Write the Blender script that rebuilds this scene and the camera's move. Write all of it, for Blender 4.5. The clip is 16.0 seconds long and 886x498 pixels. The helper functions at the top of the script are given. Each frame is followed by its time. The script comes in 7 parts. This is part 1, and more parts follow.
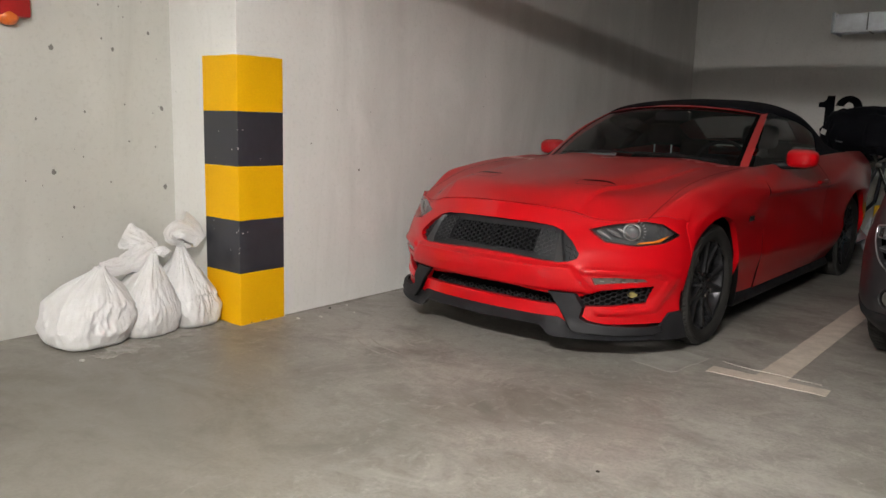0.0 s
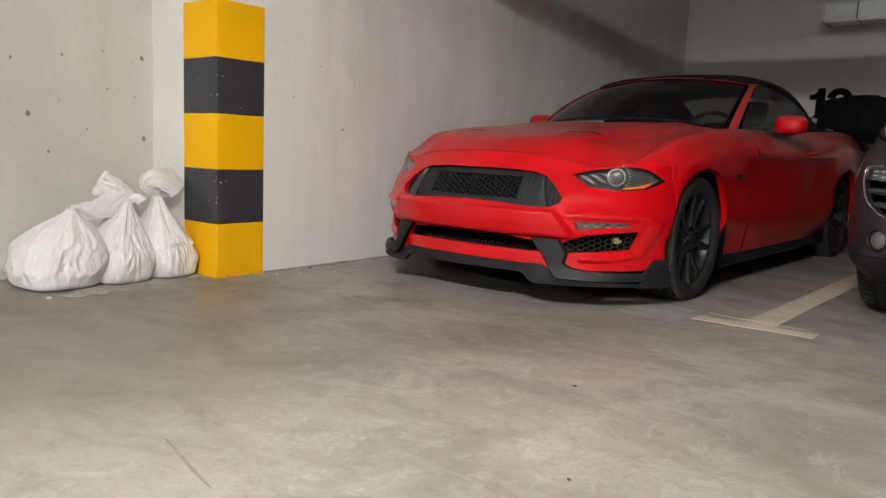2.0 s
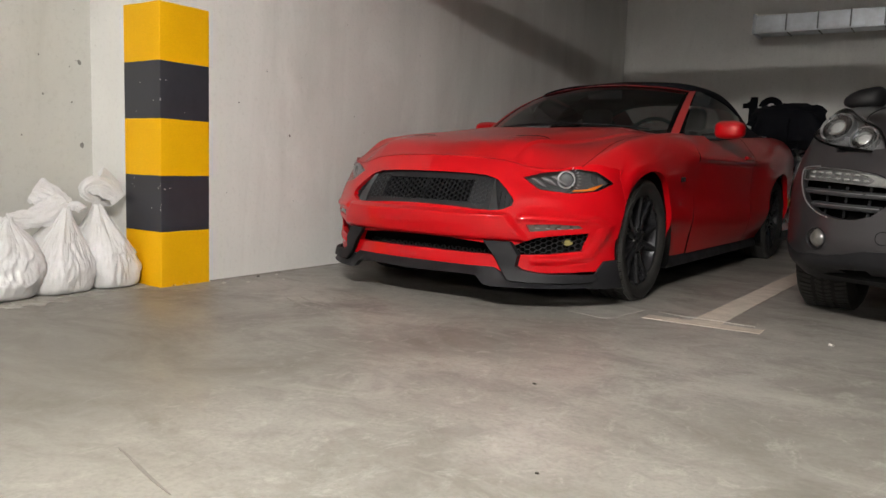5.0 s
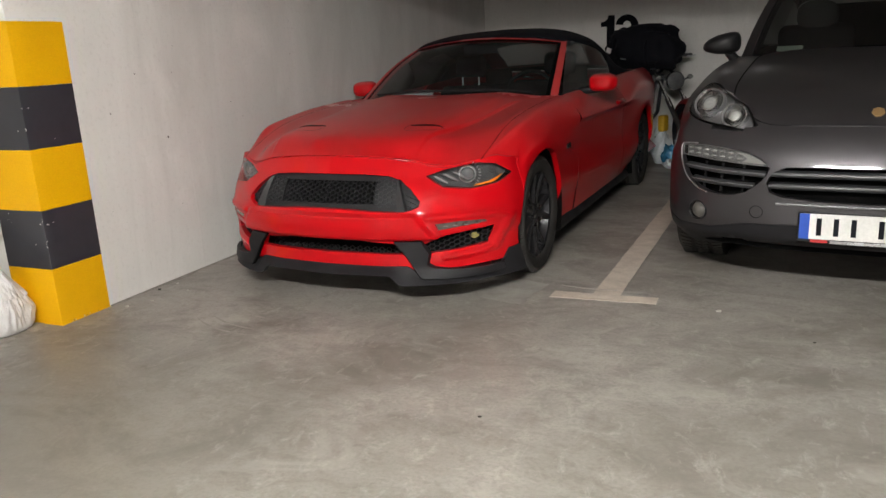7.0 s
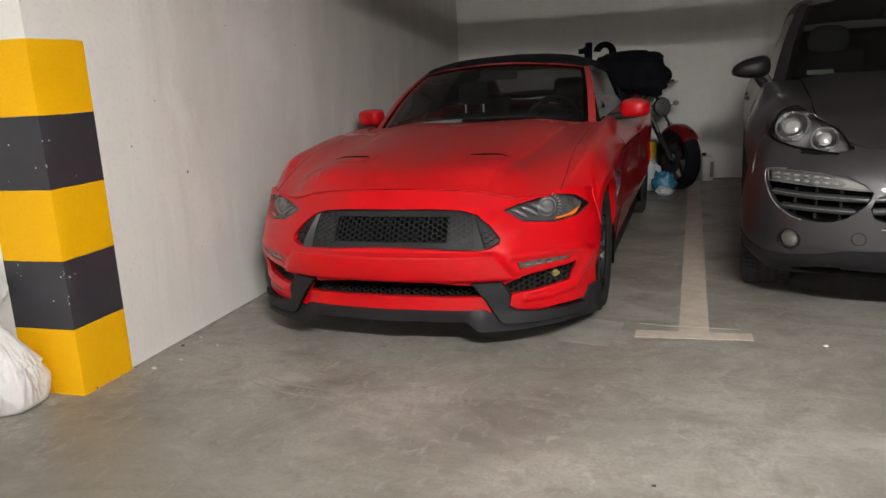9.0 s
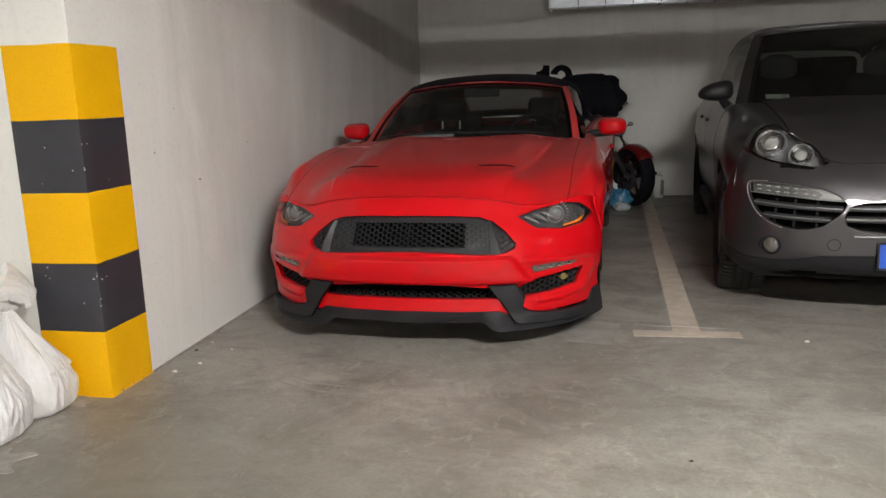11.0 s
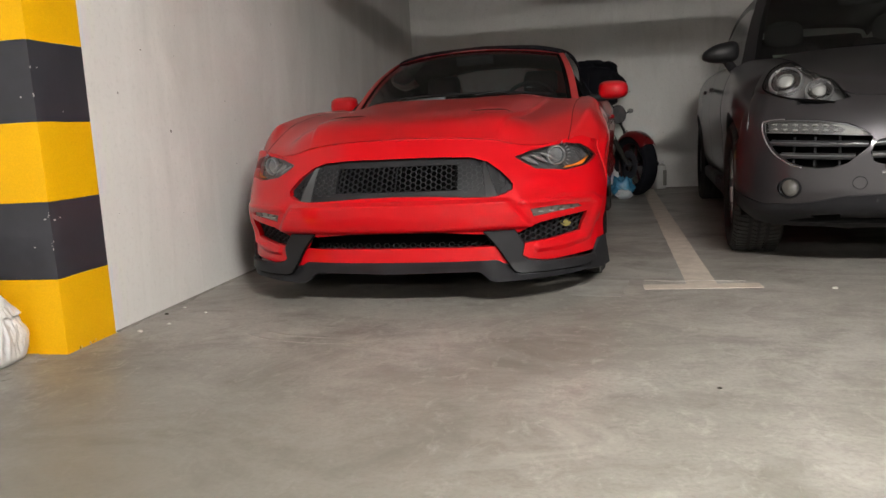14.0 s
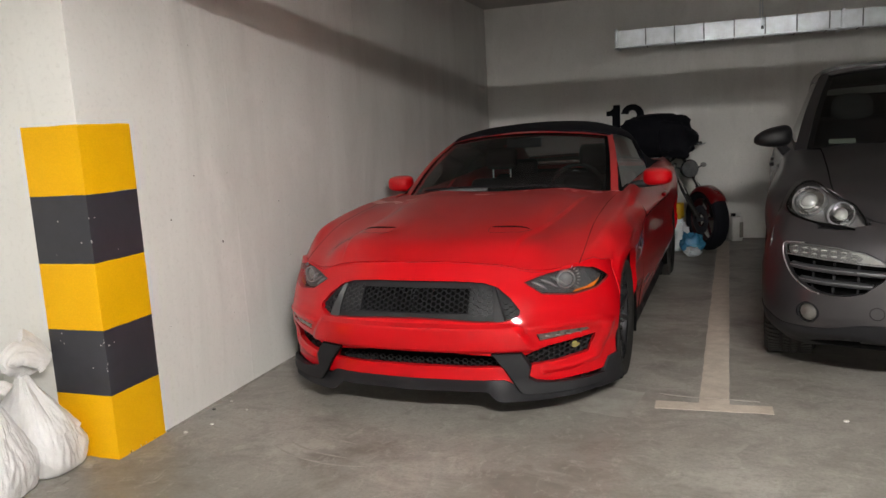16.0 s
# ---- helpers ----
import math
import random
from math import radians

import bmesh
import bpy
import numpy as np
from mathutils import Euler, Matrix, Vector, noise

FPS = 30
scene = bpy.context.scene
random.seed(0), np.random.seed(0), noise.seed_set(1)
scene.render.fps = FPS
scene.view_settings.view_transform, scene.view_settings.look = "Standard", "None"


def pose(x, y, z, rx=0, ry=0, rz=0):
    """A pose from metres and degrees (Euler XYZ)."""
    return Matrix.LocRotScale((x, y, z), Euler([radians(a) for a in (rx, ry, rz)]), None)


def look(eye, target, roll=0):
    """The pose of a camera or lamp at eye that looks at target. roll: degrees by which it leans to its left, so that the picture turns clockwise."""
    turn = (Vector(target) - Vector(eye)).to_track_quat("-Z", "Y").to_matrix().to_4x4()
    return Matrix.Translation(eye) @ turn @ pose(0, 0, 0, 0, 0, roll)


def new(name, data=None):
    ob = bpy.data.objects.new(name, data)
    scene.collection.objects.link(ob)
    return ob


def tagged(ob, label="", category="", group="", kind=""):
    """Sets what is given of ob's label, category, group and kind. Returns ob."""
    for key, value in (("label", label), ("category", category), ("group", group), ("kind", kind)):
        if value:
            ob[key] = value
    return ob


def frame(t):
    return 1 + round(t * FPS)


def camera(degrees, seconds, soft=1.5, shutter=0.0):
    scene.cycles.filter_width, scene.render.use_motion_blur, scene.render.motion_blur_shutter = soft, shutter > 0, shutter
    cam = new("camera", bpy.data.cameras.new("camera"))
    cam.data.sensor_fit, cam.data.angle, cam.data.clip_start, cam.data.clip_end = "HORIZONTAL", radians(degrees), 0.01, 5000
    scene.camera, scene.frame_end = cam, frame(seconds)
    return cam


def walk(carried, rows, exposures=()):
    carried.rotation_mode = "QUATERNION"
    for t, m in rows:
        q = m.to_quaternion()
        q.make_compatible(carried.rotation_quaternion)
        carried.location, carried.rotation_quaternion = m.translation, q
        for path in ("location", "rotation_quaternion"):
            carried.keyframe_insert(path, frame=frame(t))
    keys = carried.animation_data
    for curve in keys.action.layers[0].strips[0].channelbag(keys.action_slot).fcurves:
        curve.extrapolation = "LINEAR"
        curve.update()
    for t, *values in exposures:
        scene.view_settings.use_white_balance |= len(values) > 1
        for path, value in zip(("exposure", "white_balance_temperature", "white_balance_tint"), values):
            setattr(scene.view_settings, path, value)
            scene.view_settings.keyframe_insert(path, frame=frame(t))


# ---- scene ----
cam = camera(60.9, 16.0)
METRES, EYE, TILT, LEAN, TURN = 4.967, 1.5, 0.0, 0.0, 37.9
PATH = [
    (0, (3.2409, -2.6672, 1.0955), (2.1006, -1.2301, 0.7877), 1.6),
    (0.5, (3.2292, -2.5634, 0.9133), (2.0779, -1.1294, 0.6324), 2.4),
    (1, (3.2517, -2.5664, 0.7552), (2.1139, -1.1208, 0.4808), 2.9),
    (1.5, (3.2711, -2.5937, 0.6845), (2.1405, -1.1386, 0.4343), 2.8),
    (2, (3.2916, -2.5949, 0.7105), (2.1518, -1.1448, 0.4659), 2.3),
    (2.5, (3.3035, -2.5871, 0.7096), (2.1628, -1.137, 0.4762), 1.9),
    (3, (3.3107, -2.5794, 0.704), (2.1708, -1.1265, 0.479), 1.7),
    (5.5, (3.2125, -2.6225, 0.6659), (2.2374, -1.0537, 0.4492), 1.6),
    (6, (3.17, -2.6322, 0.7356), (2.2489, -1.0366, 0.4799), 0.6),
    (6.5, (3.1253, -2.6625, 1.0035), (2.2623, -1.0473, 0.6798), -1.0),
    (7, (3.0622, -2.6951, 1.1848), (2.3414, -1.0467, 0.7133), -2.9),
    (7.5, (2.9544, -2.6101, 1.1662), (2.2021, -0.9683, 0.7226), -5.3),
    (8, (2.7457, -2.5441, 1.1718), (2.0007, -0.8964, 0.7366), -5.8),
    (8.5, (2.467, -2.5566, 1.1839), (1.8377, -0.8588, 0.7598), -4.5),
    (11, (1.8958, -2.8863, 1.1671), (1.5493, -1.0967, 0.7979), -1.8),
    (11.5, (1.8395, -2.782, 1.0807), (1.5816, -0.9719, 0.7431), -1.2),
    (12, (1.8392, -2.6554, 0.8212), (1.5949, -0.831, 0.5515), -1.2),
    (12.5, (1.8421, -2.6581, 0.6715), (1.5884, -0.8322, 0.4297), -1.4),
    (13, (1.8286, -2.6716, 0.6705), (1.5572, -0.8462, 0.438), -1.8),
    (13.5, (1.8398, -2.6749, 0.6705), (1.5389, -0.8551, 0.4287), -2.2),
    (14, (1.8738, -2.6608, 0.7487), (1.5278, -0.8573, 0.4557), -2.9),
    (14.5, (1.9026, -2.659, 1.0937), (1.5039, -0.8683, 0.7877), -3.4),
    (15, (1.9308, -2.7558, 1.3141), (1.4592, -0.9832, 1.0053), -3.7),
    (15.5, (2.0984, -2.7319, 1.3011), (1.5484, -0.9795, 1.0053), -3.5),
    (16, (2.3406, -2.6797, 1.3001), (1.7325, -0.9458, 1.0118), -3.2),
]
EXPOSURES = [(0, -0.16), (3, -0.15), (5.5, -0.11), (8.5, -0.02), (11, -0.04), (12.5, 0.09), (14, 0.08), (15, -0.03), (16, 0.0)]
walk(cam, [(t, look(eye, target, roll)) for t, eye, target, roll in PATH], EXPOSURES)

# ---- world and light ----
world = bpy.data.worlds.new("world")
scene.world = world
world.use_nodes = True
world.node_tree.nodes["Background"].inputs[0].default_value = (0.6, 0.65, 0.7, 1)
world.node_tree.nodes["Background"].inputs[1].default_value = 0.004
CEIL = 2.62


# x, y, z of each twin-tube lamp over the aisle, and the power of each tube
# all out of view: the first placed from shadows, the other three added fill
LAMPS = [(3.0, -3.1, 2.34, 415), (8.6, -3.1, 2.34, 22), (0.8, -7.1, 2.34, 130), (5.6, -7.1, 2.34, 45)]
TUBE_LENGTH, TUBE_RADIUS = 1.18, 0.013


def lit_tube(watts):
    """The glowing surface of a fluorescent tube of the given power."""
    m = bpy.data.materials.new("lit_tube")
    m.use_nodes = True
    b = m.node_tree.nodes["Principled BSDF"]
    b.inputs["Emission Color"].default_value = (1.0, 0.965, 0.915, 1)
    b.inputs["Emission Strength"].default_value = watts / (math.pi * 2 * math.pi * TUBE_RADIUS * TUBE_LENGTH)
    return m



# ---- materials ----
def nodes_of(m):
    m.use_nodes = True
    t = m.node_tree
    return t, t.nodes["Principled BSDF"]


def add(t, kind, **values):
    n = t.nodes.new(kind)
    for k, v in values.items():
        if k in n.inputs:
            n.inputs[k].default_value = v
    return n


def noise_node(t, scale, detail=4.0, rough=0.6, stretch=(1, 1, 1), distort=0.0):
    c = t.nodes.new("ShaderNodeTexCoord")
    mp = add(t, "ShaderNodeMapping", Scale=stretch)
    t.links.new(c.outputs["Object"], mp.inputs["Vector"])
    n = add(t, "ShaderNodeTexNoise", Scale=scale, Detail=detail, Roughness=rough, Distortion=distort)
    t.links.new(mp.outputs[0], n.inputs["Vector"])
    return n.outputs[0]


def spread(t, value, a, b, lo=0.0, hi=1.0):
    r = add(t, "ShaderNodeMapRange")
    for i, v in enumerate((a, b, lo, hi)):
        r.inputs[i + 1].default_value = v
    t.links.new(value, r.inputs[0])
    return r.outputs[0]


def blend(t, fac, a, b):
    mx = t.nodes.new("ShaderNodeMix")
    mx.data_type = "RGBA"
    for sock, v in ((mx.inputs[6], a), (mx.inputs[7], b)):
        if isinstance(v, tuple):
            sock.default_value = (*v, 1) if len(v) == 3 else v
        else:
            t.links.new(v, sock)
    if isinstance(fac, float):
        mx.inputs[0].default_value = fac
    else:
        t.links.new(fac, mx.inputs[0])
    return mx.outputs[2]


def bumped(t, b, height, strength=0.3, dist=0.004):
    n = add(t, "ShaderNodeBump", Strength=strength, Distance=dist)
    t.links.new(height, n.inputs["Height"])
    t.links.new(n.outputs[0], b.inputs["Normal"])


def mat(name, col, rough=0.5, metal=0.0, col2=None, scale=6.0, fine=90.0, bump=0.15, dist=0.002, coat=0.0, rvar=0.1, stretch=(1, 1, 1), spec=0.5):
    """A surface of two mixed tones, with fine grain, uneven gloss and relief."""
    m = bpy.data.materials.new(name)
    t, b = nodes_of(m)
    col2 = col2 or tuple(c * 0.82 for c in col)
    big = noise_node(t, scale, 5, 0.6, stretch)
    small = noise_node(t, fine, 3, 0.6, stretch)
    c = blend(t, spread(t, big, 0.35, 0.68), col, col2)
    c = blend(t, spread(t, small, 0.3, 0.75, 0.0, 0.35), c, tuple(v * 0.7 for v in col2))
    t.links.new(c, b.inputs["Base Color"])
    t.links.new(spread(t, big, 0.3, 0.7, max(0.02, rough - rvar), rough + rvar), b.inputs["Roughness"])
    b.inputs["Metallic"].default_value = metal
    b.inputs["Coat Weight"].default_value = coat
    b.inputs["Coat Roughness"].default_value = 0.08
    b.inputs["Specular IOR Level"].default_value = spec
    if bump:
        bumped(t, b, small, bump, dist)
    return m


def car_paint(name, col, dust_col, dust=0.3, metal=0.0, rough=0.35, flake=0.0, coat=0.5, spec=0.3, coat_rough=0.05):
    """Clear-coated paint with settled dust on upward faces."""
    m = bpy.data.materials.new(name)
    t, b = nodes_of(m)
    g = t.nodes.new("ShaderNodeNewGeometry")
    sep = t.nodes.new("ShaderNodeSeparateXYZ")
    t.links.new(g.outputs["Normal"], sep.inputs[0])
    co = t.nodes.new("ShaderNodeTexCoord")
    place = t.nodes.new("ShaderNodeSeparateXYZ")
    t.links.new(co.outputs["Object"], place.inputs[0])
    face = add(t, "ShaderNodeMath")
    face.operation = "MULTIPLY"
    t.links.new(spread(t, sep.outputs[2], 0.35, 0.9, 0.03, 1.0), face.inputs[0])
    t.links.new(spread(t, place.outputs[1], -0.60, 0.50, 0.10, 1.0), face.inputs[1])
    up = spread(t, face.outputs[0], 0.0, 1.0, 0.0, dust)
    n = noise_node(t, 3.5, 5, 0.6)
    mul = add(t, "ShaderNodeMath")
    mul.operation = "MULTIPLY"
    t.links.new(up, mul.inputs[0])
    t.links.new(spread(t, n, 0.3, 0.7, 0.75, 1.1), mul.inputs[1])
    fine = noise_node(t, 1400, 2, 0.5)
    c = blend(t, mul.outputs[0], col, dust_col)
    if flake:
        c = blend(t, spread(t, fine, 0.35, 0.7, 0.0, flake), c, tuple(min(1, v * 2.2 + 0.02) for v in col))
    t.links.new(c, b.inputs["Base Color"])
    b.inputs["Metallic"].default_value = metal
    b.inputs["Roughness"].default_value = rough
    b.inputs["Coat Weight"].default_value = coat
    b.inputs["Specular IOR Level"].default_value = spec
    t.links.new(spread(t, mul.outputs[0], 0.0, 0.35, coat_rough, 0.32), b.inputs["Coat Roughness"])
    return m


def clear_glass(name, tint=(0.9, 0.93, 0.92), gloss=1.0, dirt=0.04):
    """Thin glass: see-through, with mirror-like gloss at grazing angles and a little dust."""
    m = bpy.data.materials.new(name)
    m.use_nodes = True
    t = m.node_tree
    t.nodes.clear()
    out = t.nodes.new("ShaderNodeOutputMaterial")
    tr = add(t, "ShaderNodeBsdfTransparent", Color=(*tint, 1))
    gl = add(t, "ShaderNodeBsdfGlossy", Roughness=0.03)
    fr = add(t, "ShaderNodeFresnel", IOR=1.5)
    mx = t.nodes.new("ShaderNodeMixShader")
    t.links.new(spread(t, fr.outputs[0], 0.0, 1.0, 0.0, gloss), mx.inputs[0])
    t.links.new(tr.outputs[0], mx.inputs[1])
    t.links.new(gl.outputs[0], mx.inputs[2])
    df = add(t, "ShaderNodeBsdfDiffuse", Color=(0.5, 0.48, 0.45, 1))
    m2 = t.nodes.new("ShaderNodeMixShader")
    t.links.new(spread(t, noise_node(t, 9, 5, 0.7), 0.35, 0.75, dirt * 0.3, dirt * 1.6), m2.inputs[0])
    t.links.new(mx.outputs[0], m2.inputs[1])
    t.links.new(df.outputs[0], m2.inputs[2])
    t.links.new(m2.outputs[0], out.inputs[0])
    return m


def wall_paint(name="wall_paint", tone=(1.0, 1.0, 1.0)):
    """Rolled paint over shuttered concrete: clouds, runs, smears and pores."""
    def tint(r, g, b):
        return (r * tone[0], g * tone[1], b * tone[2])
    m = bpy.data.materials.new(name)
    t, b = nodes_of(m)
    cloud = noise_node(t, 0.9, 6, 0.6)
    drip = noise_node(t, 2.6, 6, 0.6, (1, 1, 0.12), 0.3)
    fine = noise_node(t, 45, 5, 0.65)
    trowel = noise_node(t, 7, 4, 0.55, (1, 1, 0.35))
    c = blend(t, spread(t, cloud, 0.35, 0.7), tint(0.61, 0.605, 0.58), tint(0.54, 0.53, 0.505))
    c = blend(t, spread(t, drip, 0.50, 0.70, 0.0, 0.5), c, tint(0.68, 0.672, 0.65))
    run = noise_node(t, 2.0, 6, 0.62, (1, 1, 0.22), 0.8)
    c = blend(t, spread(t, run, 0.52, 0.68, 0.0, 0.42), c, tint(0.44, 0.43, 0.405))
    smear = noise_node(t, 2.2, 6, 0.65, (1, 1, 0.5), 0.8)
    c = blend(t, spread(t, smear, 0.58, 0.70, 0.0, 0.5), c, tint(0.66, 0.65, 0.625))
    c = blend(t, spread(t, fine, 0.53, 0.76, 0.0, 0.42), c, tint(0.42, 0.41, 0.385))
    vo = add(t, "ShaderNodeTexVoronoi", Scale=6.5)
    co = t.nodes.new("ShaderNodeTexCoord")
    t.links.new(co.outputs["Object"], vo.inputs["Vector"])
    c = blend(t, spread(t, vo.outputs["Distance"], 0.012, 0.035, 0.55, 0.0), c, (0.2, 0.19, 0.18))
    t.links.new(c, b.inputs["Base Color"])
    b.inputs["Roughness"].default_value = 0.62
    h = add(t, "ShaderNodeMath")
    h.operation = "MULTIPLY_ADD"
    t.links.new(trowel, h.inputs[0])
    h.inputs[1].default_value = 2.5
    t.links.new(fine, h.inputs[2])
    bumped(t, b, h.outputs[0], 0.16, 0.004)
    return m


def concrete_floor():
    m = bpy.data.materials.new("floor_concrete")
    t, b = nodes_of(m)
    cloud = noise_node(t, 0.9, 7, 0.62, (1, 1, 1), 0.4)
    mid = noise_node(t, 2.1, 8, 0.66, (0.8, 1.2, 1), 0.7)
    smear = noise_node(t, 2.4, 7, 0.6, (0.9, 1.1, 1), 0.7)
    spot = noise_node(t, 8.5, 5, 0.6, (0.9, 1.1, 1), 0.3)
    fine = noise_node(t, 70, 4, 0.65)
    c = blend(t, spread(t, cloud, 0.38, 0.64), (0.325, 0.308, 0.28), (0.215, 0.20, 0.178))
    c = blend(t, spread(t, mid, 0.48, 0.68, 0.0, 0.75), c, (0.14, 0.128, 0.11))
    c = blend(t, spread(t, smear, 0.53, 0.72, 0.0, 0.55), c, (0.40, 0.38, 0.348))
    c = blend(t, spread(t, spot, 0.58, 0.75, 0.0, 0.3), c, (0.16, 0.147, 0.13))
    rub = noise_node(t, 13, 9, 0.72, (0.9, 1.1, 1), 0.8)
    c = blend(t, spread(t, rub, 0.51, 0.68, 0.0, 0.55), c, (0.14, 0.128, 0.11))
    worn_spot = noise_node(t, 11, 8, 0.72, (1.3, 0.8, 1), 0.8)
    c = blend(t, spread(t, worn_spot, 0.54, 0.68, 0.0, 0.52), c, (0.43, 0.41, 0.375))
    c = blend(t, spread(t, fine, 0.45, 0.70, 0.0, 0.5), c, (0.16, 0.149, 0.132))
    # power-float swirls; brown patch by the sacks, partly painted in for weaker light
    swirl = noise_node(t, 3.0, 7, 0.66, (0.75, 1.3, 1), 1.0)
    c = blend(t, spread(t, swirl, 0.56, 0.66, 0.0, 0.30), c, (0.42, 0.40, 0.365))
    c = blend(t, spread(t, swirl, 0.44, 0.33, 0.0, 0.30), c, (0.15, 0.138, 0.12))
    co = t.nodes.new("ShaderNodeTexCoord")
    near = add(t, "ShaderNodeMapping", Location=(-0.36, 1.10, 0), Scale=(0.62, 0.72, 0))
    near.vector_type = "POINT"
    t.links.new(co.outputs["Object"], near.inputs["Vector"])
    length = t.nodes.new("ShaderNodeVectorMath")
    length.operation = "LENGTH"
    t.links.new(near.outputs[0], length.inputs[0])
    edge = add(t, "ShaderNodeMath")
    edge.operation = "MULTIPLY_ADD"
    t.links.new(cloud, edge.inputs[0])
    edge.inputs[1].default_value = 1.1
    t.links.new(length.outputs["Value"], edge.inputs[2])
    # darkens the floor colour where the lamp light comes out too strong
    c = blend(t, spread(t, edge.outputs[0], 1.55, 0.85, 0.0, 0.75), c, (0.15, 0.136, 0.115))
    t.links.new(c, b.inputs["Base Color"])
    t.links.new(spread(t, mid, 0.3, 0.72, 0.30, 0.58), b.inputs["Roughness"])
    bumped(t, b, fine, 0.12, 0.0015)
    return m


M_WALL = wall_paint("wall_paint", (1.16, 1.16, 1.17))
M_RAWWALL = wall_paint("thin_wall_paint", (0.86, 0.86, 0.84))
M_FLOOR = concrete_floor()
M_CEIL = mat("ceiling_concrete", (0.54, 0.52, 0.49), 0.8, col2=(0.44, 0.425, 0.40), scale=2, bump=0.2)
M_YEL = mat("yellow_paint", (0.82, 0.44, 0.001), 0.6, col2=(0.79, 0.415, 0.001), scale=2.5, fine=170, bump=0.12, dist=0.0015, spec=0.25)
M_BLK = mat("black_paint", (0.026, 0.027, 0.035), 0.42, col2=(0.040, 0.041, 0.05), scale=9, fine=60, bump=0.2, dist=0.002)
M_LINE = mat("line_paint", (0.60, 0.53, 0.45), 0.6, col2=(0.47, 0.415, 0.355), scale=11, fine=70, bump=0.2)
M_DUCT = mat("galvanised_steel", (0.60, 0.645, 0.69), 0.36, 0.75, col2=(0.47, 0.50, 0.54), scale=3, fine=12, bump=0.0, rvar=0.08)
M_SEAM = mat("dull_steel_seam", (0.16, 0.165, 0.17), 0.5, 0.6, bump=0.0)
M_RED = car_paint("red_car_paint", (0.45, 0.0012, 0.0050), (0.25, 0.165, 0.155), 0.30, 0.0, 0.40, 0.0, 0.72, 0.06, 0.02)
M_GREYPAINT = car_paint("grey_metallic_paint", (0.040, 0.038, 0.041), (0.10, 0.095, 0.09), 0.06, 0.6, 0.42, 0.2, 0.55, 0.25, 0.05)
M_LAMPGREY = mat("lamp_grey", (0.07, 0.073, 0.078), 0.3, 0.3, bump=0.0)
M_PLASTIC = mat("black_plastic", (0.011, 0.011, 0.0125), 0.52, col2=(0.017, 0.017, 0.019), scale=8, fine=300, bump=0.12, dist=0.0006, spec=0.16)
M_GRILLE = mat("satin_grey_plastic", (0.022, 0.0225, 0.025), 0.6, col2=(0.016, 0.0165, 0.018), scale=9, fine=280, bump=0.1, dist=0.0005, spec=0.18)
M_FIN = mat("satin_fin", (0.034, 0.035, 0.038), 0.5, col2=(0.028, 0.029, 0.031), scale=9, fine=280, bump=0.1, dist=0.0005, spec=0.4)
M_PROJECTOR = mat("projector_glass", (0.10, 0.105, 0.11), 0.08, 0.2, col2=(0.16, 0.165, 0.17), scale=20, bump=0.0, coat=0.8)
M_RIM = mat("satin_black_alloy", (0.042, 0.042, 0.046), 0.28, 0.6, col2=(0.030, 0.030, 0.033), bump=0.0, spec=0.4)
M_GLOSSBLACK = mat("gloss_black", (0.008, 0.008, 0.009), 0.14, col2=(0.012, 0.012, 0.013), bump=0.0, rvar=0.04)
M_TYRE = mat("tyre_rubber", (0.014, 0.0135, 0.013), 0.75, col2=(0.027, 0.0255, 0.024), scale=10, fine=150, bump=0.25, dist=0.001, spec=0.2)
M_TREAD = mat("dusty_tread", (0.021, 0.020, 0.019), 0.8, col2=(0.036, 0.034, 0.031), scale=12, fine=120, bump=0.2, dist=0.001)
M_TRIM = mat("dull_trim", (0.20, 0.205, 0.21), 0.35, 0.7, bump=0.0)
M_FABRIC = mat("soft_top_fabric", (0.004, 0.0045, 0.008), 0.9, col2=(0.007, 0.0075, 0.012), scale=5, fine=500, bump=0.5, dist=0.0008, spec=0.2)
M_CHROME = mat("chrome", (0.75, 0.75, 0.76), 0.12, 1.0, col2=(0.62, 0.62, 0.63), bump=0.0, rvar=0.05)
M_SILVER = mat("satin_silver", (0.55, 0.56, 0.58), 0.3, 0.9, col2=(0.45, 0.46, 0.48), bump=0.0)
M_AMBER = mat("amber_plastic", (0.75, 0.20, 0.01), 0.2, col2=(0.6, 0.15, 0.01), bump=0.0)
M_LEATHER = mat("dark_leather", (0.005, 0.005, 0.006), 0.6, col2=(0.008, 0.008, 0.009), scale=12, fine=160, bump=0.4, dist=0.001, spec=0.1)
# near-black for seals and hidden parts, and for shade painted behind openings
M_VOID = mat("black_parts_and_shade", (0.0025, 0.0025, 0.0025), 0.9, bump=0.0, spec=0.05)
M_SMOKE = mat("smoked_lens", (0.06, 0.058, 0.054), 0.14, col2=(0.10, 0.095, 0.088), scale=30, fine=90, bump=0.1, coat=0.4)
M_LENS = mat("grey_lens", (0.42, 0.42, 0.41), 0.12, 0.3, col2=(0.3, 0.3, 0.29), fine=30, bump=0.1, coat=0.6)
M_GLASS = clear_glass("window_glass", (0.43, 0.47, 0.48), 1.0, 0.012)
M_REARGLASS = clear_glass("rear_window_glass", (0.85, 0.88, 0.87), 0.6, 0.01)
M_TINT = clear_glass("tinted_glass", (0.21, 0.23, 0.23), 1.0, 0.006)
M_STRIPCOVER = clear_glass("lamp_strip_cover", (0.85, 0.86, 0.86), 0.25, 0.03)
M_COVER = clear_glass("lamp_cover", (0.93, 0.94, 0.94), 1.0, 0.015)
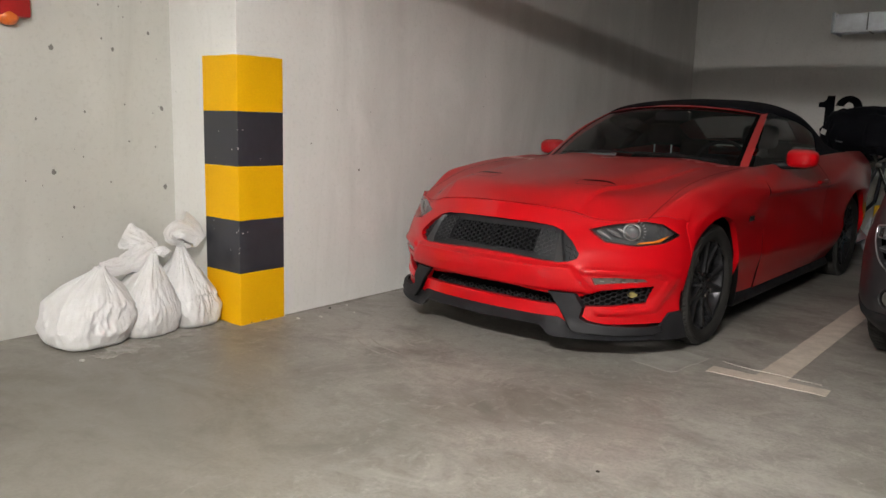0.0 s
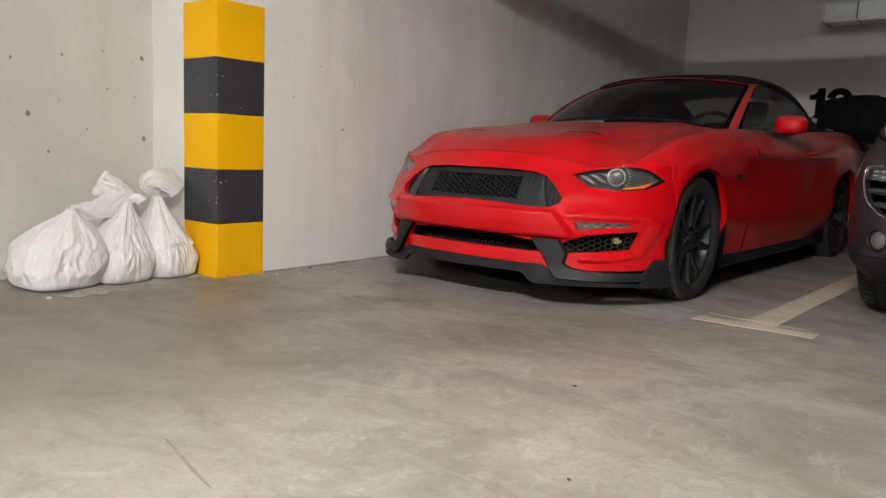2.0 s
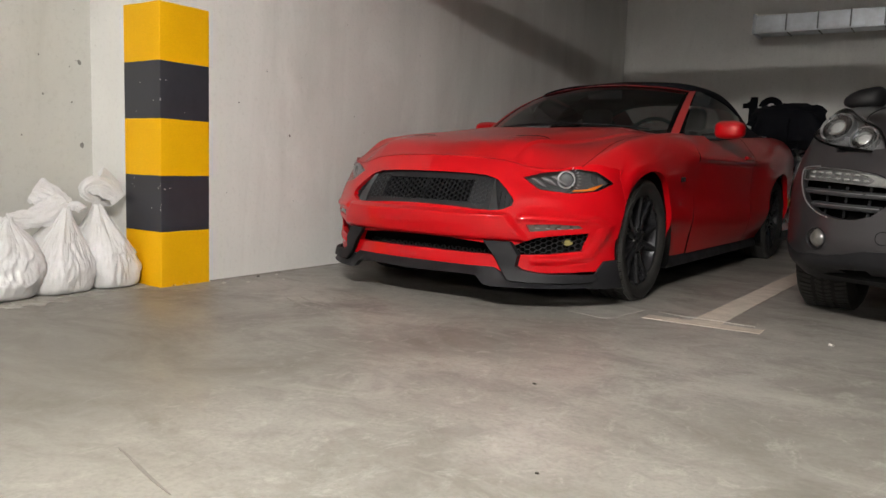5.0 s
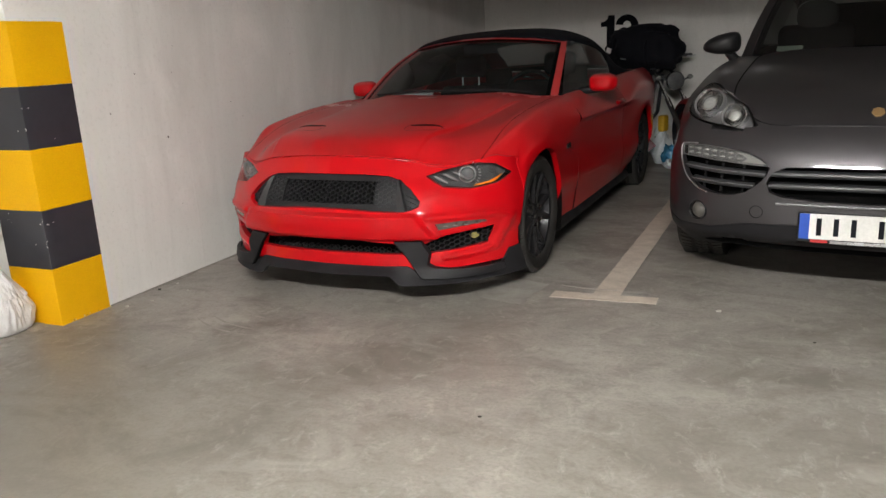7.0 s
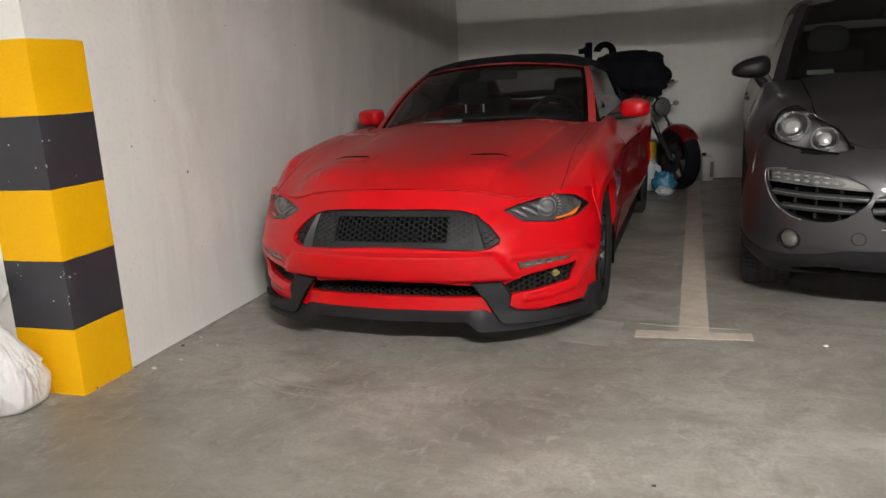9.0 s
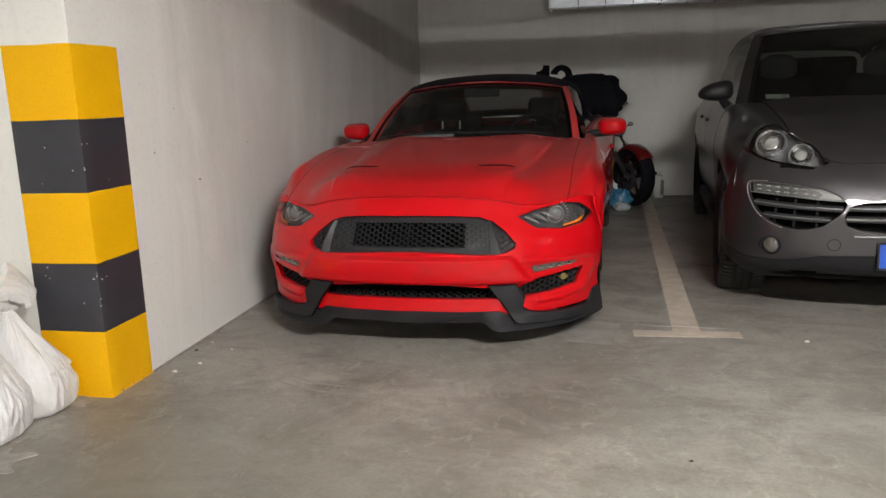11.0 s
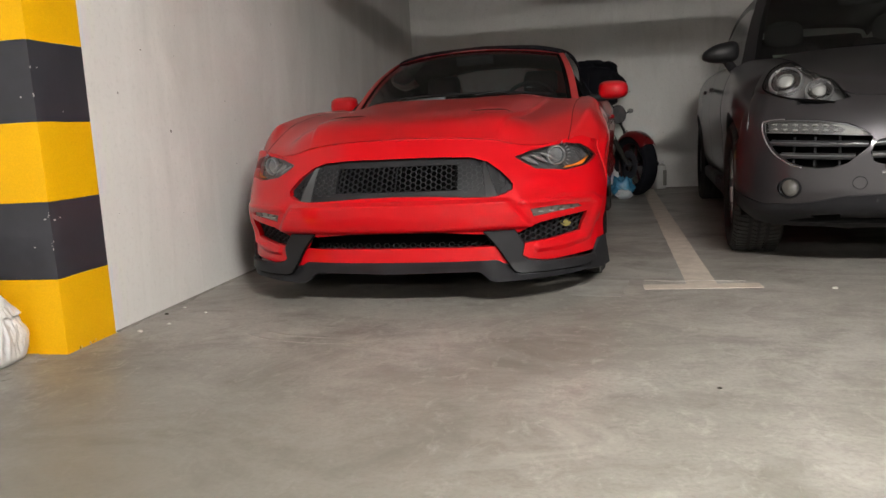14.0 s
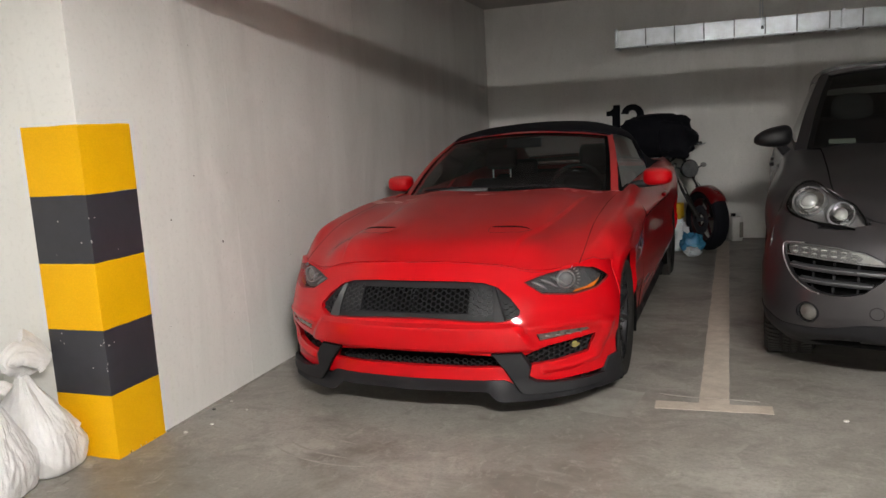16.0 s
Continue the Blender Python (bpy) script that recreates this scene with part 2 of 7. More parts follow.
M_SACK = mat("woven_sack", (0.74, 0.735, 0.75), 0.55, col2=(0.67, 0.66, 0.65), scale=9, fine=240, bump=0.35, dist=0.001)

# crumpled creases of the sack cloth
st, sb = nodes_of(M_SACK)
warp = st.nodes.new("ShaderNodeTexCoord")
folds = add(st, "ShaderNodeTexNoise", Scale=6.5, Detail=5.0, Roughness=0.5, Distortion=0.7)
folds.noise_type = "RIDGED_MULTIFRACTAL"
st.links.new(warp.outputs["Object"], folds.inputs["Vector"])
crease = spread(st, folds.outputs[0], 0.0, 2.2, 0.0, 1.0)
wrinkle = noise_node(st, 38, 5, 0.65)
total = add(st, "ShaderNodeMath")
total.operation = "MULTIPLY_ADD"
st.links.new(wrinkle, total.inputs[0])
total.inputs[1].default_value = 0.25
st.links.new(crease, total.inputs[2])
bumped(st, sb, total.outputs[0], 0.7, 0.02)
# pale colour stands in for lamp light glinting on the headrest posts
M_POST = mat("glint_pale_post", (0.88, 0.88, 0.88), 0.3, 0.25, bump=0.0)


# ---- building helpers ----
def part(name, bm, material, parent=None, label="", smooth=None):
    """Links a bmesh as one mesh object, under a thing or a part if one is given."""
    bmesh.ops.recalc_face_normals(bm, faces=bm.faces)
    me = bpy.data.meshes.new(name)
    bm.to_mesh(me)
    bm.free()
    if smooth is not None:
        me.shade_smooth()
        me.set_sharp_from_angle(angle=radians(smooth))
    me.materials.append(material)
    ob = new(name, me)
    if parent:
        ob.parent = parent
    if label:
        ob["label"] = label
    return ob


def thing(name, label, category, m=None, group="", kind=""):
    ob = new(name)
    ob.empty_display_size = 0.1
    if m is not None:
        ob.matrix_basis = m
    return tagged(ob, label, category, group, kind)


def box(x0, x1, y0, y1, z0, z1, bevel=0.0, seg=2, bm=None, m=None):
    bm = bm or bmesh.new()
    r = bmesh.ops.create_cube(bm, size=1)
    k = Matrix.Translation(((x0 + x1) / 2, (y0 + y1) / 2, (z0 + z1) / 2)) @ Matrix.Diagonal((x1 - x0, y1 - y0, z1 - z0, 1))
    vs = r["verts"]
    bmesh.ops.transform(bm, matrix=k, verts=vs)
    if bevel:
        es = list({e for v in vs for e in v.link_edges})
        vs = list({v for f in bmesh.ops.bevel(bm, geom=es, offset=bevel, segments=seg, affect="EDGES", profile=0.5)["faces"] for v in f.verts} | {v for v in vs if v.is_valid})
    if m is not None:
        bmesh.ops.transform(bm, matrix=m, verts=[v for v in vs if v.is_valid])
    return bm


def cyl(r, depth, m, seg=24, r2=None, bm=None):
    """A cylinder or cone about local z, from 0 to depth."""
    bm = bm or bmesh.new()
    g = bmesh.ops.create_cone(bm, cap_ends=True, segments=seg, radius1=r, radius2=r if r2 is None else r2, depth=depth)
    bmesh.ops.transform(bm, matrix=m @ Matrix.Translation((0, 0, depth / 2)), verts=g["verts"])
    return bm


def ball(r, m, bm=None, u=20, v=12):
    bm = bm or bmesh.new()
    g = bmesh.ops.create_uvsphere(bm, u_segments=u, v_segments=v, radius=r)
    bmesh.ops.transform(bm, matrix=m, verts=g["verts"])
    return bm


def revolve(profile, m, seg=48, bm=None, closed=False):
    """Turns (radius, height) pairs about local z."""
    bm = bm or bmesh.new()
    rings = []
    for i in range(seg):
        a = 2 * math.pi * i / seg
        rings.append([bm.verts.new(m @ Vector((r * math.cos(a), r * math.sin(a), h))) for r, h in profile])
    n = len(profile)
    for i in range(seg):
        a, b = rings[i], rings[(i + 1) % seg]
        for j in range(n if closed else n - 1):
            bm.faces.new((a[j], a[(j + 1) % n], b[(j + 1) % n], b[j]))
    return bm


def grid(fn, us, vs, bm=None):
    """A sheet of quads through fn(u, v)."""
    bm = bm or bmesh.new()
    rows = [[bm.verts.new(fn(u, v)) for v in vs] for u in us]
    for a, b in zip(rows, rows[1:]):
        for j in range(len(vs) - 1):
            bm.faces.new((a[j], a[j + 1], b[j + 1], b[j]))
    return bm


def steps(a, b, n):
    return [a + (b - a) * i / n for i in range(n + 1)]


def tube(points, r, seg=10, bm=None, ends=True):
    """A round bar along points; r is one radius or one for each point."""
    bm = bm or bmesh.new()
    pts = [Vector(p) for p in points]
    rs = r if isinstance(r, (list, tuple)) else [r] * len(pts)
    rings, side = [], None
    for i, p in enumerate(pts):
        d = (pts[min(i + 1, len(pts) - 1)] - pts[max(i - 1, 0)]).normalized()
        if side is None:
            side = d.orthogonal().normalized()
        side = (side - d * side.dot(d)).normalized()
        up = d.cross(side)
        rings.append([bm.verts.new(p + (side * math.cos(2 * math.pi * k / seg) + up * math.sin(2 * math.pi * k / seg)) * rs[i]) for k in range(seg)])
    for a, b in zip(rings, rings[1:]):
        for k in range(seg):
            bm.faces.new((a[k], a[(k + 1) % seg], b[(k + 1) % seg], b[k]))
    if ends:
        bm.faces.new(rings[0])
        bm.faces.new(list(reversed(rings[-1])))
    return bm


def pchip(x, pairs):
    """A smooth curve through (x, value) pairs that never overshoots."""
    xs, ys = [p[0] for p in pairs], [p[1] for p in pairs]
    n = len(xs)
    x = min(max(x, xs[0]), xs[-1])
    i = 0
    while i < n - 2 and x > xs[i + 1]:
        i += 1
    h = [xs[k + 1] - xs[k] for k in range(n - 1)]
    d = [(ys[k + 1] - ys[k]) / h[k] for k in range(n - 1)]

    def slope(k):
        if k == 0:
            return d[0]
        if k == n - 1:
            return d[-1]
        if d[k - 1] * d[k] <= 0:
            return 0.0
        w1, w2 = 2 * h[k] + h[k - 1], h[k] + 2 * h[k - 1]
        return (w1 + w2) / (w1 / d[k - 1] + w2 / d[k])

    t = (x - xs[i]) / h[i]
    return (1 + 2 * t) * (1 - t) ** 2 * ys[i] + t * (1 - t) ** 2 * h[i] * slope(i) + t * t * (3 - 2 * t) * ys[i + 1] + t * t * (t - 1) * h[i] * slope(i + 1)


def crom(pts, t):
    """A point on the smooth curve through pts, t from 0 to len - 1."""
    n = len(pts)
    i = min(int(t), n - 2)
    f = t - i
    p1, p2 = pts[i], pts[i + 1]
    p0 = pts[i - 1] if i else p1 * 2 - p2
    p3 = pts[i + 2] if i + 2 < n else p2 * 2 - p1
    return 0.5 * (2 * p1 + (p2 - p0) * f + (2 * p0 - 5 * p1 + 4 * p2 - p3) * f * f + (3 * p1 - p0 - 3 * p2 + p3) * f ** 3)


def mirror_x(bm, merge=True):
    """Adds the other half of a symmetric sheet."""
    geom = bm.verts[:] + bm.edges[:] + bm.faces[:]
    d = bmesh.ops.duplicate(bm, geom=geom)["geom"]
    vs = [g for g in d if isinstance(g, bmesh.types.BMVert)]
    for v in vs:
        v.co.x = -v.co.x
    bmesh.ops.reverse_faces(bm, faces=[g for g in d if isinstance(g, bmesh.types.BMFace)])
    if merge:
        bmesh.ops.remove_doubles(bm, verts=[v for v in bm.verts if abs(v.co.x) < 0.002], dist=0.003)
    return bm


def flip_x(bm):
    for v in bm.verts:
        v.co.x = -v.co.x
    bmesh.ops.reverse_faces(bm, faces=bm.faces[:])
    return bm


def thicken(bm, depth, inward):
    """Turns a sheet into a shell: its open rims run inward by depth, along inward(co)."""
    es = [e for e in bm.edges if e.is_boundary]
    r = bmesh.ops.extrude_edge_only(bm, edges=es)["geom"]
    for v in r:
        if isinstance(v, bmesh.types.BMVert):
            v.co += inward(v.co) * depth
    return bm


def patch(fn, outline, holes=(), cell=0.02, bm=None):
    """A sheet through fn(a, b) over the flat outline less its holes, finely divided."""
    from mathutils.geometry import delaunay_2d_cdt
    bm = bm or bmesh.new()

    def fine(loop):
        out = []
        for p, q in zip(loop, list(loop[1:]) + [loop[0]]):
            k = max(1, int(math.hypot(q[0] - p[0], q[1] - p[1]) / cell))
            out += [(p[0] + (q[0] - p[0]) * i / k, p[1] + (q[1] - p[1]) * i / k) for i in range(k)]
        return out

    def inside(ps, loop):
        """For each of the points, whether it lies within the loop."""
        c = np.zeros(len(ps), dtype=bool)
        for (x0, y0), (x1, y1) in zip(loop, loop[1:] + loop[:1]):
            if y0 != y1:
                c ^= ((y0 > ps[:, 1]) != (y1 > ps[:, 1])) & (ps[:, 0] < (x1 - x0) * (ps[:, 1] - y0) / (y1 - y0) + x0)
        return c

    def kept(ps):
        good = inside(ps, loops[0])
        for h in loops[1:]:
            good &= ~inside(ps, h)
        return good

    loops = [fine(list(outline))] + [fine(list(h)) for h in holes]
    pts, edges = [], []
    for lp in loops:
        k = len(pts)
        pts += [Vector(p) for p in lp]
        edges += [(k + i, k + (i + 1) % len(lp)) for i in range(len(lp))]
    rim = np.array([(p.x, p.y) for p in pts])
    xs, ys = [p[0] for p in outline], [p[1] for p in outline]
    nx, ny = max(1, int((max(xs) - min(xs)) / cell)), max(1, int((max(ys) - min(ys)) / cell))
    cand = np.array([(min(xs) + (max(xs) - min(xs)) * (i + 0.5 * (j % 2)) / nx, min(ys) + (max(ys) - min(ys)) * j / ny) for i in range(nx + 1) for j in range(ny + 1)])
    cand = cand[kept(cand)]
    pts += [Vector(p) for p in cand if np.min((rim[:, 0] - p[0]) ** 2 + (rim[:, 1] - p[1]) ** 2) > (0.5 * cell) ** 2]
    vs, _, fs, _, _, _ = delaunay_2d_cdt(pts, edges, [], 0, 1e-6)
    made = [bm.verts.new(fn(v.x, v.y)) for v in vs]
    mids = np.array([(sum(vs[i].x for i in f) / 3, sum(vs[i].y for i in f) / 3) for f in fs])
    for f, ok in zip(fs, kept(mids)):
        if ok:
            bm.faces.new([made[i] for i in f])
    bmesh.ops.delete(bm, geom=[v for v in made if not v.link_faces], context="VERTS")
    return bm


def honeycomb(fn, a0, a1, b0, b1, cell, wall, keep, deep, bm=None):
    """Six-sided openings with walls between them, on the sheet fn(a, b, inset)."""
    bm = bm or bmesh.new()
    dx, dy = cell * 1.5 * 1.15, cell * math.sqrt(3)
    for i in range(int((a1 - a0) / dx) + 2):
        for j in range(int((b1 - b0) / dy) + 2):
            ca, cb = a0 + i * dx, b0 + (j + 0.5 * (i % 2)) * dy
            if not keep(ca, cb):
                continue
            rings = []
            for r, dep in ((cell, 0), (cell - wall, 0), (cell - wall * 1.1, deep)):
                rings.append([bm.verts.new(fn(ca + r * 1.15 * math.cos(math.pi / 3 * k), cb + r * math.sin(math.pi / 3 * k), dep)) for k in range(6)])
            for p, q in zip(rings, rings[1:]):
                for k in range(6):
                    bm.faces.new((p[k], p[(k + 1) % 6], q[(k + 1) % 6], q[k]))
    return bm


# ---- the garage ----
def structure(name, bm, material, label, category, smooth=None):
    return tagged(part(name, bm, material, None, "", smooth), label, category, "", "structure")


WALL_END, PAINT_X, PAINT_Y, STRIPE = -0.29, -0.291, 0.0, 0.281
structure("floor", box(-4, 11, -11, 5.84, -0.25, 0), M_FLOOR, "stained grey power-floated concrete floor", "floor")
structure("ceiling", box(-4.2, 11.2, -11.2, 6.04, CEIL, CEIL + 0.25), M_CEIL, "grey bare concrete ceiling slab", "ceiling")


def rounded_wall():
    """The side wall, with a worn corner at its free end."""
    bm = box(-0.59, 0, WALL_END, 5.84, 0, CEIL)
    es = [e for e in bm.edges if all(abs(v.co.x) < 1e-6 and abs(v.co.y - WALL_END) < 1e-6 for v in e.verts)]
    bmesh.ops.bevel(bm, geom=es, offset=0.0012, segments=1, affect="EDGES", profile=0.5)
    return bm


wall_west = structure("wall_west", rounded_wall(), M_WALL, "off-white painted concrete wall with a striped corner", "wall")
structure("wall_north", box(-0.59, 11, 5.84, 6.04, 0, CEIL), M_WALL, "off-white painted concrete wall behind the bays", "wall")
wall_corner = structure("wall_corner", box(-0.79, -0.59, -11, 6.04, 0, CEIL), M_RAWWALL, "off-white painted concrete wall with small pits", "wall")
structure("wall_south", box(-0.59, 11, -11.2, -11, 0, CEIL), M_WALL, "plain painted concrete wall closing the aisle", "wall")
structure("wall_east", box(11, 11.2, -11.2, 6.04, 0, CEIL), M_WALL, "plain painted concrete wall closing the garage", "wall")

# hazard stripes painted round the corner of the side wall
for i in range(5):
    z0, z1 = i * STRIPE, (i + 1) * STRIPE

    def coat(u, v):
        """u runs round the corner, with a slightly wavering painted edge."""
        w = 0.0025 * noise.noise(Vector((u * 9, i * 3.1, v * 2)))
        z = z0 + (z1 - z0) * v + (w if v in (0.0, 1.0) and 0 < z0 + v else 0)
        t = 0.002
        if u <= 0:
            return Vector((min(-0.006, u * -PAINT_X), WALL_END - t, z))
        return Vector((t, max(WALL_END + 0.006, WALL_END + u * (PAINT_Y - WALL_END)), z))
    us = [-1, -0.75, -0.5, -0.25, -0.03] + [0.0] + [0.02, 0.25, 0.5, 0.75, 1.0]
    bm = grid(lambda u, v: Vector((-0.002, WALL_END + 0.001, z0 + (z1 - z0) * v)) + Vector((0.0022, -0.0022, 0)) if u == 0.0 else coat(u, v), us, (0, 0.33, 0.66, 1.0))
    thicken(bm, 0.003, lambda co: Vector((-1, 0, 0)) if co.y > WALL_END + 0.004 else Vector((0, 1, 0)))
    part("paint_stripe", bm, M_BLK if i % 2 else M_YEL, wall_west, "black painted hazard band" if i % 2 else "yellow painted hazard band", 50)

# chipped spots in the black bands
M_CHIPPED = mat("chipped_paint", (0.58, 0.57, 0.55), 0.7, bump=0.2)
for x, y, z, r in ((-0.22, None, 0.545, 0.004), (-0.215, None, 0.50, 0.003), (-0.232, None, 0.512, 0.0025), (-0.075, None, 0.40, 0.004), (-0.02, None, 0.50, 0.005), (None, -0.27, 0.495, 0.007), (None, -0.24, 0.50, 0.004), (-0.16, None, 1.02, 0.004), (-0.05, None, 0.93, 0.005), (None, -0.26, 1.03, 0.005), (None, -0.15, 0.88, 0.003), (-0.19, None, 0.88, 0.0025)):
    bm = ball(r * 0.65, Matrix.Diagonal((1.4, 0.25, 1, 1)) if y is None else Matrix.Diagonal((0.25, 1.6, 0.8, 1)), None, 7, 5)
    for v in bm.verts:
        v.co *= 1 + 0.6 * noise.noise(v.co * 300 + Vector((z * 9, r * 900, 0)))
    chip = part("paint_chip", bm, M_CHIPPED, wall_west)
    chip.matrix_basis = Matrix.Translation((x, WALL_END - 0.002, z) if y is None else (0.002, y, z))
random.seed(19)
for k in range(34):
    bm = ball(random.uniform(0.0016, 0.0042), Matrix.Diagonal((0.7, 0.7, 1.5, 1)), None, 7, 5)
    for v in bm.verts:
        v.co *= 1 + 0.7 * noise.noise(v.co * 400 + Vector((k * 3.7, 0, 0)))
    foot = k >= 26
    chip = part("paint_chip", bm, M_CHIPPED if k % 3 else M_BLK, wall_west)
    chip.matrix_basis = Matrix.Translation((0.002, random.uniform(-0.28, -0.02), random.uniform(0.002, 0.012)) if foot else (0.0 + random.uniform(-0.006, 0.001), WALL_END - 0.001 + random.uniform(0.0, 0.003), random.choice((random.uniform(0.29, 0.55), random.uniform(0.40, 0.52), random.uniform(0.86, 1.10)))))

# pour joints and pits in the walls
for y in (0.735, 2.35, 4.3):
    bm = grid(lambda u, z: Vector((0.0004 + 0.0022 * (1 - abs(u)) * max(0.0, 0.3 + noise.noise(Vector((z * 5, y, 3)))), y + 0.007 * u + 0.010 * noise.noise(Vector((z * 1.7, y, 0))) + 0.004 * noise.noise(Vector((z * 9, y, 5))), z)), (-1, -0.3, 0.3, 1), steps(0.01, CEIL - 0.01, 70))
    thicken(bm, 0.003, lambda co: Vector((-1, 0, 0)))
    part("pour_joint", bm, M_WALL, wall_west, "", 60)
random.seed(7)
M_PIT = mat("pit_shadow", (0.15, 0.145, 0.135), 0.9, col2=(0.24, 0.23, 0.215), bump=0.3)


def pit(parent, place, normal_x, r):
    """A shallow broken pore in a concrete face."""
    bm = bmesh.new()
    n = 9
    rim = [bm.verts.new((0.0015, r * k * math.cos(2 * math.pi * j / n), 1.3 * r * k * math.sin(2 * math.pi * j / n))) for j in range(n) for k in (random.uniform(0.7, 1.15),)]
    mid = bm.verts.new((0.0003, 0, 0))
    low = [bm.verts.new((0.0004, v.co.y * 0.6, v.co.z * 0.6)) for v in rim]
    for j in range(n):
        bm.faces.new((rim[j], rim[(j + 1) % n], low[(j + 1) % n], low[j]))
        bm.faces.new((low[j], low[(j + 1) % n], mid))
    ob = part("pit", bm, M_PIT, parent)
    ob.matrix_basis = Matrix.Translation(place) @ (Matrix() if normal_x else Matrix.Rotation(radians(-90), 4, "Z"))


for y, z, r in ((-0.348, 0.70, 0.014), (-0.355, 1.13, 0.012), (-0.93, 1.40, 0.013), (-0.95, 0.80, 0.013), (-0.62, 1.42, 0.009), (-0.42, 1.52, 0.008), (-0.78, 1.10, 0.006), (-0.55, 0.95, 0.005), (-0.40, 0.92, 0.005), (-1.02, 1.06, 0.007), (-0.86, 0.62, 0.006), (-0.66, 0.74, 0.005), (-1.2, 0.9, 0.008)):
    pit(wall_corner, (-0.59, y, z), True, r)
for k in range(18):
    pit(wall_corner, (-0.59, random.uniform(-1.4, -0.32), random.uniform(0.45, 1.75)), True, random.uniform(0.002, 0.005))
for y, z, r in ((0.58, 0.80, 0.007), (1.15, 0.95, 0.004), (0.40, 1.15, 0.004), (0.2, 0.96, 0.005)):
    pit(wall_west, (0.0, y, z), True, r)
for k in range(9):
    pit(wall_west, (0.0, random.uniform(0.05, 2.2), random.uniform(0.3, 1.6)), True, random.uniform(0.0015, 0.0035))

# floor paint: the bay line and its cross bar
M_CRACK = mat("crack_filler", (0.27, 0.255, 0.23), 0.7, col2=(0.36, 0.34, 0.31), scale=20, bump=0.2)


def sheet(name, fn, us, vs, material, label, category, lift=0.004):
    bm = grid(fn, us, vs)
    thicken(bm, lift * 0.8, lambda co: Vector((0, 0, -1)))
    return structure(name, bm, material, label, category)


def worn(x, y):
    return 0.005 * noise.noise(Vector((x * 23, y * 23, 1.7)))


sheet("bay_line", lambda u, y: Vector(((2.318 + 0.034 * (y - 0.8)) * (1 - u) + (2.449 + 0.030 * (y - 0.8)) * u + (worn(u, y * 0.6) if u in (0, 1) else 0), y, 0.0012)), (0, 0.5, 1), steps(0.80, 5.6, 90), M_LINE, "worn pale line painted between two bays", "floor marking", 0.0014)
sheet("bay_line_bar", lambda x, v: Vector((x, 0.712 + 0.030 * (x - 2.13) + 0.094 * v + (worn(x, v * 7) if v in (0, 1) else 0), 0.0020)), steps(2.128, 2.630, 40), (0, 0.5, 1), M_LINE, "worn pale cross bar at the end of the bay line", "floor marking", 0.0022)
crack = [(2.14, 0.91), (2.19, 0.895), (2.24, 0.885), (2.30, 0.88), (2.38, 0.884), (2.46, 0.878), (2.52, 0.872), (2.58, 0.872)]
sheet("floor_crack", lambda t, v: crom([Vector((a, b, 0.0026)) for a, b in crack], t) + Vector((0, (v - 0.5) * 0.0022 * (0.6 + noise.noise(Vector((t * 3, 0, 0)))), 0)), steps(0, 7, 60), (0, 1), M_CRACK, "thin pale filled crack across the floor", "crack", 0.003)
M_PATCH = mat("floor_patch", (0.36, 0.345, 0.315), 0.5, col2=(0.27, 0.255, 0.23), scale=7, bump=0.15)
sheet("floor_patch", lambda u, v: Vector((1.80 + 0.22 * u + 0.05 * v + worn(u * 3, v * 3) * 3, 0.62 + 0.34 * v - 0.05 * u + worn(v * 4, u * 2) * 3, 0.0011)), steps(0, 1, 10), steps(0, 1, 12), M_PATCH, "paler smeared cement patch on the floor", "stain", 0.0013)
M_SCUFF = mat("floor_scuff", (0.21, 0.196, 0.174), 0.5, col2=(0.17, 0.16, 0.145), scale=14, bump=0.1)
sheet("floor_scuff", lambda t, v: Vector((1.726 + 0.30 * t, -1.643 - 0.08 * t + 0.0015 * math.sin(7 * t) + (v - 0.5) * 0.008 * math.sin(math.pi * t) ** 0.5, 0.002)), steps(0.001, 0.999, 24), (0, 1), M_SCUFF, "thin dark scuff on the concrete floor", "stain", 0.0025)
M_ARC = mat("float_mark", (0.33, 0.31, 0.28), 0.5, col2=(0.26, 0.245, 0.22), scale=18, bump=0.1)
for ax_, ay_, ra_, a0_, a1_ in ((0.98, 0.55, 0.62, 236, 268), (0.96, 0.50, 0.64, 232, 280), (1.02, 0.62, 0.56, 240, 262)):
    sheet("float_mark", lambda f, v: Vector((ax_ + (ra_ + (v - 0.5) * 0.012 * math.sin(math.pi * f) ** 0.5) * math.cos(radians(a0_ + (a1_ - a0_) * f)), ay_ + (ra_ + (v - 0.5) * 0.012 * math.sin(math.pi * f) ** 0.5) * math.sin(radians(a0_ + (a1_ - a0_) * f)), 0.0012)), steps(0.001, 0.999, 24), (0, 1), M_ARC, "faint pale float mark on the concrete floor", "stain", 0.0014)
M_FOOT = mat("wall_foot_dirt", (0.17, 0.155, 0.135), 0.85, col2=(0.34, 0.325, 0.30), scale=9, fine=60, bump=0.5)
sheet("dirt_line", lambda u, y: Vector((0.0005 + u * max(0.004, 0.014 + 0.022 * noise.noise(Vector((y * 3.1, 0, 4))) + 0.012 * noise.noise(Vector((y * 13, 0, 9)))), y, 0.003 + 0.004 * (1 - u))), (0, 0.5, 1), steps(0.005, 5.6, 160), M_FOOT, "gritty dirt gathered along the wall foot", "dirt", 0.003)


